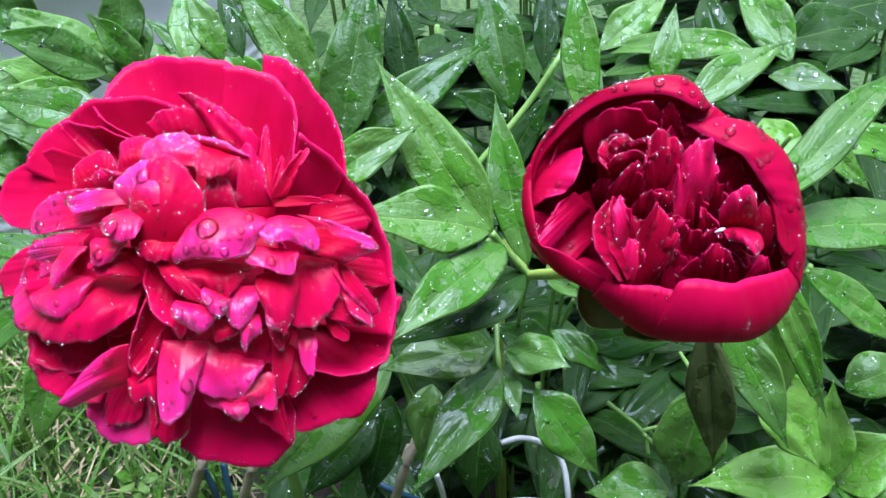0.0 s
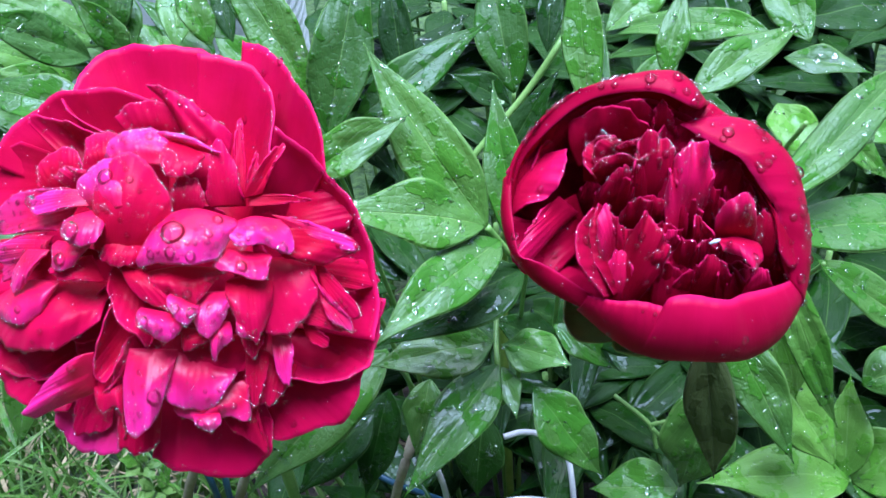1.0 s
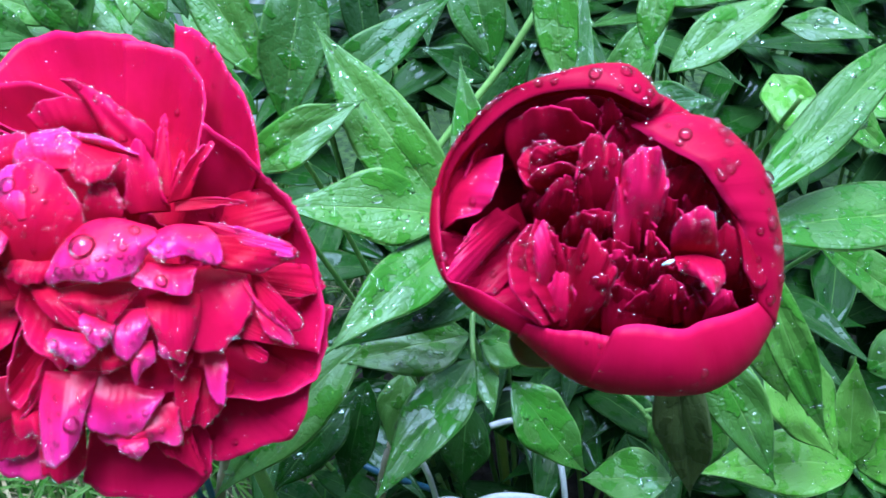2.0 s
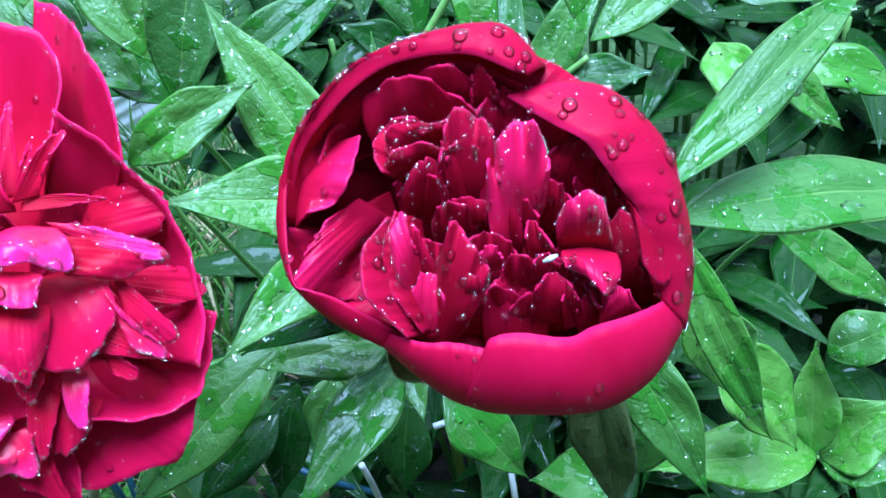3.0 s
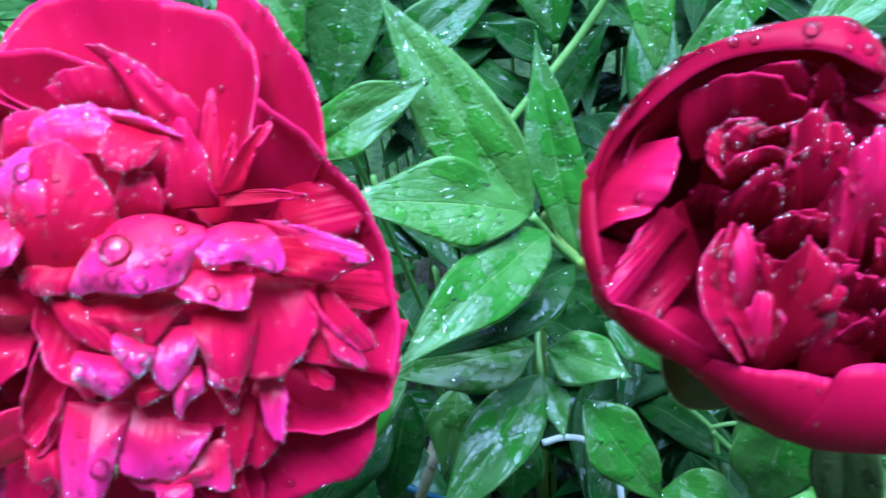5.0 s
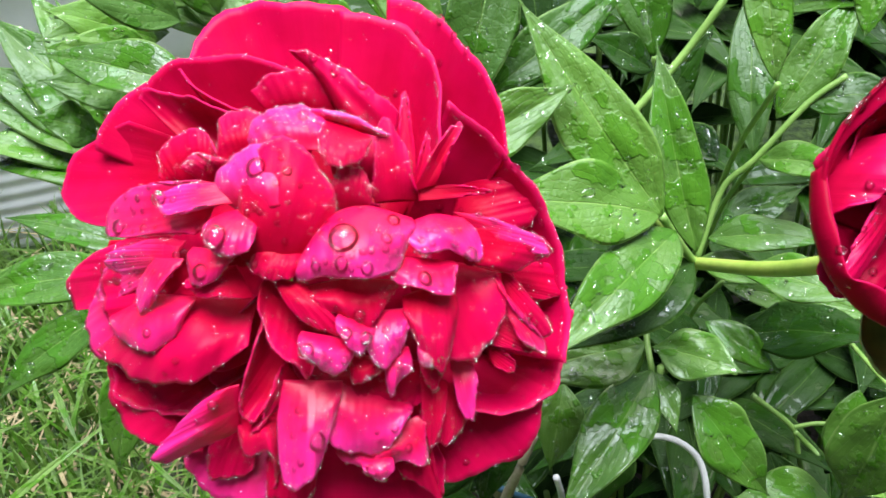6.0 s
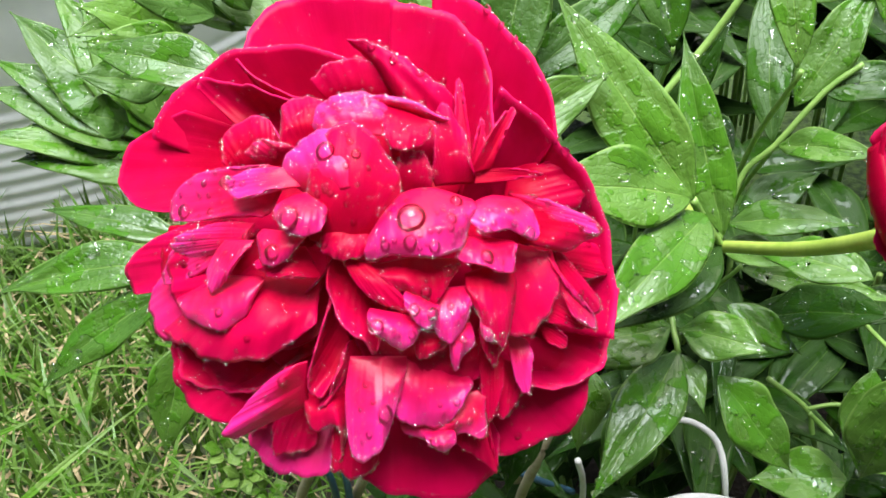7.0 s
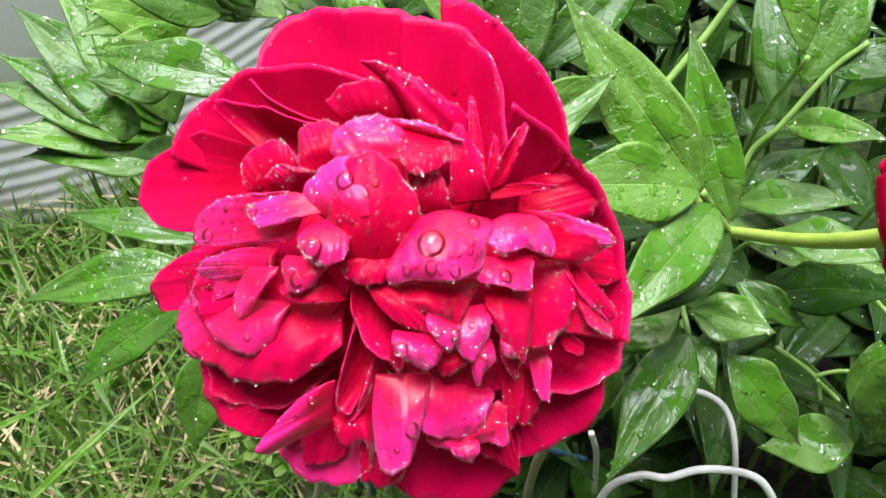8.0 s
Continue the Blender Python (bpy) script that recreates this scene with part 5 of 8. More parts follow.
spread(bloom, [(-0.0891, 0.3159, 0.5775), (-0.0789, 0.3003, 0.5714), (-0.0671, 0.297, 0.562)], [(-0.0955, 0.3166, 0.5854), (-0.0865, 0.3133, 0.5849), (-0.0742, 0.3068, 0.5801), (-0.0638, 0.3028, 0.5732)], dome=0.003, wet=20, beads=105, ruffle=0.02, corner=0.08, seed=1464)
spread(bloom, [(-0.0637, 0.2879, 0.5572), (-0.0595, 0.2894, 0.5558)], [(-0.0641, 0.3031, 0.5707), (-0.0627, 0.3114, 0.5736), (-0.0613, 0.3032, 0.5695)], dome=0.001, beads=9, wet=6, seed=8973)
spread(bloom, [(-0.0605, 0.286, 0.5564), (-0.0545, 0.2898, 0.5553)], [(-0.0534, 0.2946, 0.5669), (-0.0472, 0.3034, 0.5675), (-0.0472, 0.301, 0.5663), (-0.0505, 0.2935, 0.5645)], dome=0.001, beads=12, wet=10, seed=4920)
spread(bloom, [(-0.0604, 0.2891, 0.5562), (-0.0571, 0.2903, 0.555)], [(-0.0578, 0.296, 0.5642), (-0.0563, 0.3008, 0.5658), (-0.0558, 0.2944, 0.5622)], dome=0.001, beads=6, wet=4, seed=119)
spread(bloom, [(-0.0591, 0.2895, 0.5557), (-0.0593, 0.2859, 0.5533)], [(-0.0458, 0.2924, 0.553), (-0.0394, 0.2945, 0.5492), (-0.045, 0.2906, 0.5512)], dome=0.001, beads=6, wet=4, seed=4784)
spread(bloom, [(-0.0486, 0.3067, 0.5423), (-0.053, 0.2907, 0.5328)], [(-0.0312, 0.3042, 0.5465), (-0.0258, 0.3037, 0.5411), (-0.0245, 0.296, 0.5335)], dome=0.004, wet=30, beads=15, seed=9378)
spread(bloom, [(-0.0616, 0.2648, 0.5447), (-0.0501, 0.2777, 0.537), (-0.0391, 0.2783, 0.5324)], [(-0.054, 0.2474, 0.5266), (-0.0457, 0.2537, 0.5232), (-0.038, 0.2629, 0.5239), (-0.0358, 0.2708, 0.53), (-0.0383, 0.2742, 0.5354)], dome=0.005, wet=70, beads=90, ruffle=0.03, seed=5108)
spread(bloom, [(-0.0514, 0.2792, 0.5525), (-0.047, 0.2717, 0.542)], [(-0.0347, 0.2843, 0.5462), (-0.0242, 0.2853, 0.5374), (-0.0231, 0.2823, 0.535), (-0.0337, 0.2738, 0.5359), (-0.0429, 0.2721, 0.541)], dome=0.004, wet=50, beads=30, seed=8330)
spread(bloom, [(-0.0497, 0.279, 0.5546), (-0.0433, 0.2783, 0.5486)], [(-0.0357, 0.2822, 0.548), (-0.0251, 0.284, 0.5395), (-0.0229, 0.2818, 0.5363), (-0.0269, 0.2772, 0.5383)], dome=0.002, wet=30, beads=45, seed=3197, material=PALE_PETAL)
spread(bloom, [(-0.0447, 0.2831, 0.5319), (-0.0398, 0.2797, 0.5231)], [(-0.0172, 0.2928, 0.5218), (-0.0181, 0.2864, 0.5156), (-0.0276, 0.2785, 0.5187)], dome=0.003, wet=30, beads=21, seed=6783)
spread(bloom, [(-0.0375, 0.2781, 0.5359), (-0.0361, 0.2732, 0.5289)], [(-0.0266, 0.2738, 0.5231), (-0.0226, 0.2721, 0.515), (-0.026, 0.2685, 0.5148), (-0.0323, 0.2675, 0.5225)], dome=0.003, wet=20, beads=21, seed=6943)
spread(bloom, [(-0.0391, 0.2722, 0.5356), (-0.0365, 0.2689, 0.5284)], [(-0.0326, 0.2656, 0.5267), (-0.0252, 0.2654, 0.5165), (-0.0257, 0.2631, 0.5146), (-0.0313, 0.2604, 0.5202)], dome=0.003, wet=20, beads=30, seed=9813, material=PALE_PETAL)
spread(bloom, [(-0.0444, 0.2617, 0.5219), (-0.0406, 0.2695, 0.5281)], [(-0.0344, 0.261, 0.5173), (-0.0252, 0.2661, 0.5114), (-0.027, 0.2669, 0.5156)], dome=0.002, wet=20, beads=9, seed=4722)
spread(bloom, [(-0.0426, 0.2637, 0.5209), (-0.0411, 0.2608, 0.5142)], [(-0.0369, 0.2616, 0.5168), (-0.0337, 0.2615, 0.5118), (-0.0343, 0.2597, 0.5096), (-0.0379, 0.2585, 0.5128)], dome=0.001, wet=4, beads=6, seed=7063)
spread(bloom, [(-0.063, 0.257, 0.5445), (-0.0562, 0.261, 0.5436), (-0.0494, 0.2629, 0.5392)], [(-0.0603, 0.2471, 0.5389), (-0.0569, 0.2449, 0.5328), (-0.053, 0.2458, 0.5276), (-0.0493, 0.2546, 0.5329)], dome=0.005, wet=40, beads=45, seed=7396)
spread(bloom, [(-0.0883, 0.256, 0.55), (-0.0769, 0.2587, 0.55), (-0.0651, 0.2613, 0.5463)], [(-0.0854, 0.2495, 0.5497), (-0.0777, 0.2485, 0.5461), (-0.0711, 0.2484, 0.5424), (-0.0651, 0.2548, 0.5466)], dome=0.005, wet=40, beads=15, seed=2644)
spread(bloom, [(-0.062, 0.2622, 0.5537), (-0.0496, 0.2666, 0.5477)], [(-0.0655, 0.2524, 0.5534), (-0.0585, 0.2542, 0.55), (-0.05, 0.2566, 0.5445), (-0.0486, 0.2617, 0.5488)], dome=0.002, wet=30, beads=15, teeth=0.02, seed=3822, material=PALE_PETAL)
spread(bloom, [(-0.0607, 0.2712, 0.5578), (-0.0546, 0.2754, 0.5569), (-0.0469, 0.2783, 0.553)], [(-0.0615, 0.2627, 0.5565), (-0.0563, 0.2623, 0.5543), (-0.0497, 0.2648, 0.5528), (-0.0425, 0.2675, 0.5461), (-0.0413, 0.2729, 0.5481)], dome=0.004, wet=60, beads=60, seed=4999, material=PALE_PETAL)
spread(bloom, [(-0.0876, 0.2613, 0.5579), (-0.0822, 0.2676, 0.5629), (-0.0723, 0.2718, 0.5635), (-0.0601, 0.2724, 0.5584)], [(-0.0889, 0.2511, 0.5537), (-0.0814, 0.2521, 0.5563), (-0.071, 0.2524, 0.5554), (-0.0636, 0.2567, 0.5537), (-0.0602, 0.2639, 0.5567)], dome=0.007, wet=120, beads=60, teeth=0.015, seed=4255, material=PALE_PETAL)
spread(bloom, [(-0.0908, 0.2726, 0.5523), (-0.0589, 0.2796, 0.5457)], [(-0.0929, 0.2567, 0.5388), (-0.0766, 0.2558, 0.5333), (-0.0598, 0.2631, 0.5318)], dome=0, wet=20, beads=0, seed=709)
spread(bloom, [(-0.0929, 0.261, 0.5346), (-0.0574, 0.2678, 0.526)], [(-0.0954, 0.2483, 0.52), (-0.0764, 0.2483, 0.5136), (-0.0549, 0.2558, 0.5092)], dome=0, wet=20, beads=0, seed=1329)
spread(bloom, [(-0.1562, 0.2938, 0.536), (-0.106, 0.2809, 0.5484)], [(-0.1589, 0.2744, 0.5153), (-0.1305, 0.2613, 0.5198), (-0.1049, 0.2611, 0.5307)], dome=0, wet=10, beads=0, seed=759)
spread(bloom, [(-0.0956, 0.2562, 0.5534), (-0.0881, 0.255, 0.5519)], [(-0.0904, 0.2481, 0.5471), (-0.0832, 0.2463, 0.5432), (-0.0772, 0.2468, 0.5417), (-0.0814, 0.2501, 0.5479)], dome=0.004, wet=30, beads=12, seed=7581)
spread(bloom, [(-0.0983, 0.2578, 0.552), (-0.0838, 0.2543, 0.5408)], [(-0.0999, 0.2486, 0.5472), (-0.0961, 0.243, 0.5415), (-0.0909, 0.2398, 0.538), (-0.0878, 0.2403, 0.5324), (-0.0867, 0.2455, 0.5355)], dome=-0.004, wet=40, beads=60, seed=4595)
spread(bloom, [(-0.0884, 0.2459, 0.5439), (-0.0751, 0.2462, 0.5397)], [(-0.0885, 0.2401, 0.542), (-0.0847, 0.2387, 0.5389), (-0.0797, 0.2379, 0.5355), (-0.0762, 0.2396, 0.5369)], dome=0.005, wet=50, beads=30, seed=8502, material=PALE_PETAL)
spread(bloom, [(-0.0786, 0.2481, 0.5476), (-0.0703, 0.2479, 0.543)], [(-0.079, 0.2432, 0.5461), (-0.0758, 0.2415, 0.5419), (-0.073, 0.2412, 0.5397), (-0.0708, 0.2435, 0.5421)], dome=0.003, wet=30, beads=21, seed=8760, material=PALE_PETAL)
spread(bloom, [(-0.0703, 0.2531, 0.5432), (-0.0622, 0.256, 0.5411)], [(-0.0726, 0.2421, 0.5372), (-0.0683, 0.2419, 0.5334), (-0.0636, 0.2454, 0.5354), (-0.0613, 0.2495, 0.5398)], dome=0.005, wet=50, beads=30, seed=7721, material=PALE_PETAL)
spread(bloom, [(-0.0673, 0.2468, 0.5353), (-0.062, 0.2488, 0.534)], [(-0.068, 0.2396, 0.5284), (-0.0666, 0.2387, 0.5252), (-0.0645, 0.2413, 0.5286), (-0.0608, 0.2434, 0.5289)], dome=0.004, wet=20, beads=15, seed=5618, material=PALE_PETAL)
spread(bloom, [(-0.0766, 0.246, 0.5344), (-0.0672, 0.2477, 0.5309)], [(-0.0773, 0.2396, 0.5289), (-0.0747, 0.2405, 0.5292), (-0.068, 0.2437, 0.5303)], dome=0.003, wet=20, beads=12, seed=2377)
spread(bloom, [(-0.0593, 0.2514, 0.5299), (-0.0527, 0.2531, 0.5255)], [(-0.0598, 0.2467, 0.5281), (-0.0563, 0.245, 0.5204), (-0.0529, 0.2486, 0.5234)], dome=0.002, wet=20, beads=12, seed=3205)
spread(bloom, [(-0.0592, 0.2486, 0.5363), (-0.0546, 0.2491, 0.5322)], [(-0.0591, 0.2434, 0.5332), (-0.0567, 0.2437, 0.531), (-0.054, 0.2453, 0.5305)], dome=0.003, wet=4, beads=6, seed=1089, material=PALE_PETAL)
spread(bloom, [(-0.0977, 0.2643, 0.5606), (-0.0877, 0.2622, 0.5588)], [(-0.102, 0.2562, 0.5567), (-0.0974, 0.2538, 0.555), (-0.0891, 0.2531, 0.5544)], dome=0.004, wet=50, beads=21, seed=6764)
spread(bloom, [(-0.09, 0.251, 0.5263), (-0.0724, 0.2541, 0.5244), (-0.0563, 0.258, 0.5169)], [(-0.0833, 0.2421, 0.524), (-0.0712, 0.2422, 0.5165), (-0.0601, 0.245, 0.5116)], dome=0.004, wet=40, beads=21, seed=3321)
spread(bloom, [(-0.0831, 0.2436, 0.527), (-0.0632, 0.2452, 0.5157)], [(-0.0857, 0.2331, 0.5144), (-0.0787, 0.2324, 0.5095), (-0.0701, 0.2343, 0.5086), (-0.063, 0.2389, 0.5145)], dome=0.004, wet=50, beads=21, seed=7228, material=PALE_PETAL)
spread(bloom, [(-0.082, 0.236, 0.5104), (-0.061, 0.2435, 0.5114)], [(-0.0818, 0.2318, 0.5055), (-0.0744, 0.2324, 0.5031), (-0.0663, 0.2345, 0.5029), (-0.0595, 0.236, 0.4995), (-0.0585, 0.2385, 0.5072)], dome=0.003, wet=50, beads=36, teeth=0.04, seed=4527, material=PALE_PETAL)
spread(bloom, [(-0.0762, 0.2326, 0.5069), (-0.0686, 0.2347, 0.5062)], [(-0.0753, 0.229, 0.5056), (-0.0712, 0.2292, 0.5021), (-0.0672, 0.2309, 0.5033)], dome=0.003, wet=14, beads=15, seed=3010, material=PALE_PETAL)
spread(bloom, [(-0.0955, 0.2431, 0.5283), (-0.08, 0.244, 0.5264)], [(-0.0978, 0.2254, 0.5112), (-0.0944, 0.2234, 0.5066), (-0.0882, 0.2238, 0.5103), (-0.0856, 0.2282, 0.5131), (-0.0825, 0.2342, 0.5189)], dome=0.005, wet=70, beads=30, teeth=0.015, seed=5830, material=PALE_PETAL)
spread(bloom, [(-0.1003, 0.247, 0.5193), (-0.0896, 0.2434, 0.5105)], [(-0.1033, 0.2311, 0.501), (-0.1037, 0.2294, 0.4947), (-0.0971, 0.2285, 0.492), (-0.0908, 0.2289, 0.4925)], dome=0.004, wet=20, beads=36, seed=7143)
spread(bloom, [(-0.0516, 0.2565, 0.5206), (-0.046, 0.2581, 0.5161)], [(-0.05, 0.2456, 0.5108), (-0.0464, 0.2458, 0.5057), (-0.0444, 0.251, 0.5142)], dome=0.002, wet=10, beads=12, seed=9647, material=PALE_PETAL)
spread(bloom, [(-0.06, 0.2527, 0.5192), (-0.0532, 0.254, 0.5137)], [(-0.0599, 0.2419, 0.5108), (-0.0576, 0.2397, 0.5017), (-0.0537, 0.2447, 0.5095)], dome=0.003, wet=16, beads=15, seed=5254)
spread(bloom, [(-0.0548, 0.256, 0.5115), (-0.0455, 0.2581, 0.5035)], [(-0.0586, 0.2419, 0.4989), (-0.053, 0.2445, 0.498), (-0.0477, 0.2489, 0.5015)], dome=0.003, wet=16, beads=15, seed=9151)
spread(bloom, [(-0.0684, 0.2459, 0.5088), (-0.0587, 0.2481, 0.5031)], [(-0.0692, 0.2357, 0.4956), (-0.0612, 0.2364, 0.4871), (-0.0562, 0.237, 0.4812), (-0.0589, 0.2391, 0.4931)], dome=0.003, wet=16, beads=15, seed=3256)
spread(bloom, [(-0.1073, 0.242, 0.5278), (-0.1094, 0.2394, 0.5127)], [(-0.119, 0.2382, 0.5253), (-0.1302, 0.2345, 0.5132), (-0.1326, 0.2319, 0.5105), (-0.1311, 0.2329, 0.506), (-0.1228, 0.2345, 0.5095)], dome=0.004, wet=20, beads=21, seed=5301, material=PALE_PETAL)
spread(bloom, [(-0.0999, 0.259, 0.5414), (-0.0961, 0.2496, 0.5282)], [(-0.0998, 0.2477, 0.5427), (-0.1048, 0.2408, 0.5314), (-0.1076, 0.2364, 0.5225), (-0.1052, 0.2335, 0.5181)], dome=-0.002, wet=40, beads=36, seed=1655)
spread(bloom, [(-0.0953, 0.2495, 0.5282), (-0.0918, 0.2463, 0.522)], [(-0.0976, 0.2419, 0.5298), (-0.1011, 0.2376, 0.5208), (-0.1038, 0.2357, 0.5163), (-0.1069, 0.2352, 0.5146)], dome=0.002, wet=30, beads=30, seed=1010)
spread(bloom, [(-0.1089, 0.2435, 0.5139), (-0.0933, 0.2427, 0.5141)], [(-0.1105, 0.236, 0.5128), (-0.1077, 0.2331, 0.5086), (-0.1008, 0.2325, 0.5116), (-0.1003, 0.2309, 0.5011), (-0.1034, 0.2305, 0.493)], dome=0.005, wet=30, beads=45, seed=3750)
spread(bloom, [(-0.1159, 0.2552, 0.5108), (-0.1101, 0.2489, 0.4996)], [(-0.1226, 0.2412, 0.5007), (-0.122, 0.238, 0.4924), (-0.1095, 0.2363, 0.4942)], dome=0.004, wet=30, beads=21, seed=4547)
spread(bloom, [(-0.1061, 0.261, 0.5538), (-0.1016, 0.2545, 0.548)], [(-0.1222, 0.2584, 0.551), (-0.1152, 0.2536, 0.5496), (-0.1083, 0.2519, 0.5504)], dome=0.003, wet=20, beads=12, seed=9539)
spread(bloom, [(-0.1022, 0.2695, 0.5383), (-0.1006, 0.2592, 0.5253)], [(-0.1051, 0.2576, 0.5419), (-0.1112, 0.2547, 0.5374), (-0.1195, 0.2522, 0.5309), (-0.1172, 0.2471, 0.525)], dome=-0.002, wet=50, beads=36, seed=3890)
spread(bloom, [(-0.103, 0.2768, 0.5317), (-0.1049, 0.2599, 0.5074)], [(-0.1168, 0.2649, 0.5321), (-0.1214, 0.2581, 0.5204), (-0.1192, 0.2508, 0.5083)], dome=-0.004, wet=30, seed=2002)
spread(bloom, [(-0.0868, 0.2929, 0.5212), (-0.0894, 0.2856, 0.5135)], [(-0.0638, 0.2858, 0.5262), (-0.0645, 0.2798, 0.5197), (-0.0685, 0.2737, 0.5143)], dome=-0.004, wet=20, seed=7521)
spread(bloom, [(-0.0861, 0.2907, 0.5186), (-0.0925, 0.2843, 0.5125)], [(-0.0677, 0.279, 0.5197), (-0.0718, 0.2736, 0.515), (-0.0783, 0.2691, 0.5118)], dome=-0.004, wet=20, seed=1354)
spread(bloom, [(-0.0867, 0.2883, 0.516), (-0.096, 0.2839, 0.5124)], [(-0.0663, 0.2736, 0.5069), (-0.0754, 0.2677, 0.5032), (-0.0866, 0.264, 0.5016)], dome=-0.004, wet=20, seed=5360)
spread(bloom, [(-0.0887, 0.2861, 0.514), (-0.0994, 0.2845, 0.5133)], [(-0.0807, 0.2678, 0.5113), (-0.0893, 0.2654, 0.5103), (-0.0984, 0.2651, 0.5109)], dome=-0.004, wet=20, seed=2506)
spread(bloom, [(-0.0916, 0.2846, 0.5127), (-0.1022, 0.2859, 0.515)], [(-0.0902, 0.2624, 0.5041), (-0.1017, 0.2624, 0.5052), (-0.1125, 0.2652, 0.5082)], dome=-0.004, wet=20, seed=1274)
spread(bloom, [(-0.0951, 0.2839, 0.5123), (-0.1038, 0.2879, 0.5174)], [(-0.1019, 0.264, 0.5097), (-0.1109, 0.2666, 0.5126), (-0.1181, 0.2711, 0.517)], dome=-0.004, wet=20, seed=7277)
spread(bloom, [(-0.0985, 0.2842, 0.5129), (-0.1042, 0.2903, 0.52)], [(-0.1122, 0.2674, 0.513), (-0.119, 0.2721, 0.5176), (-0.1229, 0.2778, 0.5234)], dome=-0.004, wet=20, seed=9811)
spread(bloom, [(-0.1015, 0.2854, 0.5145), (-0.1031, 0.2926, 0.5225)], [(-0.1261, 0.2727, 0.5149), (-0.1302, 0.28, 0.5221), (-0.1301, 0.2872, 0.5299)], dome=-0.004, wet=20, seed=154)
spread(bloom, [(-0.1035, 0.2873, 0.5167), (-0.1009, 0.2945, 0.5245)], [(-0.1243, 0.2804, 0.5246), (-0.1236, 0.2864, 0.5312), (-0.1195, 0.2916, 0.5374)], dome=-0.004, wet=20, seed=5984)
spread(bloom, [(-0.1042, 0.2896, 0.5193), (-0.0978, 0.2958, 0.5256)], [(-0.1274, 0.2887, 0.5324), (-0.122, 0.2944, 0.5394), (-0.1134, 0.2987, 0.5448)], dome=-0.004, wet=20, seed=4757)
spread(bloom, [(-0.1036, 0.292, 0.5219), (-0.0943, 0.2962, 0.5257)], [(-0.1192, 0.2942, 0.5397), (-0.1108, 0.298, 0.5445), (-0.1005, 0.3002, 0.547)], dome=-0.004, wet=20, seed=3396)
spread(bloom, [(-0.1016, 0.2941, 0.524), (-0.0909, 0.2957, 0.5247)], [(-0.1084, 0.2967, 0.545), (-0.0984, 0.2987, 0.547), (-0.088, 0.299, 0.5463)], dome=-0.004, wet=20, seed=973)
spread(bloom, [(-0.0987, 0.2955, 0.5254), (-0.0881, 0.2943, 0.5229)], [(-0.0966, 0.2979, 0.544), (-0.0873, 0.298, 0.543), (-0.0788, 0.2966, 0.5399)], dome=-0.004, wet=20, seed=9758)
spread(bloom, [(-0.0952, 0.2962, 0.5258), (-0.0865, 0.2923, 0.5205)], [(-0.0841, 0.3004, 0.5469), (-0.0741, 0.2986, 0.5427), (-0.0662, 0.295, 0.5364)], dome=-0.004, wet=20, seed=670)
spread(bloom, [(-0.0918, 0.2959, 0.5251), (-0.0861, 0.29, 0.5179)], [(-0.0736, 0.2986, 0.5404), (-0.0664, 0.2949, 0.5341), (-0.0623, 0.2897, 0.5268)], dome=-0.004, wet=20, seed=5267)
spread(bloom, [(-0.0888, 0.2948, 0.5235), (-0.0872, 0.2876, 0.5154)], [(-0.0616, 0.2954, 0.5343), (-0.0576, 0.2893, 0.5259), (-0.0578, 0.282, 0.5179)], dome=-0.004, wet=20, seed=8672)
raindrop(bloom, (-0.0755, 0.2567, 0.5656), 0.0039)
raindrop(bloom, (-0.1266, 0.2733, 0.5669), 0.0022)
raindrop(bloom, (-0.1442, 0.2811, 0.5521), 0.0023)
raindrop(bloom, (-0.135, 0.2764, 0.5557), 0.0011)
raindrop(bloom, (-0.1075, 0.2557, 0.5683), 0.0031)
raindrop(bloom, (-0.098, 0.2709, 0.5783), 0.0027)
raindrop(bloom, (-0.0894, 0.2695, 0.5783), 0.0013)
raindrop(bloom, (-0.0767, 0.251, 0.5615), 0.0019)
raindrop(bloom, (-0.0699, 0.2504, 0.5601), 0.0017)
raindrop(bloom, (-0.0829, 0.2517, 0.5603), 0.0013)
raindrop(bloom, (-0.0651, 0.2594, 0.5628), 0.0015)
raindrop(bloom, (-0.0642, 0.2673, 0.5621), 0.0018)
raindrop(bloom, (-0.0533, 0.267, 0.5588), 0.0011)
raindrop(bloom, (-0.0563, 0.261, 0.556), 0.0015)
raindrop(bloom, (-0.0445, 0.266, 0.5507), 0.0020)
raindrop(bloom, (-0.0562, 0.2563, 0.551), 0.0020)
raindrop(bloom, (-0.067, 0.2544, 0.5486), 0.0016)
raindrop(bloom, (-0.073, 0.2473, 0.5476), 0.0015)
raindrop(bloom, (-0.0864, 0.2385, 0.5443), 0.0022)
raindrop(bloom, (-0.0713, 0.2431, 0.5437), 0.0019)
raindrop(bloom, (-0.0639, 0.2419, 0.5348), 0.0011)
raindrop(bloom, (-0.0759, 0.2425, 0.5467), 0.0016)
raindrop(bloom, (-0.0825, 0.2365, 0.5416), 0.0010)
raindrop(bloom, (-0.0575, 0.243, 0.5353), 0.0016)
raindrop(bloom, (-0.0854, 0.2288, 0.5198), 0.0025)
raindrop(bloom, (-0.0909, 0.2253, 0.5166), 0.0010)
raindrop(bloom, (-0.0736, 0.2287, 0.5068), 0.0016)
raindrop(bloom, (-0.0669, 0.2338, 0.5073), 0.0011)
raindrop(bloom, (-0.0634, 0.2354, 0.5076), 0.0011)
raindrop(bloom, (-0.0665, 0.236, 0.5153), 0.0011)
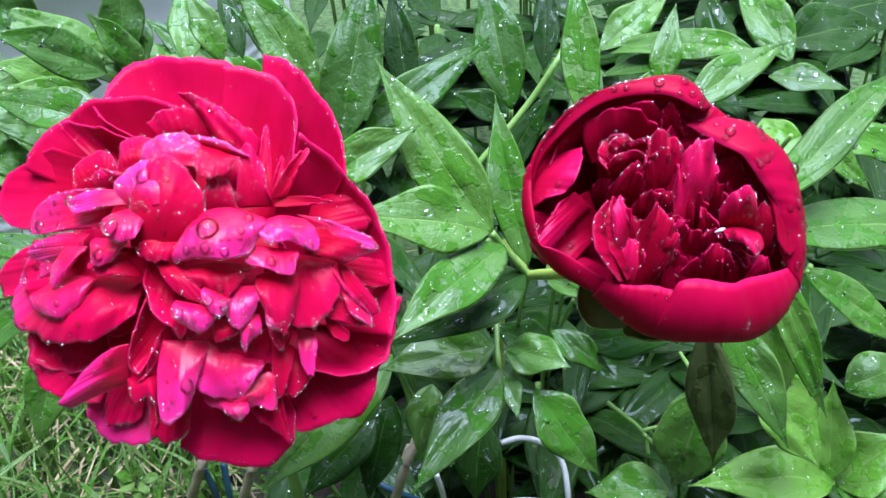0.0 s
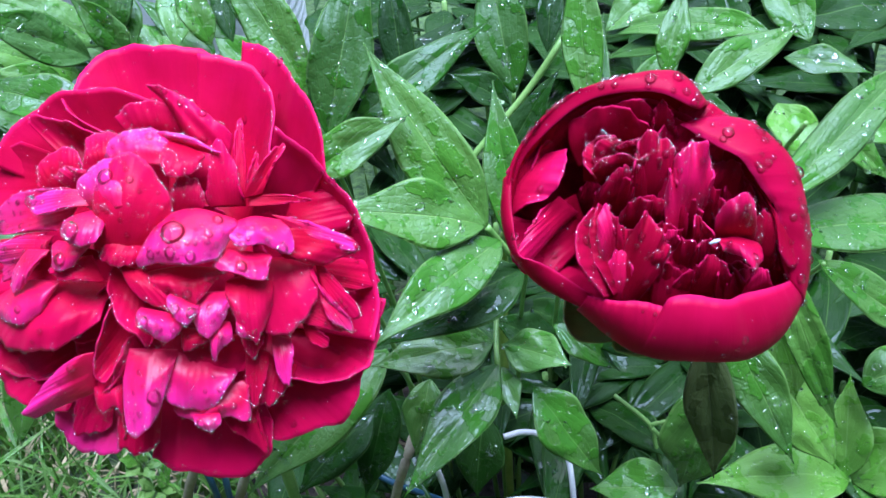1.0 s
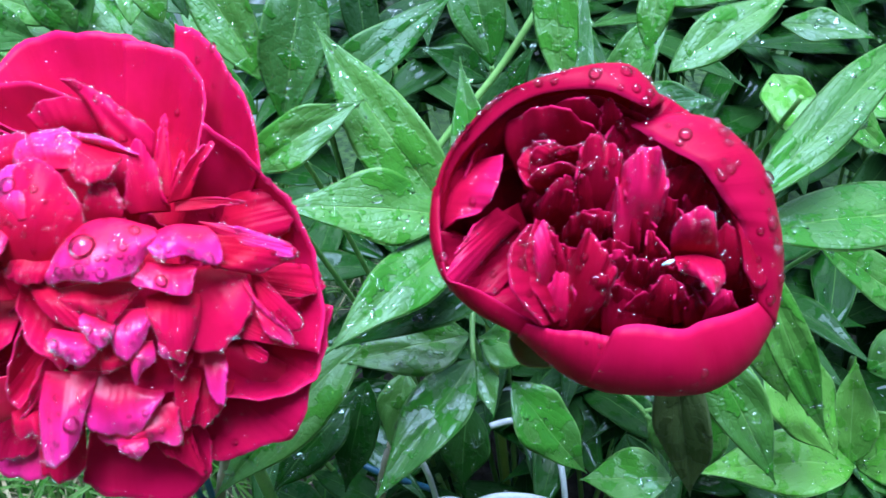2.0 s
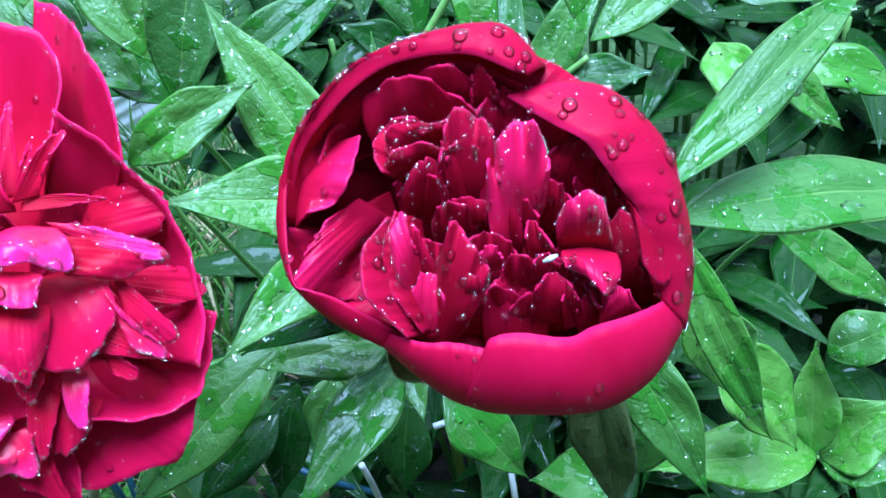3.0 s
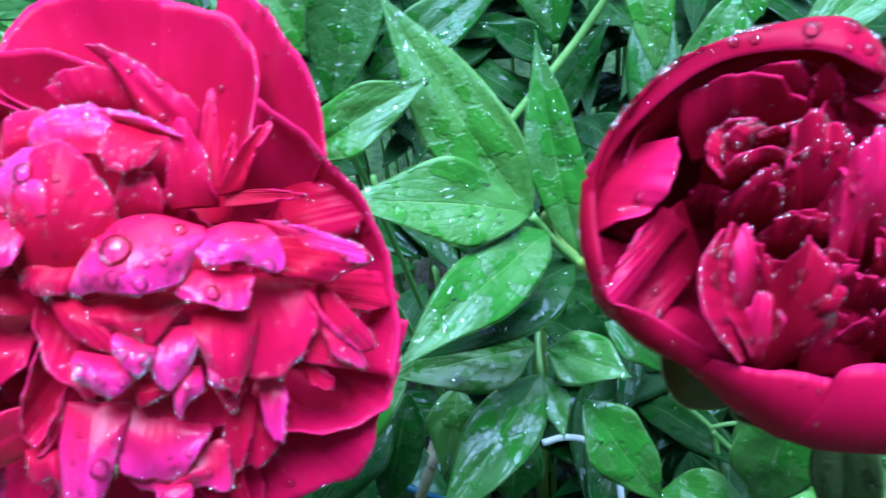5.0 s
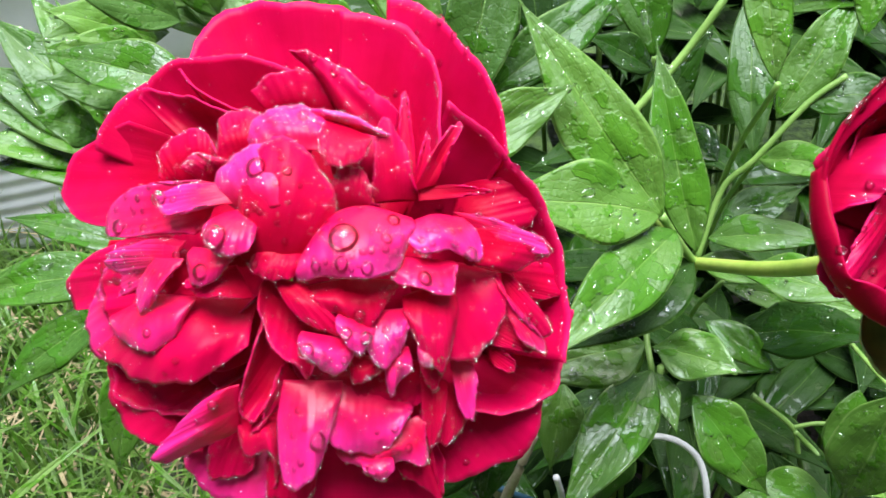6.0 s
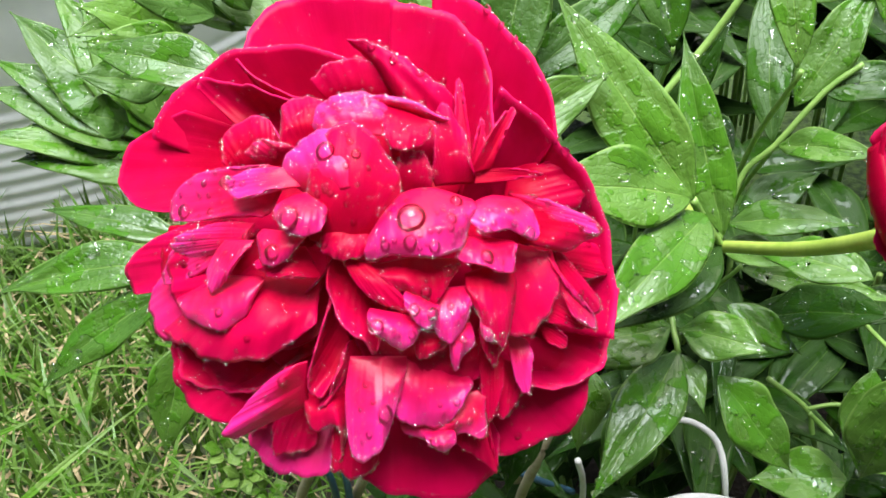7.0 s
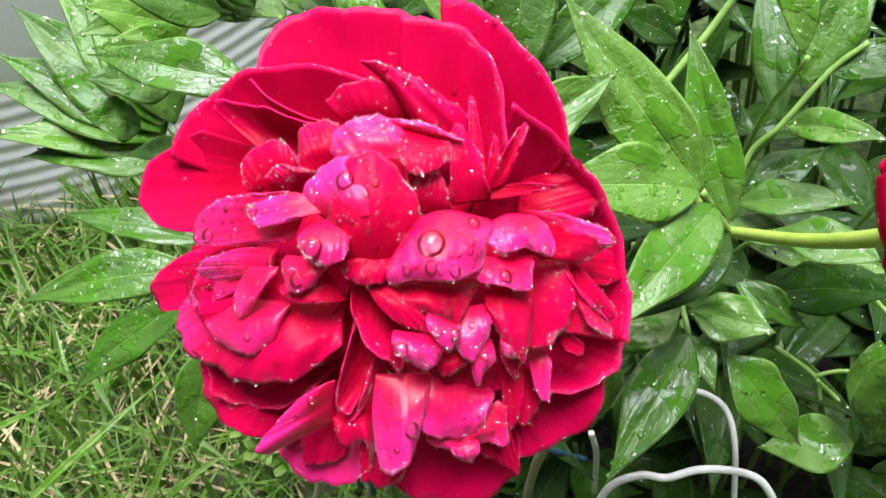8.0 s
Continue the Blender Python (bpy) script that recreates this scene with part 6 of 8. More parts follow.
raindrop(bloom, (-0.0914, 0.2355, 0.5251), 0.0010)
raindrop(bloom, (-0.1304, 0.248, 0.5427), 0.0012)
raindrop(bloom, (-0.1438, 0.2705, 0.5464), 0.0013)
raindrop(bloom, (-0.1426, 0.266, 0.5406), 0.0011)
raindrop(bloom, (-0.1451, 0.2692, 0.5422), 0.0010)
raindrop(bloom, (-0.1395, 0.2662, 0.5435), 0.0009)
raindrop(bloom, (-0.1242, 0.271, 0.5497), 0.0014)
raindrop(bloom, (-0.1136, 0.2543, 0.5581), 0.0022)
raindrop(bloom, (-0.114, 0.2369, 0.5259), 0.0014)
raindrop(bloom, (-0.0997, 0.2552, 0.5591), 0.0012)
raindrop(bloom, (-0.0285, 0.2783, 0.5407), 0.0010)
raindrop(bloom, (-0.0249, 0.2896, 0.5251), 0.0009)
raindrop(bloom, (-0.0291, 0.2691, 0.5236), 0.0009)
raindrop(bloom, (-0.0655, 0.2562, 0.5616), 0.0010)
raindrop(bloom, (-0.0709, 0.2539, 0.5638), 0.0009)
raindrop(bloom, (-0.0726, 0.2542, 0.5646), 0.0007)
raindrop(bloom, (-0.0801, 0.2522, 0.562), 0.0007)
raindrop(bloom, (-0.058, 0.2645, 0.5581), 0.0009)
raindrop(bloom, (-0.0488, 0.265, 0.5552), 0.0009)
raindrop(bloom, (-0.0494, 0.2689, 0.556), 0.0008)
raindrop(bloom, (-0.0526, 0.345, 0.5779), 0.0016)
raindrop(bloom, (-0.0734, 0.3049, 0.58), 0.0015)
raindrop(bloom, (-0.0813, 0.3072, 0.5834), 0.0013)
raindrop(bloom, (-0.0879, 0.3117, 0.5855), 0.0013)
raindrop(bloom, (-0.0683, 0.3341, 0.5588), 0.0011)
raindrop(bloom, (-0.0302, 0.2954, 0.5556), 0.0016)
raindrop(bloom, (-0.0231, 0.2946, 0.5358), 0.0013)
raindrop(bloom, (-0.0358, 0.303, 0.556), 0.0012)
raindrop(bloom, (-0.0484, 0.3378, 0.5761), 0.0012)
raindrop(bloom, (-0.0456, 0.3308, 0.5751), 0.0011)
raindrop(bloom, (-0.0882, 0.2903, 0.5805), 0.0014)
raindrop(bloom, (-0.0973, 0.2898, 0.5801), 0.0010)
raindrop(bloom, (-0.0912, 0.2721, 0.5797), 0.0010)
raindrop(bloom, (-0.1006, 0.2625, 0.5699), 0.0010)
raindrop(bloom, (-0.0981, 0.262, 0.5711), 0.0009)
raindrop(bloom, (-0.0926, 0.2664, 0.5767), 0.0009)
raindrop(bloom, (-0.061, 0.3495, 0.5721), 0.0012)
raindrop(bloom, (-0.054, 0.3383, 0.5681), 0.0010)
raindrop(bloom, (-0.1487, 0.2521, 0.5272), 0.0009)
raindrop(bloom, (-0.1238, 0.278, 0.5453), 0.0013)
raindrop(bloom, (-0.0487, 0.2492, 0.4803), 0.0011)
raindrop(bloom, (-0.116, 0.2867, 0.5668), 0.0015)
raindrop(bloom, (-0.1371, 0.2828, 0.5608), 0.0010)
raindrop(bloom, (-0.1222, 0.2719, 0.5677), 0.0010)
raindrop(bloom, (-0.1394, 0.281, 0.5566), 0.0007)
raindrop(bloom, (-0.0729, 0.2992, 0.5733), 0.0012)
raindrop(bloom, (-0.092, 0.2739, 0.5804), 0.0007)
raindrop(bloom, (-0.0926, 0.2659, 0.5765), 0.0009)
raindrop(bloom, (-0.0973, 0.2619, 0.5715), 0.0009)
raindrop(bloom, (-0.0931, 0.2596, 0.5684), 0.0007)
raindrop(bloom, (-0.0981, 0.2563, 0.5674), 0.0007)
raindrop(bloom, (-0.0913, 0.2583, 0.5642), 0.0008)
raindrop(bloom, (-0.0895, 0.2627, 0.5729), 0.0006)
raindrop(bloom, (-0.0989, 0.2638, 0.5726), 0.0006)
raindrop(bloom, (-0.101, 0.2687, 0.5751), 0.0007)
raindrop(bloom, (-0.0862, 0.2663, 0.5746), 0.0007)
raindrop(bloom, (-0.0817, 0.27, 0.5721), 0.0008)
raindrop(bloom, (-0.1065, 0.2779, 0.5753), 0.0010)
raindrop(bloom, (-0.0992, 0.2921, 0.5797), 0.0009)
raindrop(bloom, (-0.1005, 0.2875, 0.5785), 0.0008)
raindrop(bloom, (-0.0956, 0.2879, 0.58), 0.0008)
raindrop(bloom, (-0.0927, 0.2874, 0.5799), 0.0008)
raindrop(bloom, (-0.087, 0.2864, 0.5793), 0.0008)
raindrop(bloom, (-0.0816, 0.2862, 0.5779), 0.0008)
raindrop(bloom, (-0.1022, 0.2856, 0.5763), 0.0008)
raindrop(bloom, (-0.0921, 0.2845, 0.5782), 0.0006)
raindrop(bloom, (-0.133, 0.2829, 0.5642), 0.0008)
raindrop(bloom, (-0.1425, 0.286, 0.5587), 0.0009)
raindrop(bloom, (-0.1463, 0.285, 0.5538), 0.0008)
raindrop(bloom, (-0.1378, 0.2826, 0.56), 0.0006)
raindrop(bloom, (-0.1399, 0.282, 0.5573), 0.0005)
raindrop(bloom, (-0.136, 0.2795, 0.5578), 0.0008)
raindrop(bloom, (-0.1307, 0.2736, 0.5572), 0.0007)
raindrop(bloom, (-0.1393, 0.2768, 0.5533), 0.0006)
raindrop(bloom, (-0.1316, 0.2803, 0.5626), 0.0008)
raindrop(bloom, (-0.14, 0.2697, 0.5508), 0.0010)
raindrop(bloom, (-0.137, 0.2668, 0.5472), 0.0010)
raindrop(bloom, (-0.1446, 0.2689, 0.5418), 0.0010)
raindrop(bloom, (-0.15, 0.2735, 0.5415), 0.0006)
raindrop(bloom, (-0.1322, 0.2834, 0.5461), 0.0007)
raindrop(bloom, (-0.1226, 0.2636, 0.5555), 0.0012)
raindrop(bloom, (-0.1168, 0.2682, 0.5605), 0.0009)
raindrop(bloom, (-0.1278, 0.2901, 0.5605), 0.0009)
raindrop(bloom, (-0.1165, 0.2784, 0.5685), 0.0007)
raindrop(bloom, (-0.1279, 0.2592, 0.5542), 0.0007)
raindrop(bloom, (-0.0676, 0.2618, 0.5638), 0.0008)
raindrop(bloom, (-0.069, 0.2592, 0.5645), 0.0006)
raindrop(bloom, (-0.062, 0.2614, 0.5613), 0.0007)
raindrop(bloom, (-0.069, 0.2542, 0.5631), 0.0010)
raindrop(bloom, (-0.0629, 0.2575, 0.5593), 0.0010)
raindrop(bloom, (-0.0647, 0.2557, 0.5598), 0.0006)
raindrop(bloom, (-0.0705, 0.2516, 0.562), 0.0006)
raindrop(bloom, (-0.0835, 0.2534, 0.5621), 0.0009)
raindrop(bloom, (-0.0738, 0.2525, 0.5637), 0.0007)
raindrop(bloom, (-0.0737, 0.2498, 0.5608), 0.0007)
raindrop(bloom, (-0.0724, 0.2502, 0.5616), 0.0005)
raindrop(bloom, (-0.0649, 0.2546, 0.5581), 0.0006)
raindrop(bloom, (-0.0521, 0.2566, 0.5485), 0.0007)
raindrop(bloom, (-0.0525, 0.2548, 0.5477), 0.0007)
raindrop(bloom, (-0.0572, 0.2638, 0.5581), 0.0009)
raindrop(bloom, (-0.0556, 0.2664, 0.559), 0.0007)
raindrop(bloom, (-0.0598, 0.2654, 0.5595), 0.0006)
raindrop(bloom, (-0.0538, 0.2629, 0.5574), 0.0008)
raindrop(bloom, (-0.0514, 0.2999, 0.523), 0.0007)
raindrop(bloom, (-0.0474, 0.2714, 0.5545), 0.0008)
raindrop(bloom, (-0.0424, 0.2803, 0.5519), 0.0009)
raindrop(bloom, (-0.0551, 0.3042, 0.5351), 0.0012)
raindrop(bloom, (-0.0485, 0.2985, 0.5397), 0.0009)
raindrop(bloom, (-0.0384, 0.2797, 0.5497), 0.0008)
raindrop(bloom, (-0.0304, 0.2791, 0.543), 0.0007)
raindrop(bloom, (-0.027, 0.2782, 0.537), 0.0009)
raindrop(bloom, (-0.0333, 0.2746, 0.542), 0.0006)
raindrop(bloom, (-0.0334, 0.273, 0.538), 0.0006)
raindrop(bloom, (-0.0729, 0.2693, 0.5649), 0.0009)
raindrop(bloom, (-0.0772, 0.2638, 0.5657), 0.0007)
raindrop(bloom, (-0.0803, 0.2635, 0.5651), 0.0007)
raindrop(bloom, (-0.0816, 0.2601, 0.5651), 0.0007)
raindrop(bloom, (-0.0789, 0.2479, 0.5495), 0.0007)
raindrop(bloom, (-0.0729, 0.2494, 0.5497), 0.0005)
raindrop(bloom, (-0.0668, 0.2469, 0.5427), 0.0010)
raindrop(bloom, (-0.0636, 0.2448, 0.5409), 0.0007)
raindrop(bloom, (-0.0655, 0.243, 0.5398), 0.0007)
raindrop(bloom, (-0.0642, 0.2405, 0.5303), 0.0009)
raindrop(bloom, (-0.0817, 0.2377, 0.5435), 0.0007)
raindrop(bloom, (-0.0805, 0.2373, 0.5417), 0.0007)
raindrop(bloom, (-0.0771, 0.2388, 0.5401), 0.0012)
raindrop(bloom, (-0.0744, 0.2423, 0.5341), 0.0006)
raindrop(bloom, (-0.0532, 0.2446, 0.533), 0.0010)
raindrop(bloom, (-0.0298, 0.265, 0.526), 0.0010)
raindrop(bloom, (-0.027, 0.2687, 0.5203), 0.0008)
raindrop(bloom, (-0.0338, 0.2623, 0.5188), 0.0007)
raindrop(bloom, (-0.0304, 0.2608, 0.5209), 0.0007)
raindrop(bloom, (-0.0496, 0.2549, 0.536), 0.0007)
raindrop(bloom, (-0.0893, 0.2313, 0.5237), 0.0008)
raindrop(bloom, (-0.093, 0.23, 0.5206), 0.0008)
raindrop(bloom, (-0.0926, 0.2246, 0.5141), 0.0006)
raindrop(bloom, (-0.0832, 0.2338, 0.5243), 0.0006)
raindrop(bloom, (-0.0825, 0.2346, 0.5192), 0.0007)
raindrop(bloom, (-0.0814, 0.2309, 0.5144), 0.0007)
raindrop(bloom, (-0.0815, 0.2444, 0.4892), 0.0010)
raindrop(bloom, (-0.07, 0.2304, 0.507), 0.0007)
raindrop(bloom, (-0.0715, 0.2344, 0.5157), 0.0007)
raindrop(bloom, (-0.0706, 0.2334, 0.5131), 0.0006)
raindrop(bloom, (-0.1189, 0.2349, 0.5218), 0.0007)
raindrop(bloom, (-0.1224, 0.242, 0.5372), 0.0009)
raindrop(bloom, (-0.1389, 0.2529, 0.51), 0.0010)
raindrop(bloom, (-0.1266, 0.2414, 0.5331), 0.0007)
raindrop(bloom, (-0.1301, 0.2526, 0.5107), 0.0006)
raindrop(bloom, (-0.1199, 0.2329, 0.5165), 0.0006)
raindrop(bloom, (-0.1189, 0.2554, 0.5133), 0.0007)
tube("stalk", [(-0.0954, 0.3317, 0.4655), (-0.0933, 0.339, 0.4167), (-0.0881, 0.3384, 0.3514), (-0.0868, 0.349, 0.2391)], 0.0034, STEM, bloom, "thick green flower stalk")

# the half-open flower
bud = thing("peony_flower", "half-open deep crimson peony flower, cup-shaped, beaded with rain", "flower", "peony flowers", (0.0708, 0.2537, 0.5591))
spread(bud, [(0.0682, 0.2525, 0.5433), (0.0787, 0.2525, 0.5425)], [(0.0487, 0.2114, 0.5753), (0.0552, 0.2077, 0.5766), (0.062, 0.2059, 0.5777), (0.0672, 0.2045, 0.5769)], mid=[(0.0465, 0.2162, 0.5657), (0.0535, 0.2115, 0.5611), (0.0606, 0.2075, 0.5578), (0.0683, 0.2051, 0.5568)], dome=0.002, wet=10, beads=6, ruffle=0.01, teeth=0.004, ax=BUD_AXIS, corner=0.0, seed=4799, material=BUD_PETAL)
spread(bud, [(0.0682, 0.2512, 0.5448), (0.084, 0.2529, 0.5454)], [(0.0671, 0.2048, 0.5773), (0.0687, 0.2048, 0.5801), (0.0748, 0.2045, 0.5807), (0.0823, 0.2042, 0.5792), (0.0877, 0.208, 0.5773), (0.0974, 0.2126, 0.5757), (0.1039, 0.2167, 0.5745)], mid=[(0.0616, 0.2063, 0.5584), (0.0678, 0.2048, 0.5571), (0.0766, 0.2045, 0.5564), (0.0844, 0.2046, 0.5558), (0.0926, 0.2067, 0.5549), (0.1013, 0.2117, 0.5569), (0.1086, 0.2198, 0.5622)], dome=0.003, wet=14, beads=10, ruffle=0.008, teeth=0.004, ax=BUD_AXIS, corner=0.0, seed=6707, material=BUD_PETAL)
spread(bud, [(0.0685, 0.2547, 0.5486), (0.0708, 0.2511, 0.5446)], [(0.0296, 0.2376, 0.5975), (0.0295, 0.2276, 0.5914), (0.0308, 0.2182, 0.5846), (0.0345, 0.2165, 0.5835), (0.0402, 0.2157, 0.5807), (0.052, 0.2119, 0.5731)], mid=[(0.0275, 0.2395, 0.5935), (0.0265, 0.2322, 0.5873), (0.0279, 0.2255, 0.5821), (0.0306, 0.2213, 0.5785), (0.037, 0.2168, 0.5736), (0.0485, 0.2123, 0.569)], dome=0.001, wet=10, beads=20, ruffle=0.01, teeth=0.004, ax=BUD_AXIS, corner=0.0, seed=3282, material=BUD_PETAL)
spread(bud, [(0.065, 0.2592, 0.5537), (0.0754, 0.259, 0.5529)], [(0.029, 0.2349, 0.5889), (0.0329, 0.2403, 0.599), (0.0391, 0.243, 0.606), (0.0479, 0.2455, 0.6126), (0.0562, 0.2454, 0.6159), (0.066, 0.2441, 0.6172), (0.0717, 0.2419, 0.6165), (0.0763, 0.2407, 0.6144), (0.0793, 0.2412, 0.6128)], mid=[(0.0274, 0.2308, 0.5899), (0.0303, 0.2388, 0.6004), (0.0363, 0.2435, 0.608), (0.0442, 0.2474, 0.614), (0.0528, 0.2489, 0.6172), (0.0614, 0.2508, 0.6183), (0.0694, 0.2524, 0.6184), (0.0765, 0.253, 0.6163), (0.0832, 0.2492, 0.6091)], dome=0.001, wet=90, beads=230, ruffle=0.008, teeth=0.006, ax=BUD_AXIS, corner=0.0, seed=7828, material=BUD_PETAL)
spread(bud, [(0.0713, 0.2548, 0.5574), (0.079, 0.2564, 0.5586)], [(0.075, 0.248, 0.6088), (0.0788, 0.2456, 0.6058), (0.0858, 0.2438, 0.6028), (0.0911, 0.2451, 0.6033)], mid=[(0.0812, 0.2543, 0.6091), (0.0858, 0.2529, 0.607), (0.0899, 0.2512, 0.6043), (0.0929, 0.2496, 0.602)], dome=0.001, wet=14, beads=20, ax=BUD_AXIS, corner=0.0, seed=3306, material=BUD_PETAL)
spread(bud, [(0.0753, 0.2582, 0.5519), (0.0787, 0.2529, 0.5459)], [(0.075, 0.242, 0.6082), (0.0813, 0.2362, 0.6062), (0.0878, 0.2319, 0.6041), (0.0909, 0.2296, 0.6009), (0.0953, 0.2259, 0.5949), (0.098, 0.2241, 0.5906), (0.0996, 0.2187, 0.5813), (0.1023, 0.2163, 0.5745)], mid=[(0.0877, 0.2509, 0.6044), (0.0954, 0.2492, 0.6029), (0.1017, 0.2449, 0.5986), (0.1067, 0.241, 0.5922), (0.1093, 0.2359, 0.5839), (0.1108, 0.2314, 0.5764), (0.1109, 0.226, 0.568), (0.1091, 0.2207, 0.5602)], dome=0.003, wet=80, beads=130, ruffle=0.008, teeth=0.006, ax=BUD_AXIS, corner=0.0, seed=3963, material=BUD_PETAL)
spread(bud, [(0.092, 0.2314, 0.5997), (0.1084, 0.2398, 0.593)], [(0.0986, 0.2233, 0.5906), (0.0987, 0.2179, 0.5836), (0.1036, 0.2173, 0.5781), (0.1085, 0.228, 0.5827)], dome=0.003, wet=20, beads=10, teeth=0.006, ax=BUD_AXIS, corner=0.0, seed=7190, material=BUD_PETAL)
spread(bud, [(0.0619, 0.252, 0.5725), (0.0833, 0.2518, 0.5708)], [(0.0578, 0.2343, 0.5534), (0.0696, 0.2324, 0.5509), (0.084, 0.234, 0.5513)], dome=0.001, wet=0, beads=0, ax=BUD_AXIS, seed=6728, material=BUD_PETAL)
spread(bud, [(0.0688, 0.2548, 0.5576), (0.0715, 0.2573, 0.5602)], [(0.0286, 0.2422, 0.5938), (0.036, 0.2467, 0.6018), (0.0451, 0.2494, 0.6079), (0.0558, 0.2501, 0.6114)], mid=[(0.0328, 0.2423, 0.5805), (0.0405, 0.2506, 0.5904), (0.0488, 0.2544, 0.5952), (0.0589, 0.2552, 0.5965)], dome=0, wet=20, ax=BUD_AXIS, corner=0.0, seed=8060, material=BUD_PETAL)
spread(bud, [(0.0688, 0.2548, 0.5576), (0.0763, 0.2547, 0.557)], [(0.0538, 0.2494, 0.612), (0.065, 0.2489, 0.6128), (0.0739, 0.2472, 0.61), (0.0819, 0.2453, 0.6051)], mid=[(0.0565, 0.2538, 0.595), (0.0667, 0.2556, 0.5969), (0.0744, 0.2555, 0.5963), (0.0807, 0.2525, 0.5925)], dome=0, wet=20, ax=BUD_AXIS, corner=0.0, seed=605, material=BUD_PETAL)
spread(bud, [(0.0737, 0.2539, 0.5563), (0.0759, 0.2504, 0.5523)], [(0.0816, 0.2426, 0.6022), (0.0934, 0.237, 0.5939), (0.1001, 0.2299, 0.5845), (0.1019, 0.221, 0.5742)], mid=[(0.0826, 0.2488, 0.5882), (0.0911, 0.2447, 0.5823), (0.0961, 0.2382, 0.5742), (0.0965, 0.2299, 0.5651)], dome=0, wet=20, ax=BUD_AXIS, corner=0.0, seed=3590, material=BUD_PETAL)
spread(bud, [(0.0758, 0.2487, 0.5505), (0.0657, 0.2488, 0.5512)], [(0.1043, 0.2262, 0.5619), (0.0885, 0.2199, 0.5606), (0.0731, 0.2177, 0.5613), (0.0569, 0.2181, 0.5623)], mid=[(0.094, 0.2275, 0.563), (0.0824, 0.2233, 0.5604), (0.0735, 0.2225, 0.5605), (0.0604, 0.2235, 0.5623)], dome=0, wet=10, ax=BUD_AXIS, corner=0.0, seed=6902, material=BUD_PETAL)
spread(bud, [(0.0657, 0.2488, 0.5512), (0.0675, 0.2548, 0.5577)], [(0.0538, 0.2197, 0.564), (0.0414, 0.2225, 0.5701), (0.0311, 0.2253, 0.5744), (0.0279, 0.2343, 0.5853)], mid=[(0.0561, 0.2252, 0.5641), (0.0476, 0.2294, 0.5684), (0.041, 0.2323, 0.5708), (0.0394, 0.2385, 0.5773)], dome=0, wet=10, ax=BUD_AXIS, corner=0.0, seed=7267, material=BUD_PETAL)
spread(bud, [(0.0486, 0.2431, 0.5947), (0.0717, 0.2454, 0.5974)], [(0.045, 0.2452, 0.6111), (0.0543, 0.2444, 0.6121), (0.0621, 0.242, 0.6107), (0.0688, 0.2388, 0.6081)], dome=0.003, wet=14, beads=4, ruffle=0.1, cup=-0.0039, ax=BUD_AXIS, seed=7010, material=BUD_PETAL)
spread(bud, [(0.0507, 0.2469, 0.596), (0.0714, 0.2485, 0.5978)], [(0.049, 0.2448, 0.6082), (0.0562, 0.2471, 0.6116), (0.0654, 0.2463, 0.6114), (0.072, 0.2439, 0.609)], dome=0.003, wet=14, beads=4, ruffle=0.1, cup=-0.0035, ax=BUD_AXIS, seed=519, material=BUD_PETAL)
spread(bud, [(0.0667, 0.2461, 0.5985), (0.0756, 0.2469, 0.5987)], [(0.068, 0.242, 0.6086), (0.0691, 0.2458, 0.6127), (0.0718, 0.2438, 0.6105), (0.0743, 0.2404, 0.6065)], dome=0.003, wet=14, beads=4, ruffle=0.1, cup=-0.0028, ax=BUD_AXIS, seed=3972, material=BUD_PETAL)
spread(bud, [(0.0731, 0.2435, 0.5923), (0.0844, 0.2411, 0.5883)], [(0.0736, 0.2432, 0.6052), (0.0794, 0.2432, 0.6046), (0.0861, 0.2407, 0.6009), (0.0881, 0.2369, 0.5964)], dome=0.004, wet=14, ruffle=0.1, cup=-0.0043, ax=BUD_AXIS, seed=6835, material=BUD_PETAL)
spread(bud, [(0.0801, 0.2376, 0.5852), (0.0903, 0.2363, 0.5821)], [(0.0836, 0.2374, 0.5991), (0.0895, 0.2377, 0.5984), (0.0927, 0.2348, 0.5946)], dome=0.004, wet=14, ruffle=0.1, cup=0.0024, ax=BUD_AXIS, seed=841, material=BUD_PETAL)
spread(bud, [(0.0893, 0.2357, 0.5787), (0.0986, 0.2362, 0.5773)], [(0.0869, 0.2348, 0.5928), (0.09, 0.2366, 0.5941), (0.0934, 0.2356, 0.5924), (0.0966, 0.2315, 0.5871)], dome=0.004, wet=10, ruffle=0.1, cup=0.0037, ax=BUD_AXIS, seed=9335, material=BUD_PETAL)
spread(bud, [(0.0433, 0.2512, 0.5884), (0.0558, 0.2538, 0.5921)], [(0.0339, 0.2392, 0.5944), (0.0394, 0.2445, 0.6019), (0.0495, 0.2476, 0.6074), (0.0577, 0.2464, 0.6075)], dome=-0.004, wet=20, beads=4, ruffle=0.1, cup=0.0049, ax=BUD_AXIS, seed=664, material=BUD_PETAL)
spread(bud, [(0.0706, 0.244, 0.593), (0.0782, 0.2431, 0.5914)], [(0.0686, 0.2418, 0.6054), (0.0735, 0.2448, 0.6084), (0.0779, 0.2433, 0.6064), (0.0804, 0.2387, 0.601)], dome=0.003, wet=14, beads=7, ruffle=0.1, cup=0.0032, ax=BUD_AXIS, seed=7047, material=BUD_PETAL)
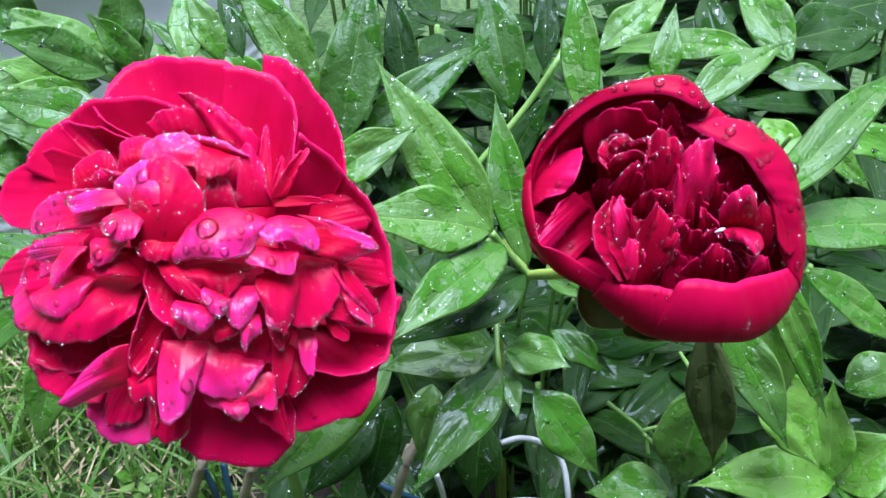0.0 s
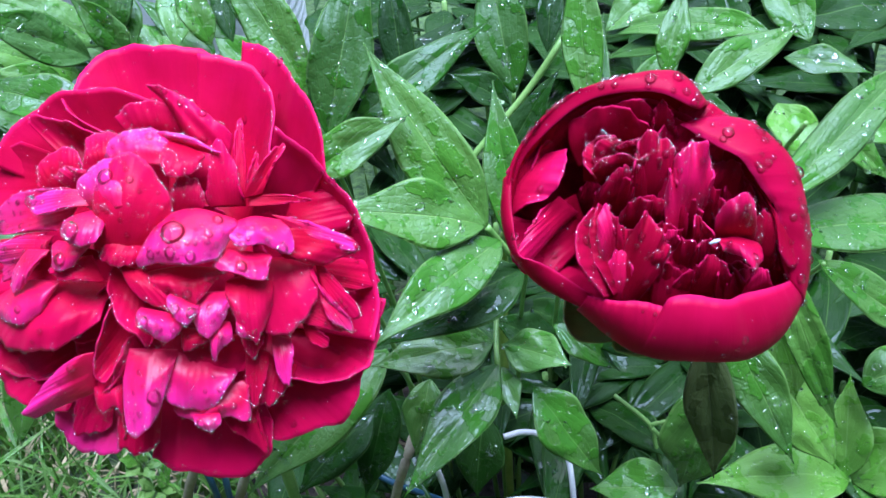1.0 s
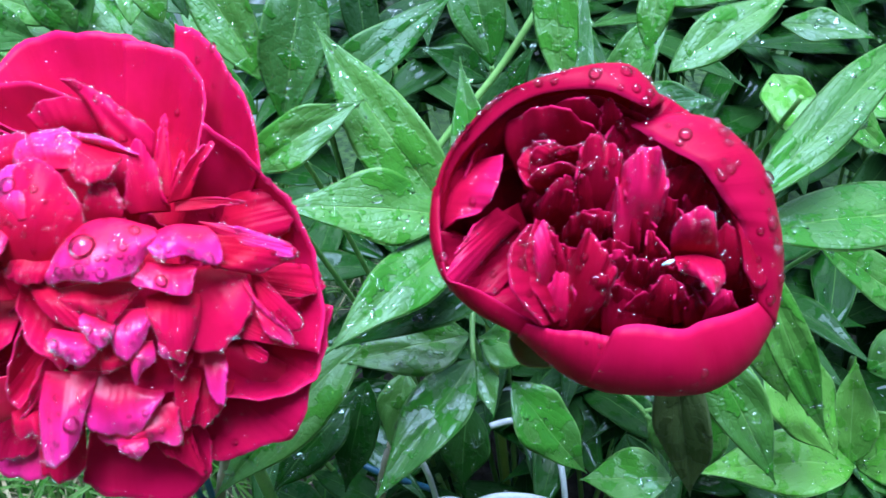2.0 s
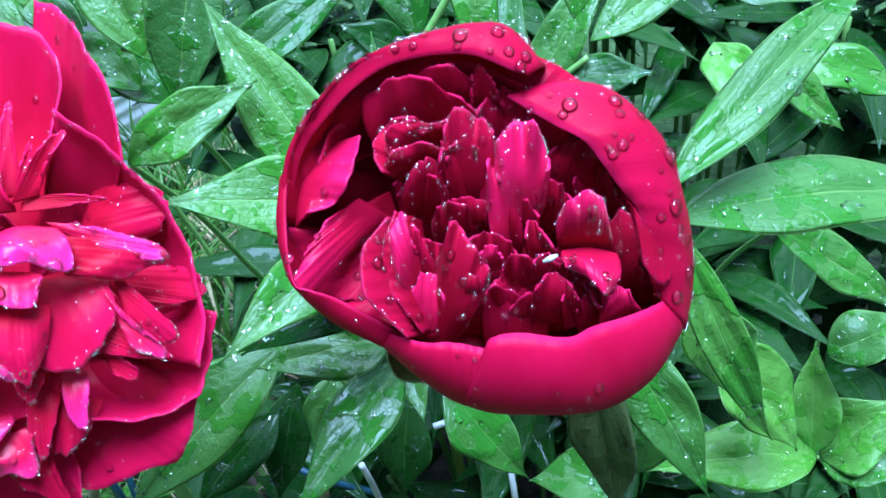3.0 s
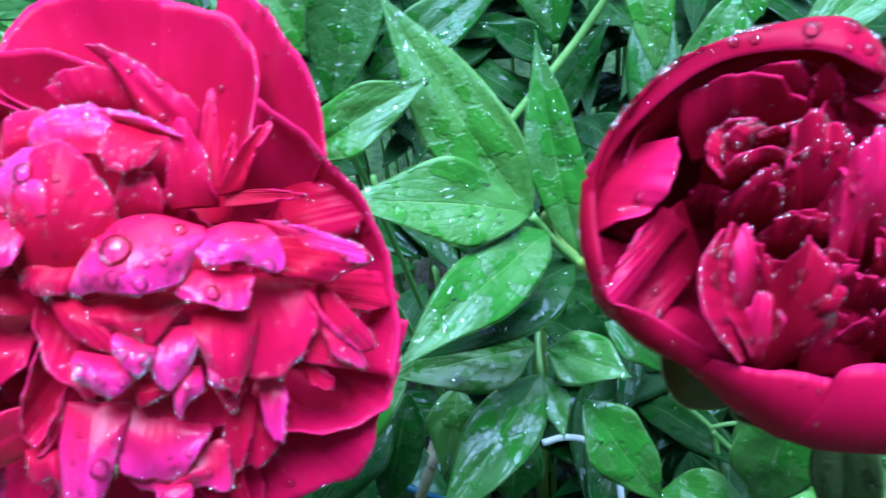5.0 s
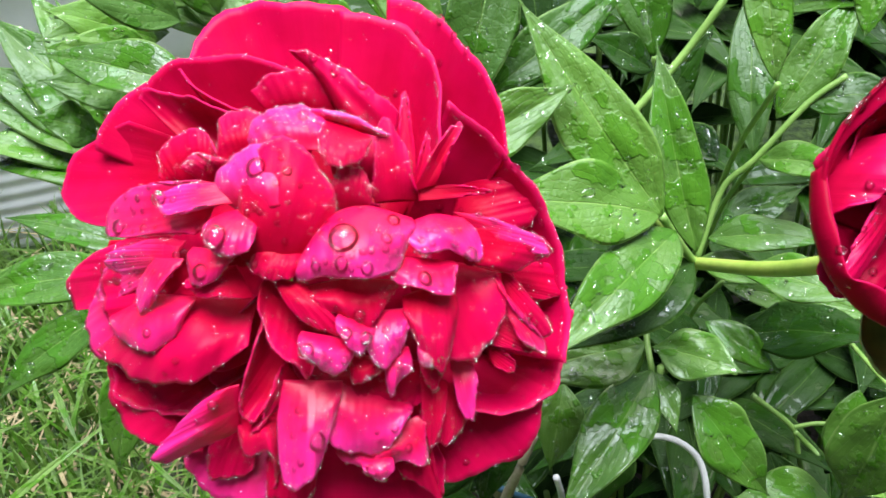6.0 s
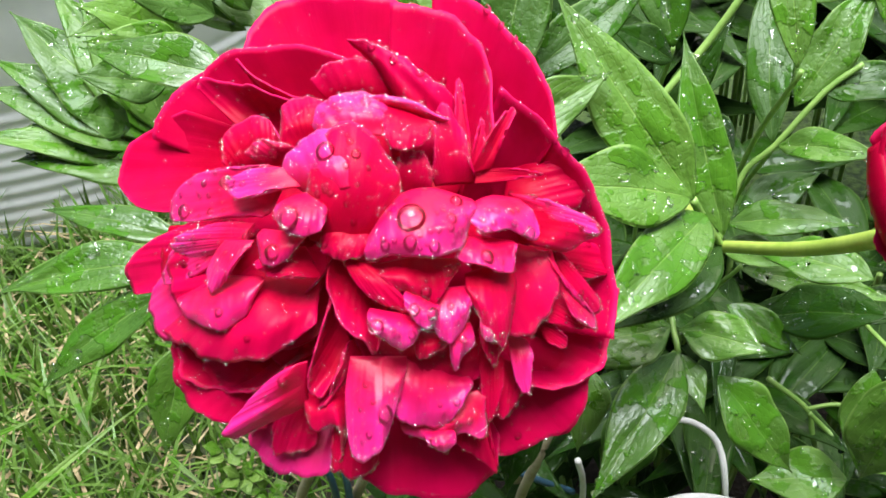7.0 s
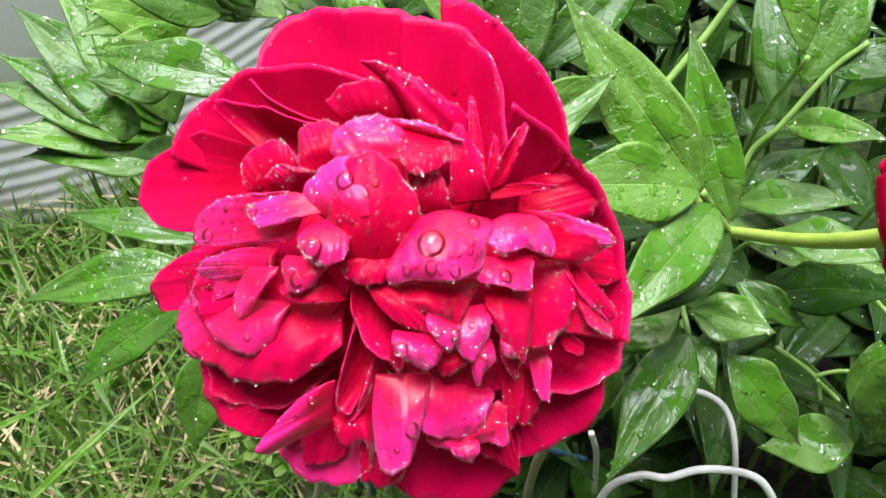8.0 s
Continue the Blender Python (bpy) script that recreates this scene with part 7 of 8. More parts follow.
spread(bud, [(0.0292, 0.2338, 0.5849), (0.0314, 0.2411, 0.5918), (0.0395, 0.2463, 0.5972)], [(0.0333, 0.2312, 0.5915), (0.039, 0.2309, 0.5935), (0.0428, 0.233, 0.5978), (0.0441, 0.2374, 0.5997), (0.0449, 0.2419, 0.6017)], dome=0.002, wet=8, beads=6, teeth=0.02, ax=BUD_AXIS, corner=0.0, seed=3456, material=BUD_PALE)
spread(bud, [(0.0431, 0.2379, 0.5886), (0.0488, 0.2392, 0.5819)], [(0.0376, 0.2294, 0.5903), (0.0322, 0.2231, 0.5856), (0.0306, 0.219, 0.5837), (0.0333, 0.2199, 0.5795), (0.036, 0.2246, 0.5793)], dome=0.003, wet=16, beads=10, ax=BUD_AXIS, corner=0.0, seed=9377, material=BUD_PALE)
spread(bud, [(0.0488, 0.246, 0.5833), (0.0525, 0.2373, 0.5742)], [(0.0428, 0.2383, 0.5861), (0.0379, 0.2329, 0.5798), (0.0362, 0.2272, 0.5734), (0.0415, 0.2244, 0.5712)], dome=0.003, wet=16, ax=BUD_AXIS, corner=0.0, seed=2711, material=BUD_PETAL)
spread(bud, [(0.0549, 0.2299, 0.5897), (0.0574, 0.2151, 0.5709)], [(0.0505, 0.2238, 0.5946), (0.0462, 0.2181, 0.5935), (0.0451, 0.2131, 0.5905), (0.0464, 0.2103, 0.5862), (0.0527, 0.208, 0.5778)], dome=0.002, wet=16, beads=50, ruffle=0.02, teeth=0.01, ax=BUD_AXIS, corner=0.0, seed=5515, material=BUD_PETAL)
spread(bud, [(0.0564, 0.2291, 0.5889), (0.0585, 0.2158, 0.5716)], [(0.052, 0.2246, 0.5955), (0.049, 0.2194, 0.5906), (0.0496, 0.2151, 0.5852), (0.0553, 0.2097, 0.5768)], dome=0.004, wet=16, beads=16, ruffle=0.02, teeth=0.01, ax=BUD_AXIS, corner=0.0, seed=4854, material=BUD_PETAL)
spread(bud, [(0.0532, 0.2142, 0.5815), (0.0566, 0.2187, 0.5865)], [(0.0511, 0.215, 0.588), (0.0509, 0.2193, 0.5932), (0.0535, 0.2225, 0.5972), (0.0544, 0.2179, 0.5929)], dome=0.004, wet=8, beads=8, ax=BUD_AXIS, corner=0.0, seed=7721, material=BUD_PALE)
spread(bud, [(0.0547, 0.2368, 0.5941), (0.0594, 0.2403, 0.5981)], [(0.0496, 0.2297, 0.6008), (0.0484, 0.2335, 0.6042), (0.0507, 0.2367, 0.6074), (0.0561, 0.2377, 0.6084)], dome=0.003, wet=14, beads=14, teeth=0.018, ruffle=0.1, cup=0.0044, ax=BUD_AXIS, seed=8652, material=BUD_PETAL)
spread(bud, [(0.0556, 0.2355, 0.5957), (0.0611, 0.241, 0.6018)], [(0.0522, 0.2305, 0.6019), (0.0508, 0.2339, 0.6049), (0.0534, 0.2362, 0.6071), (0.0588, 0.2369, 0.6076)], dome=0.003, wet=14, beads=14, teeth=0.018, ruffle=0.1, cup=-0.004, ax=BUD_AXIS, seed=4396, material=BUD_PETAL)
spread(bud, [(0.0534, 0.2335, 0.5949), (0.0671, 0.2361, 0.5979)], [(0.0496, 0.23, 0.604), (0.057, 0.2309, 0.6065), (0.0629, 0.2305, 0.6052), (0.0672, 0.2342, 0.6062)], dome=0.003, wet=20, beads=18, teeth=0.018, ruffle=0.1, cup=0.0048, ax=BUD_AXIS, seed=8133, material=BUD_PETAL)
spread(bud, [(0.0571, 0.24, 0.5978), (0.0684, 0.2413, 0.599)], [(0.0544, 0.2367, 0.6043), (0.0601, 0.2375, 0.6054), (0.0658, 0.2382, 0.6061)], dome=0.003, wet=20, beads=18, teeth=0.018, ruffle=0.1, cup=-0.0046, ax=BUD_AXIS, seed=4589, material=BUD_PETAL)
spread(bud, [(0.0595, 0.2476, 0.5971), (0.0704, 0.2477, 0.597)], [(0.0601, 0.2446, 0.6072), (0.0639, 0.2447, 0.6073), (0.0675, 0.2429, 0.6052), (0.0693, 0.2408, 0.6029)], dome=0.002, wet=8, beads=5, teeth=0.018, ruffle=0.1, cup=-0.0021, ax=BUD_AXIS, seed=2092, material=BUD_PETAL)
spread(bud, [(0.0605, 0.2319, 0.5862), (0.0717, 0.2317, 0.5854)], [(0.0614, 0.2325, 0.6029), (0.0636, 0.2353, 0.6089), (0.068, 0.2342, 0.6106), (0.0713, 0.2329, 0.6059), (0.0718, 0.2292, 0.599)], dome=0.005, wet=24, beads=21, teeth=0.02, frill=0.0015, ruffle=0.1, cup=0.004, ax=BUD_AXIS, seed=991, material=BUD_PETAL)
spread(bud, [(0.0597, 0.2311, 0.5912), (0.0657, 0.2301, 0.5899)], [(0.0605, 0.2306, 0.6008), (0.0621, 0.2335, 0.604), (0.0661, 0.2311, 0.6013)], dome=0.002, wet=8, beads=4, ruffle=0.1, cup=-0.0041, ax=BUD_AXIS, seed=7612, material=BUD_PETAL)
spread(bud, [(0.0715, 0.2236, 0.5796), (0.0795, 0.2295, 0.5852)], [(0.0688, 0.2284, 0.5984), (0.0719, 0.2313, 0.605), (0.0768, 0.2321, 0.609), (0.0812, 0.2312, 0.6045), (0.0814, 0.2278, 0.5978)], dome=0.005, wet=40, beads=28, teeth=0.015, frill=0.002, ruffle=0.1, cup=0.0042, ax=BUD_AXIS, seed=6398, material=BUD_PALE)
spread(bud, [(0.0694, 0.2266, 0.583), (0.0754, 0.2249, 0.5807)], [(0.0677, 0.2287, 0.5957), (0.0714, 0.2325, 0.5996), (0.0744, 0.2286, 0.5952), (0.0763, 0.2241, 0.59)], dome=0.003, wet=10, beads=4, ruffle=0.1, cup=-0.0044, ax=BUD_AXIS, seed=3461, material=BUD_PETAL)
spread(bud, [(0.053, 0.2304, 0.5872), (0.0612, 0.2316, 0.5888)], [(0.0536, 0.2289, 0.6003), (0.0593, 0.2308, 0.6026), (0.0614, 0.2286, 0.6002)], dome=0.003, wet=8, beads=5, ruffle=0.1, cup=-0.002, ax=BUD_AXIS, seed=4217, material=BUD_PETAL)
spread(bud, [(0.0632, 0.2272, 0.584), (0.0714, 0.2287, 0.5852)], [(0.0614, 0.2279, 0.595), (0.0664, 0.2277, 0.5947), (0.0715, 0.227, 0.5937)], dome=0.003, wet=4, beads=1, ruffle=0.1, cup=-0.0032, ax=BUD_AXIS, seed=6244, material=BUD_PETAL)
spread(bud, [(0.0569, 0.2113, 0.5697), (0.0619, 0.2124, 0.5709)], [(0.0591, 0.219, 0.5913), (0.0628, 0.2204, 0.5943), (0.0663, 0.2172, 0.5922), (0.0689, 0.2138, 0.5861), (0.0661, 0.2119, 0.582)], dome=0.005, wet=24, beads=14, frill=0.0015, ruffle=0.1, cup=-0.0037, ax=BUD_AXIS, seed=3305, material=BUD_PETAL)
spread(bud, [(0.0524, 0.2189, 0.5778), (0.0592, 0.2186, 0.5776)], [(0.053, 0.2216, 0.5909), (0.0552, 0.2232, 0.5928), (0.059, 0.2177, 0.5869)], dome=0.003, wet=8, beads=5, ruffle=0.1, cup=-0.004, ax=BUD_AXIS, seed=5418, material=BUD_PETAL)
spread(bud, [(0.0535, 0.2126, 0.5725), (0.0595, 0.2119, 0.5719)], [(0.0544, 0.2162, 0.5852), (0.0576, 0.2169, 0.5861), (0.0598, 0.2146, 0.5836)], dome=0.003, wet=8, beads=5, ruffle=0.1, cup=0.0047, ax=BUD_AXIS, seed=7204, material=BUD_PALE)
spread(bud, [(0.0614, 0.2134, 0.5794), (0.0672, 0.2125, 0.5782)], [(0.0628, 0.2118, 0.5879), (0.0653, 0.2128, 0.5889), (0.0682, 0.2116, 0.5876)], dome=0.003, wet=8, beads=5, ruffle=0.1, cup=-0.0022, ax=BUD_AXIS, seed=9741, material=BUD_PETAL)
spread(bud, [(0.0834, 0.223, 0.5834), (0.0932, 0.2231, 0.5816)], [(0.0823, 0.2216, 0.5938), (0.0849, 0.2234, 0.5963), (0.0901, 0.2237, 0.5966), (0.0925, 0.2206, 0.5935)], dome=0.006, wet=30, beads=11, ruffle=0.1, cup=-0.0035, ax=BUD_AXIS, seed=4210, material=BUD_PALE)
spread(bud, [(0.0832, 0.2202, 0.5863), (0.0886, 0.2209, 0.586), (0.094, 0.2204, 0.5843)], [(0.0837, 0.2149, 0.5863), (0.087, 0.2136, 0.5851), (0.0906, 0.2111, 0.5826), (0.0936, 0.2121, 0.5839)], dome=0.004, wet=14, beads=9, ruffle=0.1, cup=-0.0021, ax=BUD_AXIS, seed=1306, material=BUD_PALE)
spread(bud, [(0.0922, 0.2218, 0.5716), (0.0993, 0.2227, 0.5709)], [(0.0912, 0.2225, 0.5857), (0.0947, 0.2265, 0.5898), (0.0984, 0.2237, 0.5863), (0.0991, 0.2186, 0.5809)], dome=0.004, wet=24, beads=9, ruffle=0.1, cup=-0.0029, ax=BUD_AXIS, seed=5684, material=BUD_PETAL)
spread(bud, [(0.0901, 0.2135, 0.5717), (0.0986, 0.2157, 0.572)], [(0.0911, 0.2141, 0.578), (0.0941, 0.216, 0.5794), (0.0969, 0.2147, 0.5772)], dome=0.002, wet=4, beads=1, ruffle=0.1, cup=-0.0023, ax=BUD_AXIS, seed=8903, material=BUD_PALE)
spread(bud, [(0.0868, 0.2157, 0.5661), (0.0972, 0.2172, 0.5654)], [(0.0855, 0.2159, 0.5753), (0.0904, 0.2185, 0.5772), (0.0962, 0.2181, 0.5754)], dome=0.003, wet=10, beads=4, ruffle=0.1, cup=0.0031, ax=BUD_AXIS, seed=5099, material=BUD_PETAL)
spread(bud, [(0.0767, 0.216, 0.5708), (0.0867, 0.2163, 0.5696)], [(0.078, 0.2159, 0.5824), (0.082, 0.2173, 0.5833), (0.0854, 0.2145, 0.5796)], dome=0.003, wet=14, beads=8, teeth=0.018, ruffle=0.1, cup=0.0027, ax=BUD_AXIS, seed=7974, material=BUD_PETAL)
spread(bud, [(0.0666, 0.2161, 0.5851), (0.0713, 0.2167, 0.5854)], [(0.0668, 0.2143, 0.592), (0.0697, 0.2157, 0.5933), (0.0713, 0.2143, 0.5917)], dome=0.002, wet=4, beads=1, ruffle=0.1, cup=0.0023, ax=BUD_AXIS, seed=1876, material=BUD_PALE)
spread(bud, [(0.0672, 0.2167, 0.5635), (0.08, 0.2167, 0.5623)], [(0.0677, 0.22, 0.5775), (0.0736, 0.2223, 0.5796), (0.079, 0.2207, 0.5771)], dome=0.003, wet=30, beads=8, ruffle=0.1, cup=0.0035, ax=BUD_AXIS, seed=7110, material=BUD_PETAL)
spread(bud, [(0.0774, 0.2228, 0.5811), (0.0817, 0.2233, 0.5811)], [(0.0764, 0.2216, 0.5902), (0.0779, 0.2234, 0.5921), (0.0813, 0.2196, 0.5874)], dome=0.002, wet=4, beads=5, ruffle=0.1, cup=0.0046, ax=BUD_AXIS, seed=7279, material=BUD_PETAL)
spread(bud, [(0.0789, 0.2209, 0.5788), (0.0863, 0.2211, 0.5779)], [(0.079, 0.2206, 0.5859), (0.0822, 0.2191, 0.5838), (0.0857, 0.22, 0.5842)], dome=0.002, wet=8, beads=8, teeth=0.018, ruffle=0.1, cup=-0.0039, ax=BUD_AXIS, seed=3209, material=BUD_PETAL)
spread(bud, [(0.0837, 0.2151, 0.5688), (0.0914, 0.2171, 0.5696)], [(0.0825, 0.216, 0.5788), (0.0866, 0.2177, 0.5799), (0.0892, 0.2147, 0.5762)], dome=0.002, wet=8, beads=7, teeth=0.018, ruffle=0.1, cup=0.0048, ax=BUD_AXIS, seed=7843, material=BUD_PETAL)
spread(bud, [(0.0717, 0.2203, 0.5702), (0.0793, 0.2204, 0.5694)], [(0.071, 0.2213, 0.5817), (0.0756, 0.2221, 0.5821), (0.0783, 0.2202, 0.5797)], dome=0.002, wet=18, beads=7, teeth=0.018, ruffle=0.1, cup=0.0024, ax=BUD_AXIS, seed=9148, material=BUD_PETAL)
spread(bud, [(0.0584, 0.2226, 0.5584), (0.0685, 0.2223, 0.5578)], [(0.0577, 0.2182, 0.5743), (0.0636, 0.2179, 0.5783), (0.0701, 0.2182, 0.5724)], dome=0.003, wet=8, beads=4, teeth=0.02, ruffle=0.1, ax=BUD_AXIS, seed=2743, material=BUD_PETAL)
spread(bud, [(0.0663, 0.2235, 0.5592), (0.0764, 0.2234, 0.5583)], [(0.065, 0.219, 0.5751), (0.0707, 0.2188, 0.5789), (0.0774, 0.2193, 0.5729)], dome=0.003, wet=8, beads=4, teeth=0.02, ruffle=0.1, ax=BUD_AXIS, seed=6089, material=BUD_PETAL)
spread(bud, [(0.0735, 0.2223, 0.5574), (0.0835, 0.2224, 0.5563)], [(0.0716, 0.2179, 0.5734), (0.0772, 0.2178, 0.5772), (0.0841, 0.2184, 0.5709)], dome=0.003, wet=8, beads=4, teeth=0.02, ruffle=0.1, ax=BUD_AXIS, seed=2668, material=BUD_PETAL)
spread(bud, [(0.0803, 0.2235, 0.5579), (0.0916, 0.2238, 0.5564)], [(0.0779, 0.219, 0.574), (0.0839, 0.219, 0.5775), (0.0916, 0.2198, 0.571)], dome=0.003, wet=8, beads=4, teeth=0.02, ruffle=0.1, ax=BUD_AXIS, seed=2890, material=BUD_PETAL)
spread(bud, [(0.0877, 0.2248, 0.5582), (0.098, 0.2253, 0.5567)], [(0.0847, 0.2202, 0.5743), (0.0902, 0.2203, 0.5777), (0.0976, 0.2213, 0.5712)], dome=0.003, wet=8, beads=4, teeth=0.02, ruffle=0.1, ax=BUD_AXIS, seed=2447, material=BUD_PETAL)
spread(bud, [(0.0954, 0.2278, 0.56), (0.1034, 0.2283, 0.5587)], [(0.0918, 0.223, 0.576), (0.0961, 0.2231, 0.5795), (0.1027, 0.2241, 0.5731)], dome=0.003, wet=8, beads=4, teeth=0.02, ruffle=0.1, ax=BUD_AXIS, seed=5351, material=BUD_PETAL)
spread(bud, [(0.0542, 0.225, 0.561), (0.062, 0.2247, 0.5607)], [(0.0538, 0.2206, 0.5767), (0.0587, 0.2201, 0.5808), (0.0641, 0.2204, 0.5751)], dome=0.003, wet=8, beads=4, teeth=0.02, ruffle=0.1, ax=BUD_AXIS, seed=8098, material=BUD_PETAL)
spread(bud, [(0.0766, 0.2261, 0.5612), (0.0867, 0.2263, 0.56)], [(0.0745, 0.2214, 0.577), (0.0801, 0.2213, 0.5806), (0.0871, 0.222, 0.5744)], dome=0.003, wet=8, beads=4, teeth=0.02, ruffle=0.1, ax=BUD_AXIS, seed=5548, material=BUD_PETAL)
spread(bud, [(0.0694, 0.2268, 0.5626), (0.0784, 0.2268, 0.5618)], [(0.0679, 0.2221, 0.5783), (0.073, 0.2219, 0.5821), (0.0793, 0.2225, 0.5761)], dome=0.003, wet=8, beads=4, teeth=0.02, ruffle=0.1, ax=BUD_AXIS, seed=4238, material=BUD_PETAL)
spread(bud, [(0.0523, 0.2325, 0.585), (0.0608, 0.2315, 0.5842)], [(0.052, 0.2307, 0.5963), (0.0559, 0.2305, 0.5991), (0.0603, 0.2299, 0.5981), (0.0628, 0.2303, 0.5947)], dome=0.002, wet=10, beads=7, teeth=0.018, frill=0.0012, ruffle=0.1, cup=-0.0041, ax=BUD_AXIS, seed=92, material=BUD_PETAL)
spread(bud, [(0.0632, 0.2339, 0.5912), (0.0696, 0.2332, 0.5902)], [(0.0623, 0.2318, 0.6022), (0.0654, 0.2316, 0.6049), (0.069, 0.2312, 0.6038), (0.0711, 0.2318, 0.6004)], dome=0.002, wet=10, beads=7, teeth=0.018, frill=0.0012, ruffle=0.1, cup=0.0024, ax=BUD_AXIS, seed=1816, material=BUD_PETAL)
spread(bud, [(0.0701, 0.2282, 0.5818), (0.078, 0.2277, 0.5805)], [(0.0688, 0.2265, 0.5933), (0.0723, 0.2265, 0.596), (0.0765, 0.2262, 0.5947), (0.0792, 0.2267, 0.5911)], dome=0.002, wet=10, beads=7, teeth=0.018, frill=0.0012, ruffle=0.1, cup=0.0044, ax=BUD_AXIS, seed=9847, material=BUD_PETAL)
spread(bud, [(0.0781, 0.2307, 0.5823), (0.0852, 0.2304, 0.5809)], [(0.0765, 0.2294, 0.5943), (0.0796, 0.2296, 0.5971), (0.0835, 0.2294, 0.5958), (0.0861, 0.2298, 0.5919)], dome=0.002, wet=10, beads=7, teeth=0.018, frill=0.0012, ruffle=0.1, cup=0.0036, ax=BUD_AXIS, seed=8532, material=BUD_PETAL)
spread(bud, [(0.0589, 0.2281, 0.582), (0.0663, 0.2274, 0.5811)], [(0.0581, 0.226, 0.593), (0.0617, 0.2257, 0.5956), (0.0656, 0.2253, 0.5946), (0.068, 0.226, 0.5913)], dome=0.002, wet=10, beads=7, teeth=0.018, frill=0.0012, ruffle=0.1, cup=-0.0032, ax=BUD_AXIS, seed=4808, material=BUD_PETAL)
spread(bud, [(0.0657, 0.2242, 0.5762), (0.0732, 0.2236, 0.575)], [(0.0647, 0.2225, 0.5877), (0.0681, 0.2225, 0.5904), (0.0721, 0.2221, 0.5892), (0.0746, 0.2226, 0.5856)], dome=0.002, wet=10, beads=7, teeth=0.018, frill=0.0012, ruffle=0.1, cup=0.0027, ax=BUD_AXIS, seed=2956, material=BUD_PETAL)
spread(bud, [(0.0723, 0.2223, 0.5722), (0.0789, 0.2218, 0.571)], [(0.0708, 0.2203, 0.5835), (0.0739, 0.2202, 0.586), (0.0776, 0.2199, 0.5848), (0.08, 0.2206, 0.5813)], dome=0.002, wet=10, beads=7, teeth=0.018, frill=0.0012, ruffle=0.1, cup=-0.004, ax=BUD_AXIS, seed=9987, material=BUD_PETAL)
spread(bud, [(0.0849, 0.2266, 0.5768), (0.0925, 0.2265, 0.5752)], [(0.0827, 0.2246, 0.5882), (0.086, 0.2246, 0.5906), (0.0901, 0.2245, 0.5891), (0.093, 0.2254, 0.5856)], dome=0.002, wet=10, beads=7, teeth=0.018, frill=0.0012, ruffle=0.1, cup=0.0036, ax=BUD_AXIS, seed=7652, material=BUD_PETAL)
spread(bud, [(0.0536, 0.2214, 0.5761), (0.06, 0.2205, 0.5753)], [(0.0532, 0.2205, 0.5883), (0.0565, 0.2206, 0.5915), (0.0601, 0.22, 0.5904), (0.0621, 0.2202, 0.5867)], dome=0.002, wet=10, beads=7, teeth=0.018, frill=0.0012, ruffle=0.1, cup=0.0048, ax=BUD_AXIS, seed=8302, material=BUD_PETAL)
spread(bud, [(0.0497, 0.2395, 0.5924), (0.0563, 0.2385, 0.5917)], [(0.0495, 0.237, 0.6028), (0.0528, 0.2364, 0.6054), (0.0565, 0.2358, 0.6044), (0.0585, 0.2366, 0.6014)], dome=0.002, wet=10, beads=7, teeth=0.018, frill=0.0012, ruffle=0.1, cup=0.0038, ax=BUD_AXIS, seed=7243, material=BUD_PETAL)
spread(bud, [(0.0785, 0.221, 0.5731), (0.085, 0.2206, 0.5717)], [(0.0767, 0.2189, 0.5843), (0.0796, 0.2189, 0.5868), (0.0833, 0.2186, 0.5855), (0.0858, 0.2194, 0.582)], dome=0.002, wet=10, beads=7, teeth=0.018, frill=0.0012, ruffle=0.1, cup=0.0024, ax=BUD_AXIS, seed=9783, material=BUD_PETAL)
spread(bud, [(0.0842, 0.2433, 0.5672), (0.0913, 0.2435, 0.5664)], [(0.0824, 0.2388, 0.5808), (0.0872, 0.2412, 0.5827), (0.0908, 0.2388, 0.5794)], dome=0.003, wet=10, beads=4, teeth=0.018, frill=0.001, ax=BUD_AXIS, seed=1353, material=BUD_PETAL)
spread(bud, [(0.0827, 0.2357, 0.5592), (0.0898, 0.2359, 0.5583)], [(0.0813, 0.2335, 0.5715), (0.0861, 0.2359, 0.5734), (0.0897, 0.2334, 0.57)], dome=0.003, wet=10, beads=4, teeth=0.018, frill=0.001, ax=BUD_AXIS, seed=4676, material=BUD_PETAL)
spread(bud, [(0.0708, 0.2289, 0.5529), (0.0778, 0.2289, 0.5523)], [(0.07, 0.2269, 0.5657), (0.0741, 0.2291, 0.5678), (0.0784, 0.2265, 0.5646)], dome=0.003, wet=10, beads=4, teeth=0.018, frill=0.001, ax=BUD_AXIS, seed=5742, material=BUD_PETAL)
spread(bud, [(0.0561, 0.2329, 0.5577), (0.063, 0.2326, 0.5574)], [(0.0561, 0.2289, 0.572), (0.0613, 0.2309, 0.5742), (0.0644, 0.2283, 0.5712)], dome=0.003, wet=10, beads=4, teeth=0.018, frill=0.001, ax=BUD_AXIS, seed=2944, material=BUD_PETAL)
spread(bud, [(0.0526, 0.2407, 0.5661), (0.0596, 0.2404, 0.5658)], [(0.0529, 0.2366, 0.5795), (0.057, 0.2386, 0.5818), (0.0611, 0.2358, 0.5788)], dome=0.003, wet=10, beads=4, teeth=0.018, frill=0.001, ax=BUD_AXIS, seed=380, material=BUD_PETAL)
spread(bud, [(0.049, 0.2481, 0.5739), (0.0561, 0.2477, 0.5737)], [(0.0493, 0.2459, 0.585), (0.0538, 0.2478, 0.5873), (0.0577, 0.2449, 0.5843)], dome=0.003, wet=10, beads=4, teeth=0.018, frill=0.001, ax=BUD_AXIS, seed=1454, material=BUD_PETAL)
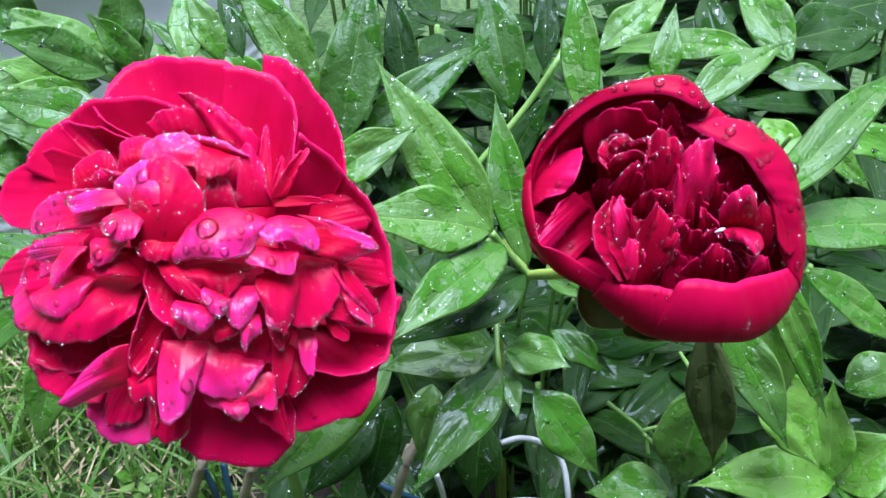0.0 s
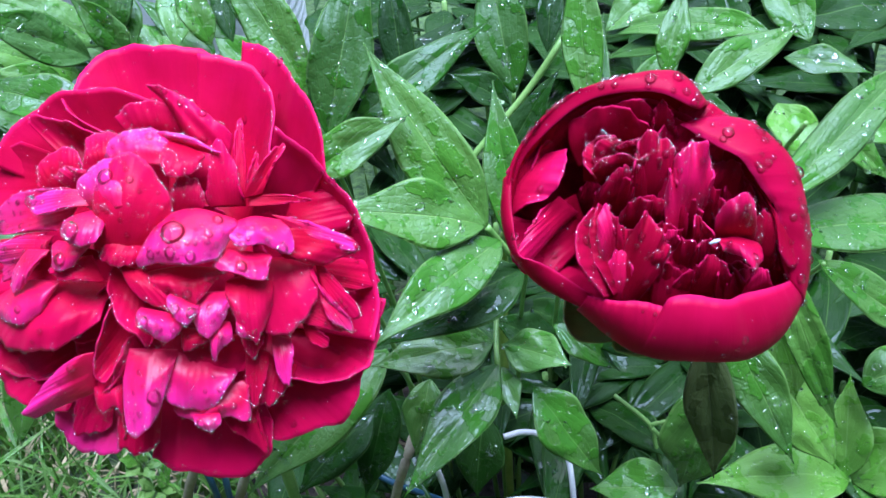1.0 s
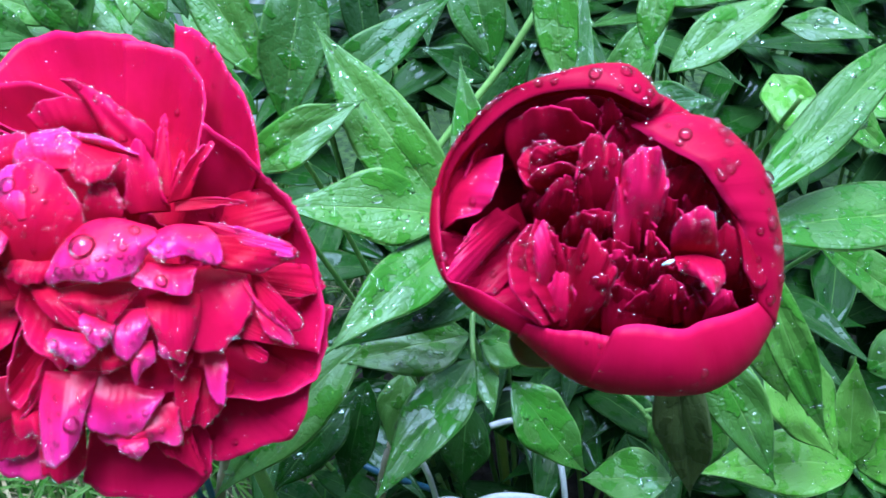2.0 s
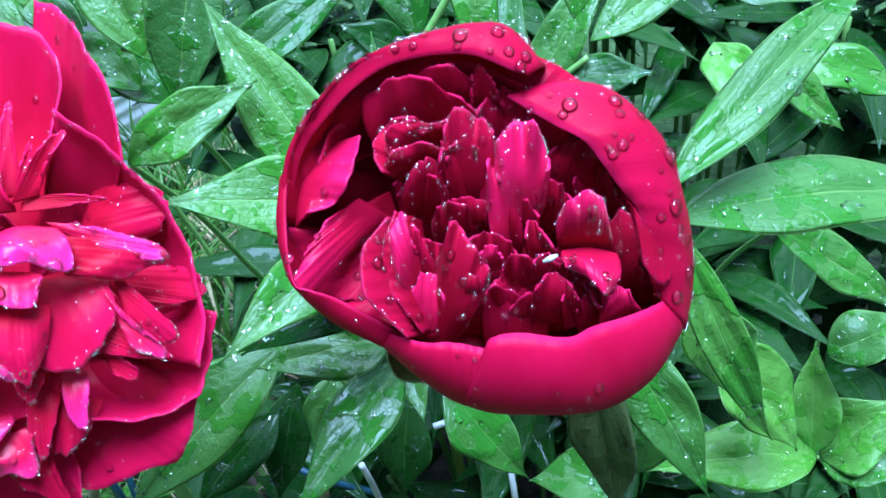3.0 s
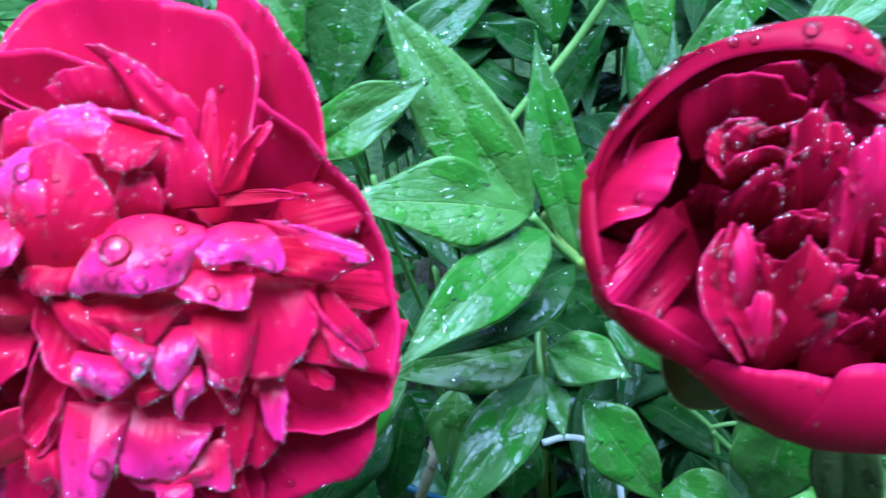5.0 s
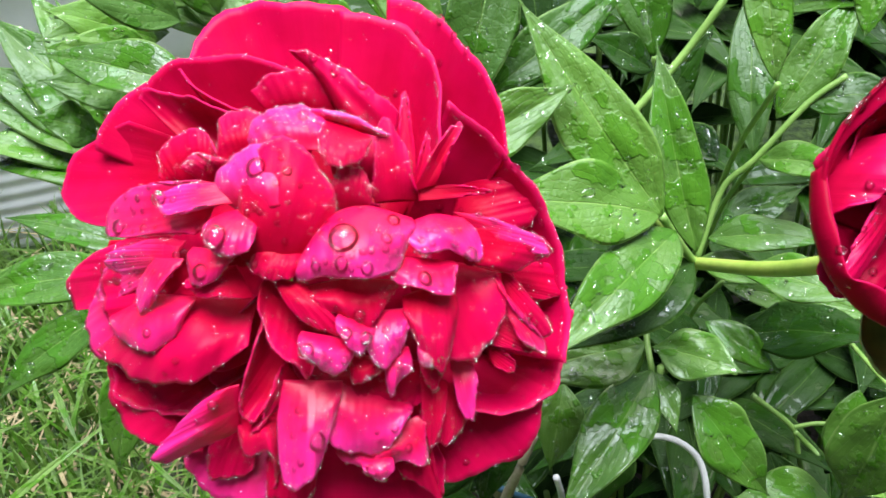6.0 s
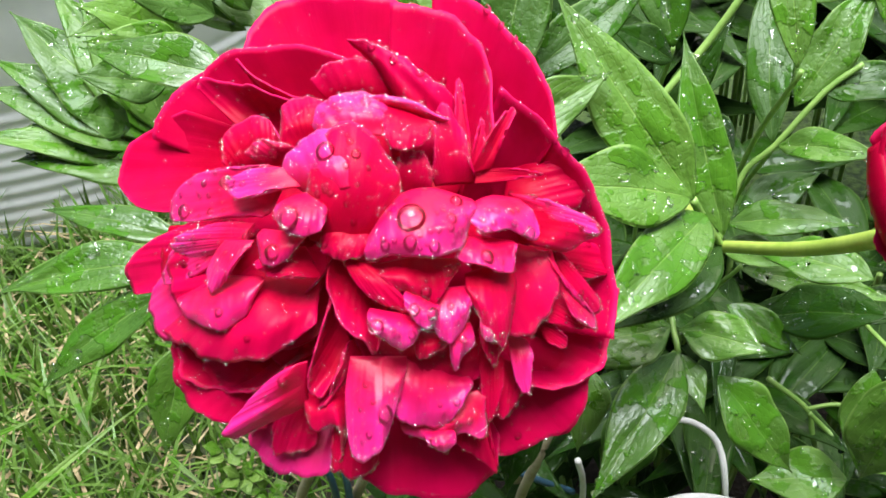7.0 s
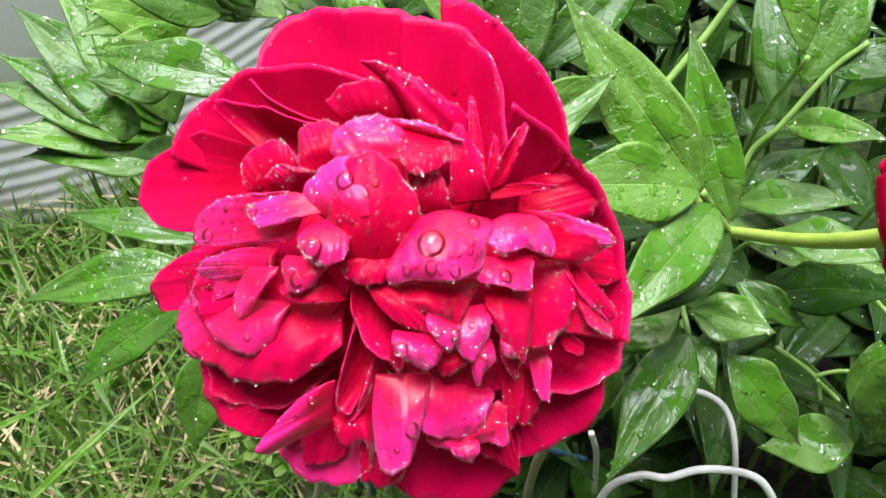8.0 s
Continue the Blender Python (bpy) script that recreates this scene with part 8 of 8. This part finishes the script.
spread(bud, [(0.0571, 0.2555, 0.5821), (0.0641, 0.2552, 0.5817)], [(0.057, 0.2536, 0.5922), (0.0621, 0.2556, 0.5944), (0.0654, 0.2528, 0.5913)], dome=0.003, wet=10, beads=4, teeth=0.018, frill=0.001, ax=BUD_AXIS, seed=2597, material=BUD_PETAL)
spread(bud, [(0.0709, 0.2509, 0.5768), (0.0779, 0.2509, 0.5762)], [(0.07, 0.248, 0.5881), (0.0755, 0.2502, 0.5901), (0.0784, 0.2476, 0.587)], dome=0.003, wet=10, beads=4, teeth=0.018, frill=0.001, ax=BUD_AXIS, seed=1260, material=BUD_PETAL)
spread(bud, [(0.0862, 0.2518, 0.5763), (0.0933, 0.2521, 0.5755)], [(0.0842, 0.2468, 0.5893), (0.0897, 0.2492, 0.5911), (0.0926, 0.2468, 0.5879)], dome=0.003, wet=10, beads=4, teeth=0.018, frill=0.001, ax=BUD_AXIS, seed=7851, material=BUD_PETAL)
raindrop(bud, (0.0668, 0.2456, 0.623), 0.0015)
raindrop(bud, (0.0747, 0.2455, 0.6224), 0.0014)
raindrop(bud, (0.0962, 0.2411, 0.6062), 0.0015)
raindrop(bud, (0.1001, 0.2374, 0.6041), 0.0011)
raindrop(bud, (0.1059, 0.2333, 0.5968), 0.0019)
raindrop(bud, (0.0963, 0.23, 0.6031), 0.0012)
raindrop(bud, (0.0855, 0.237, 0.6078), 0.0010)
raindrop(bud, (0.08, 0.2382, 0.6078), 0.0008)
raindrop(bud, (0.0923, 0.2285, 0.6028), 0.0008)
raindrop(bud, (0.0785, 0.2437, 0.6163), 0.0012)
raindrop(bud, (0.106, 0.2247, 0.5907), 0.0016)
raindrop(bud, (0.1017, 0.2221, 0.5911), 0.0010)
raindrop(bud, (0.1067, 0.2228, 0.5871), 0.0009)
raindrop(bud, (0.1078, 0.2223, 0.584), 0.0010)
raindrop(bud, (0.108, 0.2193, 0.5784), 0.0014)
raindrop(bud, (0.1064, 0.2166, 0.5758), 0.0013)
raindrop(bud, (0.102, 0.216, 0.5766), 0.0009)
raindrop(bud, (0.0491, 0.2158, 0.5891), 0.0007)
raindrop(bud, (0.0413, 0.2284, 0.5756), 0.0009)
raindrop(bud, (0.0417, 0.2243, 0.5732), 0.0007)
raindrop(bud, (0.0371, 0.2331, 0.5953), 0.0009)
raindrop(bud, (0.0622, 0.2148, 0.5926), 0.0011)
raindrop(bud, (0.0606, 0.2135, 0.5894), 0.0007)
raindrop(bud, (0.0695, 0.2308, 0.6061), 0.0009)
raindrop(bud, (0.078, 0.228, 0.6061), 0.0008)
raindrop(bud, (0.0494, 0.2199, 0.5928), 0.0007)
raindrop(bud, (0.0534, 0.2105, 0.5783), 0.0007)
raindrop(bud, (0.0883, 0.2182, 0.5949), 0.0009)
raindrop(bud, (0.0905, 0.2118, 0.5872), 0.0010)
raindrop(bud, (0.0847, 0.2159, 0.5882), 0.0008)
raindrop(bud, (0.0884, 0.1999, 0.5684), 0.0011)
raindrop(bud, (0.0857, 0.1985, 0.5665), 0.0007)
raindrop(bud, (0.0825, 0.1979, 0.566), 0.0008)
raindrop(bud, (0.0651, 0.2023, 0.5752), 0.0005)
raindrop(bud, (0.0375, 0.2432, 0.6091), 0.0010)
raindrop(bud, (0.0403, 0.2454, 0.6117), 0.0009)
raindrop(bud, (0.0452, 0.2466, 0.615), 0.0009)
raindrop(bud, (0.0533, 0.2439, 0.6207), 0.0009)
raindrop(bud, (0.0567, 0.2443, 0.6213), 0.0009)
raindrop(bud, (0.06, 0.2481, 0.6197), 0.0009)
raindrop(bud, (0.0357, 0.242, 0.6066), 0.0009)
raindrop(bud, (0.0341, 0.2408, 0.6055), 0.0007)
raindrop(bud, (0.0489, 0.2472, 0.6169), 0.0007)
raindrop(bud, (0.0652, 0.2448, 0.619), 0.0008)
raindrop(bud, (0.0717, 0.2422, 0.6183), 0.0007)
raindrop(bud, (0.1022, 0.2193, 0.5853), 0.0007)
raindrop(bud, (0.1041, 0.226, 0.5943), 0.0007)
raindrop(bud, (0.0637, 0.2111, 0.5889), 0.0009)
raindrop(bud, (0.0344, 0.2377, 0.6113), 0.0008)
raindrop(bud, (0.0832, 0.2406, 0.6088), 0.0007)
raindrop(bud, (0.0778, 0.2409, 0.6153), 0.0012)
raindrop(bud, (0.0766, 0.2431, 0.6174), 0.0011)
raindrop(bud, (0.0857, 0.237, 0.6078), 0.0016)
raindrop(bud, (0.0932, 0.2285, 0.6027), 0.0011)
raindrop(bud, (0.0953, 0.2361, 0.6062), 0.0011)
raindrop(bud, (0.098, 0.2317, 0.6036), 0.0007)
raindrop(bud, (0.1033, 0.2282, 0.597), 0.0007)
raindrop(bud, (0.0941, 0.2317, 0.6053), 0.0006)
raindrop(bud, (0.0794, 0.2422, 0.6092), 0.0007)
raindrop(bud, (0.0783, 0.241, 0.609), 0.0006)
raindrop(bud, (0.0355, 0.2263, 0.5895), 0.0008)
raindrop(bud, (0.0329, 0.2322, 0.5851), 0.0007)
raindrop(bud, (0.0434, 0.2318, 0.5821), 0.0008)
raindrop(bud, (0.0485, 0.2192, 0.5935), 0.0008)
raindrop(bud, (0.0481, 0.2159, 0.5908), 0.0012)
raindrop(bud, (0.0423, 0.2244, 0.5731), 0.0008)
raindrop(bud, (0.0498, 0.2116, 0.5855), 0.0008)
raindrop(bud, (0.068, 0.2141, 0.5904), 0.0009)
raindrop(bud, (0.0582, 0.2201, 0.5877), 0.0007)
raindrop(bud, (0.0574, 0.2371, 0.5763), 0.0007)
raindrop(bud, (0.0576, 0.2115, 0.5747), 0.0009)
raindrop(bud, (0.055, 0.2113, 0.5795), 0.0008)
raindrop(bud, (0.0803, 0.1975, 0.5696), 0.0005)
raindrop(bud, (0.0619, 0.2033, 0.5766), 0.0004)
raindrop(bud, (0.089, 0.2184, 0.5978), 0.0009)
raindrop(bud, (0.0944, 0.2211, 0.5838), 0.0006)
raindrop(bud, (0.083, 0.2291, 0.5852), 0.0009)
raindrop(bud, (0.0821, 0.2284, 0.5921), 0.0008)
raindrop(bud, (0.0567, 0.2352, 0.6047), 0.0008)
raindrop(bud, (0.0554, 0.2414, 0.6061), 0.0007)
raindrop(bud, (0.0673, 0.2334, 0.6101), 0.0008)
raindrop(bud, (0.0727, 0.2268, 0.6035), 0.0007)
raindrop(bud, (0.062, 0.2296, 0.5968), 0.0008)
raindrop(bud, (0.0835, 0.2353, 0.5941), 0.0007)
raindrop(bud, (0.0799, 0.2268, 0.595), 0.0008)
raindrop(bud, (0.0789, 0.2263, 0.5929), 0.0007)
raindrop(bud, (0.0759, 0.2254, 0.5966), 0.0006)
raindrop(bud, (0.0893, 0.2347, 0.597), 0.0008)
raindrop(bud, (0.0715, 0.2169, 0.5714), 0.0007)
raindrop(bud, (0.0778, 0.2144, 0.579), 0.0007)
raindrop(bud, (0.0769, 0.2195, 0.5766), 0.0007)
raindrop(bud, (0.0299, 0.2212, 0.5884), 0.0011)
tube("stamen_scrap", [(0.0791, 0.2137, 0.5899), (0.0804, 0.2134, 0.5909), (0.0817, 0.2145, 0.5905)], (0.0003, 0.0006, 0.0003), PALE, bud, "tiny pale fragment")
petal(bud, (0.0735, 0.2561, 0.5585), (0.0611, 0.2462, 0.5455), (0.0572, 0.2344, 0.554), 0.0192, focus=(0.069, 0.228, 0.59), seed=7076, cup=0.4, tip=0.5, material=CALYX, label="green sepal under the flower")
petal(bud, (0.0735, 0.2561, 0.5585), (0.0706, 0.241, 0.5414), (0.0695, 0.2277, 0.5487), 0.0191, focus=(0.069, 0.228, 0.59), seed=5345, cup=0.4, tip=0.5, material=CALYX, label="green sepal under the flower")
petal(bud, (0.0735, 0.2561, 0.5585), (0.0815, 0.2451, 0.5446), (0.0839, 0.2344, 0.5514), 0.0193, focus=(0.069, 0.228, 0.59), seed=6388, cup=0.4, tip=0.5, material=CALYX, label="green sepal under the flower")
petal(bud, (0.0735, 0.2561, 0.5585), (0.0825, 0.2613, 0.5575), (0.0857, 0.2589, 0.5658), 0.0198, focus=(0.069, 0.228, 0.59), seed=1142, cup=0.4, tip=0.5, material=CALYX, label="green sepal under the flower")
petal(bud, (0.0735, 0.2561, 0.5585), (0.0667, 0.2638, 0.5595), (0.0643, 0.2623, 0.5685), 0.0198, focus=(0.069, 0.228, 0.59), seed=4936, cup=0.4, tip=0.5, material=CALYX, label="green sepal under the flower")
petal(bud, (0.0634, 0.2416, 0.552), (0.0495, 0.2275, 0.5408), (0.0469, 0.2218, 0.5516), 0.0210, focus=(0.069, 0.228, 0.59), seed=5289, cup=0.4, tip=0.5, material=CALYX, label="green sepal under the flower")
petal(bud, (0.0733, 0.239, 0.55), (0.068, 0.2239, 0.5354), (0.0622, 0.2165, 0.5474), 0.0210, focus=(0.069, 0.228, 0.59), seed=4554, cup=0.4, tip=0.5, material=CALYX, label="green sepal under the flower")
tube("stalk", [(0.0735, 0.2554, 0.5592), (0.0589, 0.3114, 0.4989), (0.0443, 0.3675, 0.4507), (0.0343, 0.4375, 0.3907), (0.0443, 0.4875, -0.0093)], (0.0038, 0.0028, 0.0026, 0.003, 0.0034), STALK, bud, "thick yellow-green flower stalk")

# wires and stems low in the clump
fence = thing("garden_fence_wire", "bent white plastic-coated garden fence wire among the stems", "wire fence", "", (0.05, 0.38, 0))
tube("wire", [(0.0331, 0.3993, 0.2864), (0.0463, 0.4019, 0.2875), (0.0609, 0.4003, 0.2836), (0.0718, 0.3931, 0.275), (0.0754, 0.3797, 0.258), (0.0787, 0.3685, 0.2096)], 0.0019, WIRE, fence)
tube("wire", [(-0.0255, 0.3175, 0.2605), (-0.0099, 0.3297, 0.3024), (0.0082, 0.3352, 0.3081), (0.0223, 0.3324, 0.309), (0.0381, 0.3336, 0.313), (0.0568, 0.3327, 0.3113), (0.0706, 0.3278, 0.3065), (0.0826, 0.3196, 0.2822)], 0.0021, WIRE, fence)
tube("wire", [(-0.0091, 0.3857, 0.2736), (-0.0051, 0.3862, 0.2485), (-0.003, 0.3979, 0.1829)], 0.0019, WIRE, fence)
rail = thing("garden_wire", "dark blue coated twisted garden wire near the soil", "wire", "", (-0.12, 0.4, 0))
tube("wire", [(-0.1585, 0.3902, 0.2799), (-0.1538, 0.3862, 0.2618), (-0.1534, 0.3875, 0.2238)], 0.0022, WIRE_BLUE, rail)
tube("wire", [(-0.1467, 0.3947, 0.2795), (-0.1451, 0.3874, 0.2599), (-0.146, 0.3854, 0.2201)], 0.0022, WIRE_BLUE, rail)
tube("wire", [(-0.0608, 0.4096, 0.2458), (-0.038, 0.4016, 0.2369), (-0.008, 0.4049, 0.2126)], 0.0022, WIRE_BLUE, rail)
stems = thing("peony_plant", "pale dry peony stems rising from the soil in the clump", "plant", "", (-0.03, 0.45, 0))
tube("stem", [(-0.1166, 0.3988, 0.3009), (-0.1308, 0.3885, 0.2695), (-0.1506, 0.3967, 0.2043), (-0.1789, 0.4034, 0.0698)], 0.0032, STEM_OLD, stems, rough=0.08)
tube("stem", [(-0.1472, 0.3959, 0.308), (-0.1618, 0.3856, 0.2773), (-0.1838, 0.3938, 0.213), (-0.2168, 0.401, 0.08)], 0.0032, STEM_OLD, stems, rough=0.08)
tube("stem", [(-0.0201, 0.4047, 0.29), (-0.0328, 0.3952, 0.2569), (-0.0451, 0.404, 0.1894), (-0.059, 0.4105, 0.0519)], 0.0032, STEM_OLD, stems, rough=0.08)
tube("stem", [(-0.0286, 0.4391, 0.239), (-0.0404, 0.4281, 0.2057), (-0.0487, 0.4331, 0.137), (-0.0554, 0.4308, -0.0015)], 0.0032, STEM_OLD, stems, rough=0.08)
# single tall blades and weeds in the lawn
tuft = thing("grass_tuft", "long bent wet grass blades in the lawn", "grass", "", (-0.45, 0.6, 0))
leaflet(tuft, (-0.4449, 0.4529, 0.112), (-0.3302, 0.5542, 0.1469), 0.0072, (0.18, -0.5, 0.85), seed=3706, arch=0.08, fold=0.5, wave=0, wet=0, full=0.35, material=GRASS, name="blade")
leaflet(tuft, (-0.4952, 0.5112, 0.1286), (-0.4128, 0.5353, 0.1483), 0.0065, (-0.04, -0.55, 0.83), seed=27, arch=0.08, fold=0.5, wave=0, wet=0, full=0.35, material=GRASS, name="blade")
leaflet(tuft, (-0.3529, 0.4585, 0.0916), (-0.3248, 0.5052, 0.1342), 0.0065, (0.1, -0.7, 0.7), seed=6524, arch=0.08, fold=0.5, wave=0, wet=0, full=0.35, material=GRASS, name="blade")
leaflet(tuft, (-0.4381, 0.6042, 0.1054), (-0.3944, 0.54, 0.0871), 0.0066, (0.14, -0.18, 0.97), seed=3400, arch=0.08, fold=0.5, wave=0, wet=0, full=0.35, material=GRASS, name="blade")
leaflet(tuft, (-0.3359, 0.4685, 0.09), (-0.2788, 0.4988, 0.1118), 0.0060, (-0.04, -0.54, 0.84), seed=4137, arch=0.08, fold=0.5, wave=0, wet=0, full=0.35, material=GRASS, name="blade")
leaflet(tuft, (-0.3301, 0.5268, 0.0999), (-0.2846, 0.4939, 0.0858), 0.0051, (0.09, -0.29, 0.95), seed=3671, arch=0.08, fold=0.5, wave=0, wet=0, full=0.35, material=GRASS, name="blade")
weed = thing("weed", "small fresh green weed on the bare soil", "weed", "weeds", (-0.2672, 0.5149, 0.0807))
leaflet(weed, (-0.2645, 0.5153, 0.0801), (-0.2441, 0.5119, 0.084), 0.0131, (-0.21, -0.13, 0.97), seed=9854, arch=0.03, fold=0.1, wet=0, full=0.55, material=GRASS)
leaflet(weed, (-0.2663, 0.5136, 0.0795), (-0.258, 0.4996, 0.0799), 0.0119, (-0.03, 0.01, 1), seed=508, arch=0.03, fold=0.1, wet=0, full=0.55, material=GRASS)
leaflet(weed, (-0.2693, 0.5138, 0.0806), (-0.2806, 0.5007, 0.0882), 0.0137, (0.41, 0.17, 0.9), seed=7010, arch=0.03, fold=0.1, wet=0, full=0.55, material=GRASS)
leaflet(weed, (-0.2694, 0.5155, 0.0819), (-0.281, 0.5137, 0.0974), 0.0133, (0.8, -0.16, 0.58), seed=8706, arch=0.03, fold=0.1, wet=0, full=0.55, material=GRASS)
leaflet(weed, (-0.2664, 0.5165, 0.0815), (-0.2585, 0.5208, 0.0947), 0.0142, (-0.53, -0.66, 0.54), seed=8211, arch=0.03, fold=0.1, wet=0, full=0.55, material=GRASS)
weed = thing("weed", "small fresh green weed on the bare soil", "weed", "weeds", (-0.2809, 0.5299, 0.0962))
leaflet(weed, (-0.2794, 0.5289, 0.0949), (-0.267, 0.5164, 0.0944), 0.0121, (-0.03, -0.07, 1), seed=2332, arch=0.03, fold=0.1, wet=0, full=0.55, material=GRASS)
leaflet(weed, (-0.2825, 0.5285, 0.0958), (-0.2905, 0.5138, 0.101), 0.0136, (0.3, 0.17, 0.94), seed=7210, arch=0.03, fold=0.1, wet=0, full=0.55, material=GRASS)
leaflet(weed, (-0.2834, 0.5301, 0.0972), (-0.2967, 0.5253, 0.1118), 0.0138, (0.74, -0.03, 0.67), seed=2745, arch=0.03, fold=0.1, wet=0, full=0.55, material=GRASS)
leaflet(weed, (-0.2807, 0.5314, 0.0972), (-0.2771, 0.5353, 0.1119), 0.0132, (-0.27, -0.91, 0.31), seed=4521, arch=0.03, fold=0.1, wet=0, full=0.55, material=GRASS)
leaflet(weed, (-0.2783, 0.5306, 0.0958), (-0.2585, 0.5297, 0.1012), 0.0136, (-0.27, -0.18, 0.95), seed=8306, arch=0.03, fold=0.1, wet=0, full=0.55, material=GRASS)
weed = thing("weed", "small fresh green weed on the bare soil", "weed", "weeds", (-0.249, 0.5077, 0.0701))
leaflet(weed, (-0.2501, 0.5062, 0.0694), (-0.2548, 0.4911, 0.0733), 0.0128, (0.2, 0.19, 0.96), seed=9814, arch=0.03, fold=0.1, wet=0, full=0.55, material=GRASS)
leaflet(weed, (-0.2517, 0.5075, 0.0708), (-0.2668, 0.5011, 0.0837), 0.0136, (0.65, 0.02, 0.76), seed=1655, arch=0.03, fold=0.1, wet=0, full=0.55, material=GRASS)
leaflet(weed, (-0.2496, 0.5091, 0.0712), (-0.2509, 0.5128, 0.0866), 0.0119, (0.36, -0.9, 0.24), seed=6121, arch=0.03, fold=0.1, wet=0, full=0.55, material=GRASS)
leaflet(weed, (-0.2467, 0.5087, 0.0701), (-0.2287, 0.5097, 0.0781), 0.0136, (-0.39, -0.22, 0.9), seed=1231, arch=0.03, fold=0.1, wet=0, full=0.55, material=GRASS)
leaflet(weed, (-0.247, 0.5069, 0.0689), (-0.2313, 0.4962, 0.0698), 0.0123, (-0.09, -0.06, 0.99), seed=3104, arch=0.03, fold=0.1, wet=0, full=0.55, material=GRASS)

# foliage that fills the clump behind and below, its shade put into the green
def fill_foliage():
    rng = np.random.default_rng(11)
    for k in range(124):
        x, y = (rng.uniform(-0.12, 0.55), rng.uniform(0.44, 0.95)) if k < 56 else (rng.uniform(-0.12, 0.85), rng.uniform(0.56, 1.35))
        top = 0.20 + 0.34 * min(1, max(0, (y - 0.40) / 0.5)) * rng.uniform(0.6, 1.0)
        if x < 0.0 and y < 0.55:
            top = min(top, 0.36)
        if x < 0.0 and k >= 56:
            top = min(top, 0.40)
        clump = thing("peony_leaf", "wet peony leaf deep in the clump, shade put into its green", "leaf", "compound leaves of the peony", (x, y, top))
        tube("petiole", [(x, y, top), (x + 0.01, y + 0.01, top * 0.5), (x + 0.02, y + 0.02, -0.01)], 0.0022, STEM, clump)
        for j in range(7):
            w = j * 6.2832 / 7 + rng.uniform(-0.3, 0.3)
            reach = rng.uniform(0.08, 0.125)
            d = np.array((math.cos(w), math.sin(w), rng.uniform(-0.35, 0.25)))
            b = np.array((x, y, top)) + d * 0.012
            leaflet(clump, b, b + d * reach, rng.uniform(0.024, 0.036), (d[0] * 0.3, d[1] * 0.3 - 0.25, 1), seed=500 + k * 9 + j, material=LEAF_SHADE, wet=4, steps=(20, 9))


def fill_low():
    rng = np.random.default_rng(21)
    for k in range(38):
        x, y = rng.uniform(-0.08, 0.42), rng.uniform(0.34, 0.66)
        top = rng.uniform(0.08, 0.22)
        clump = thing("peony_leaf", "peony leaf close to the soil, its green darkened for shade", "leaf", "compound leaves of the peony", (x, y, top))
        tube("petiole", [(x, y, top), (x + 0.01, y + 0.01, top * 0.5), (x + 0.02, y + 0.02, -0.01)], 0.0022, STEM, clump)
        for j in range(5):
            w = j * 6.2832 / 5 + rng.uniform(-0.4, 0.4)
            reach = rng.uniform(0.07, 0.11)
            d = np.array((math.cos(w), math.sin(w), rng.uniform(-0.35, 0.15)))
            b = np.array((x, y, top)) + d * 0.012
            leaflet(clump, b, b + d * reach, rng.uniform(0.026, 0.04), (d[0] * 0.3, d[1] * 0.3 - 0.2, 1), seed=900 + k * 9 + j, material=LEAF_SHADE, wet=2, steps=(20, 9))


fill_foliage()
fill_low()
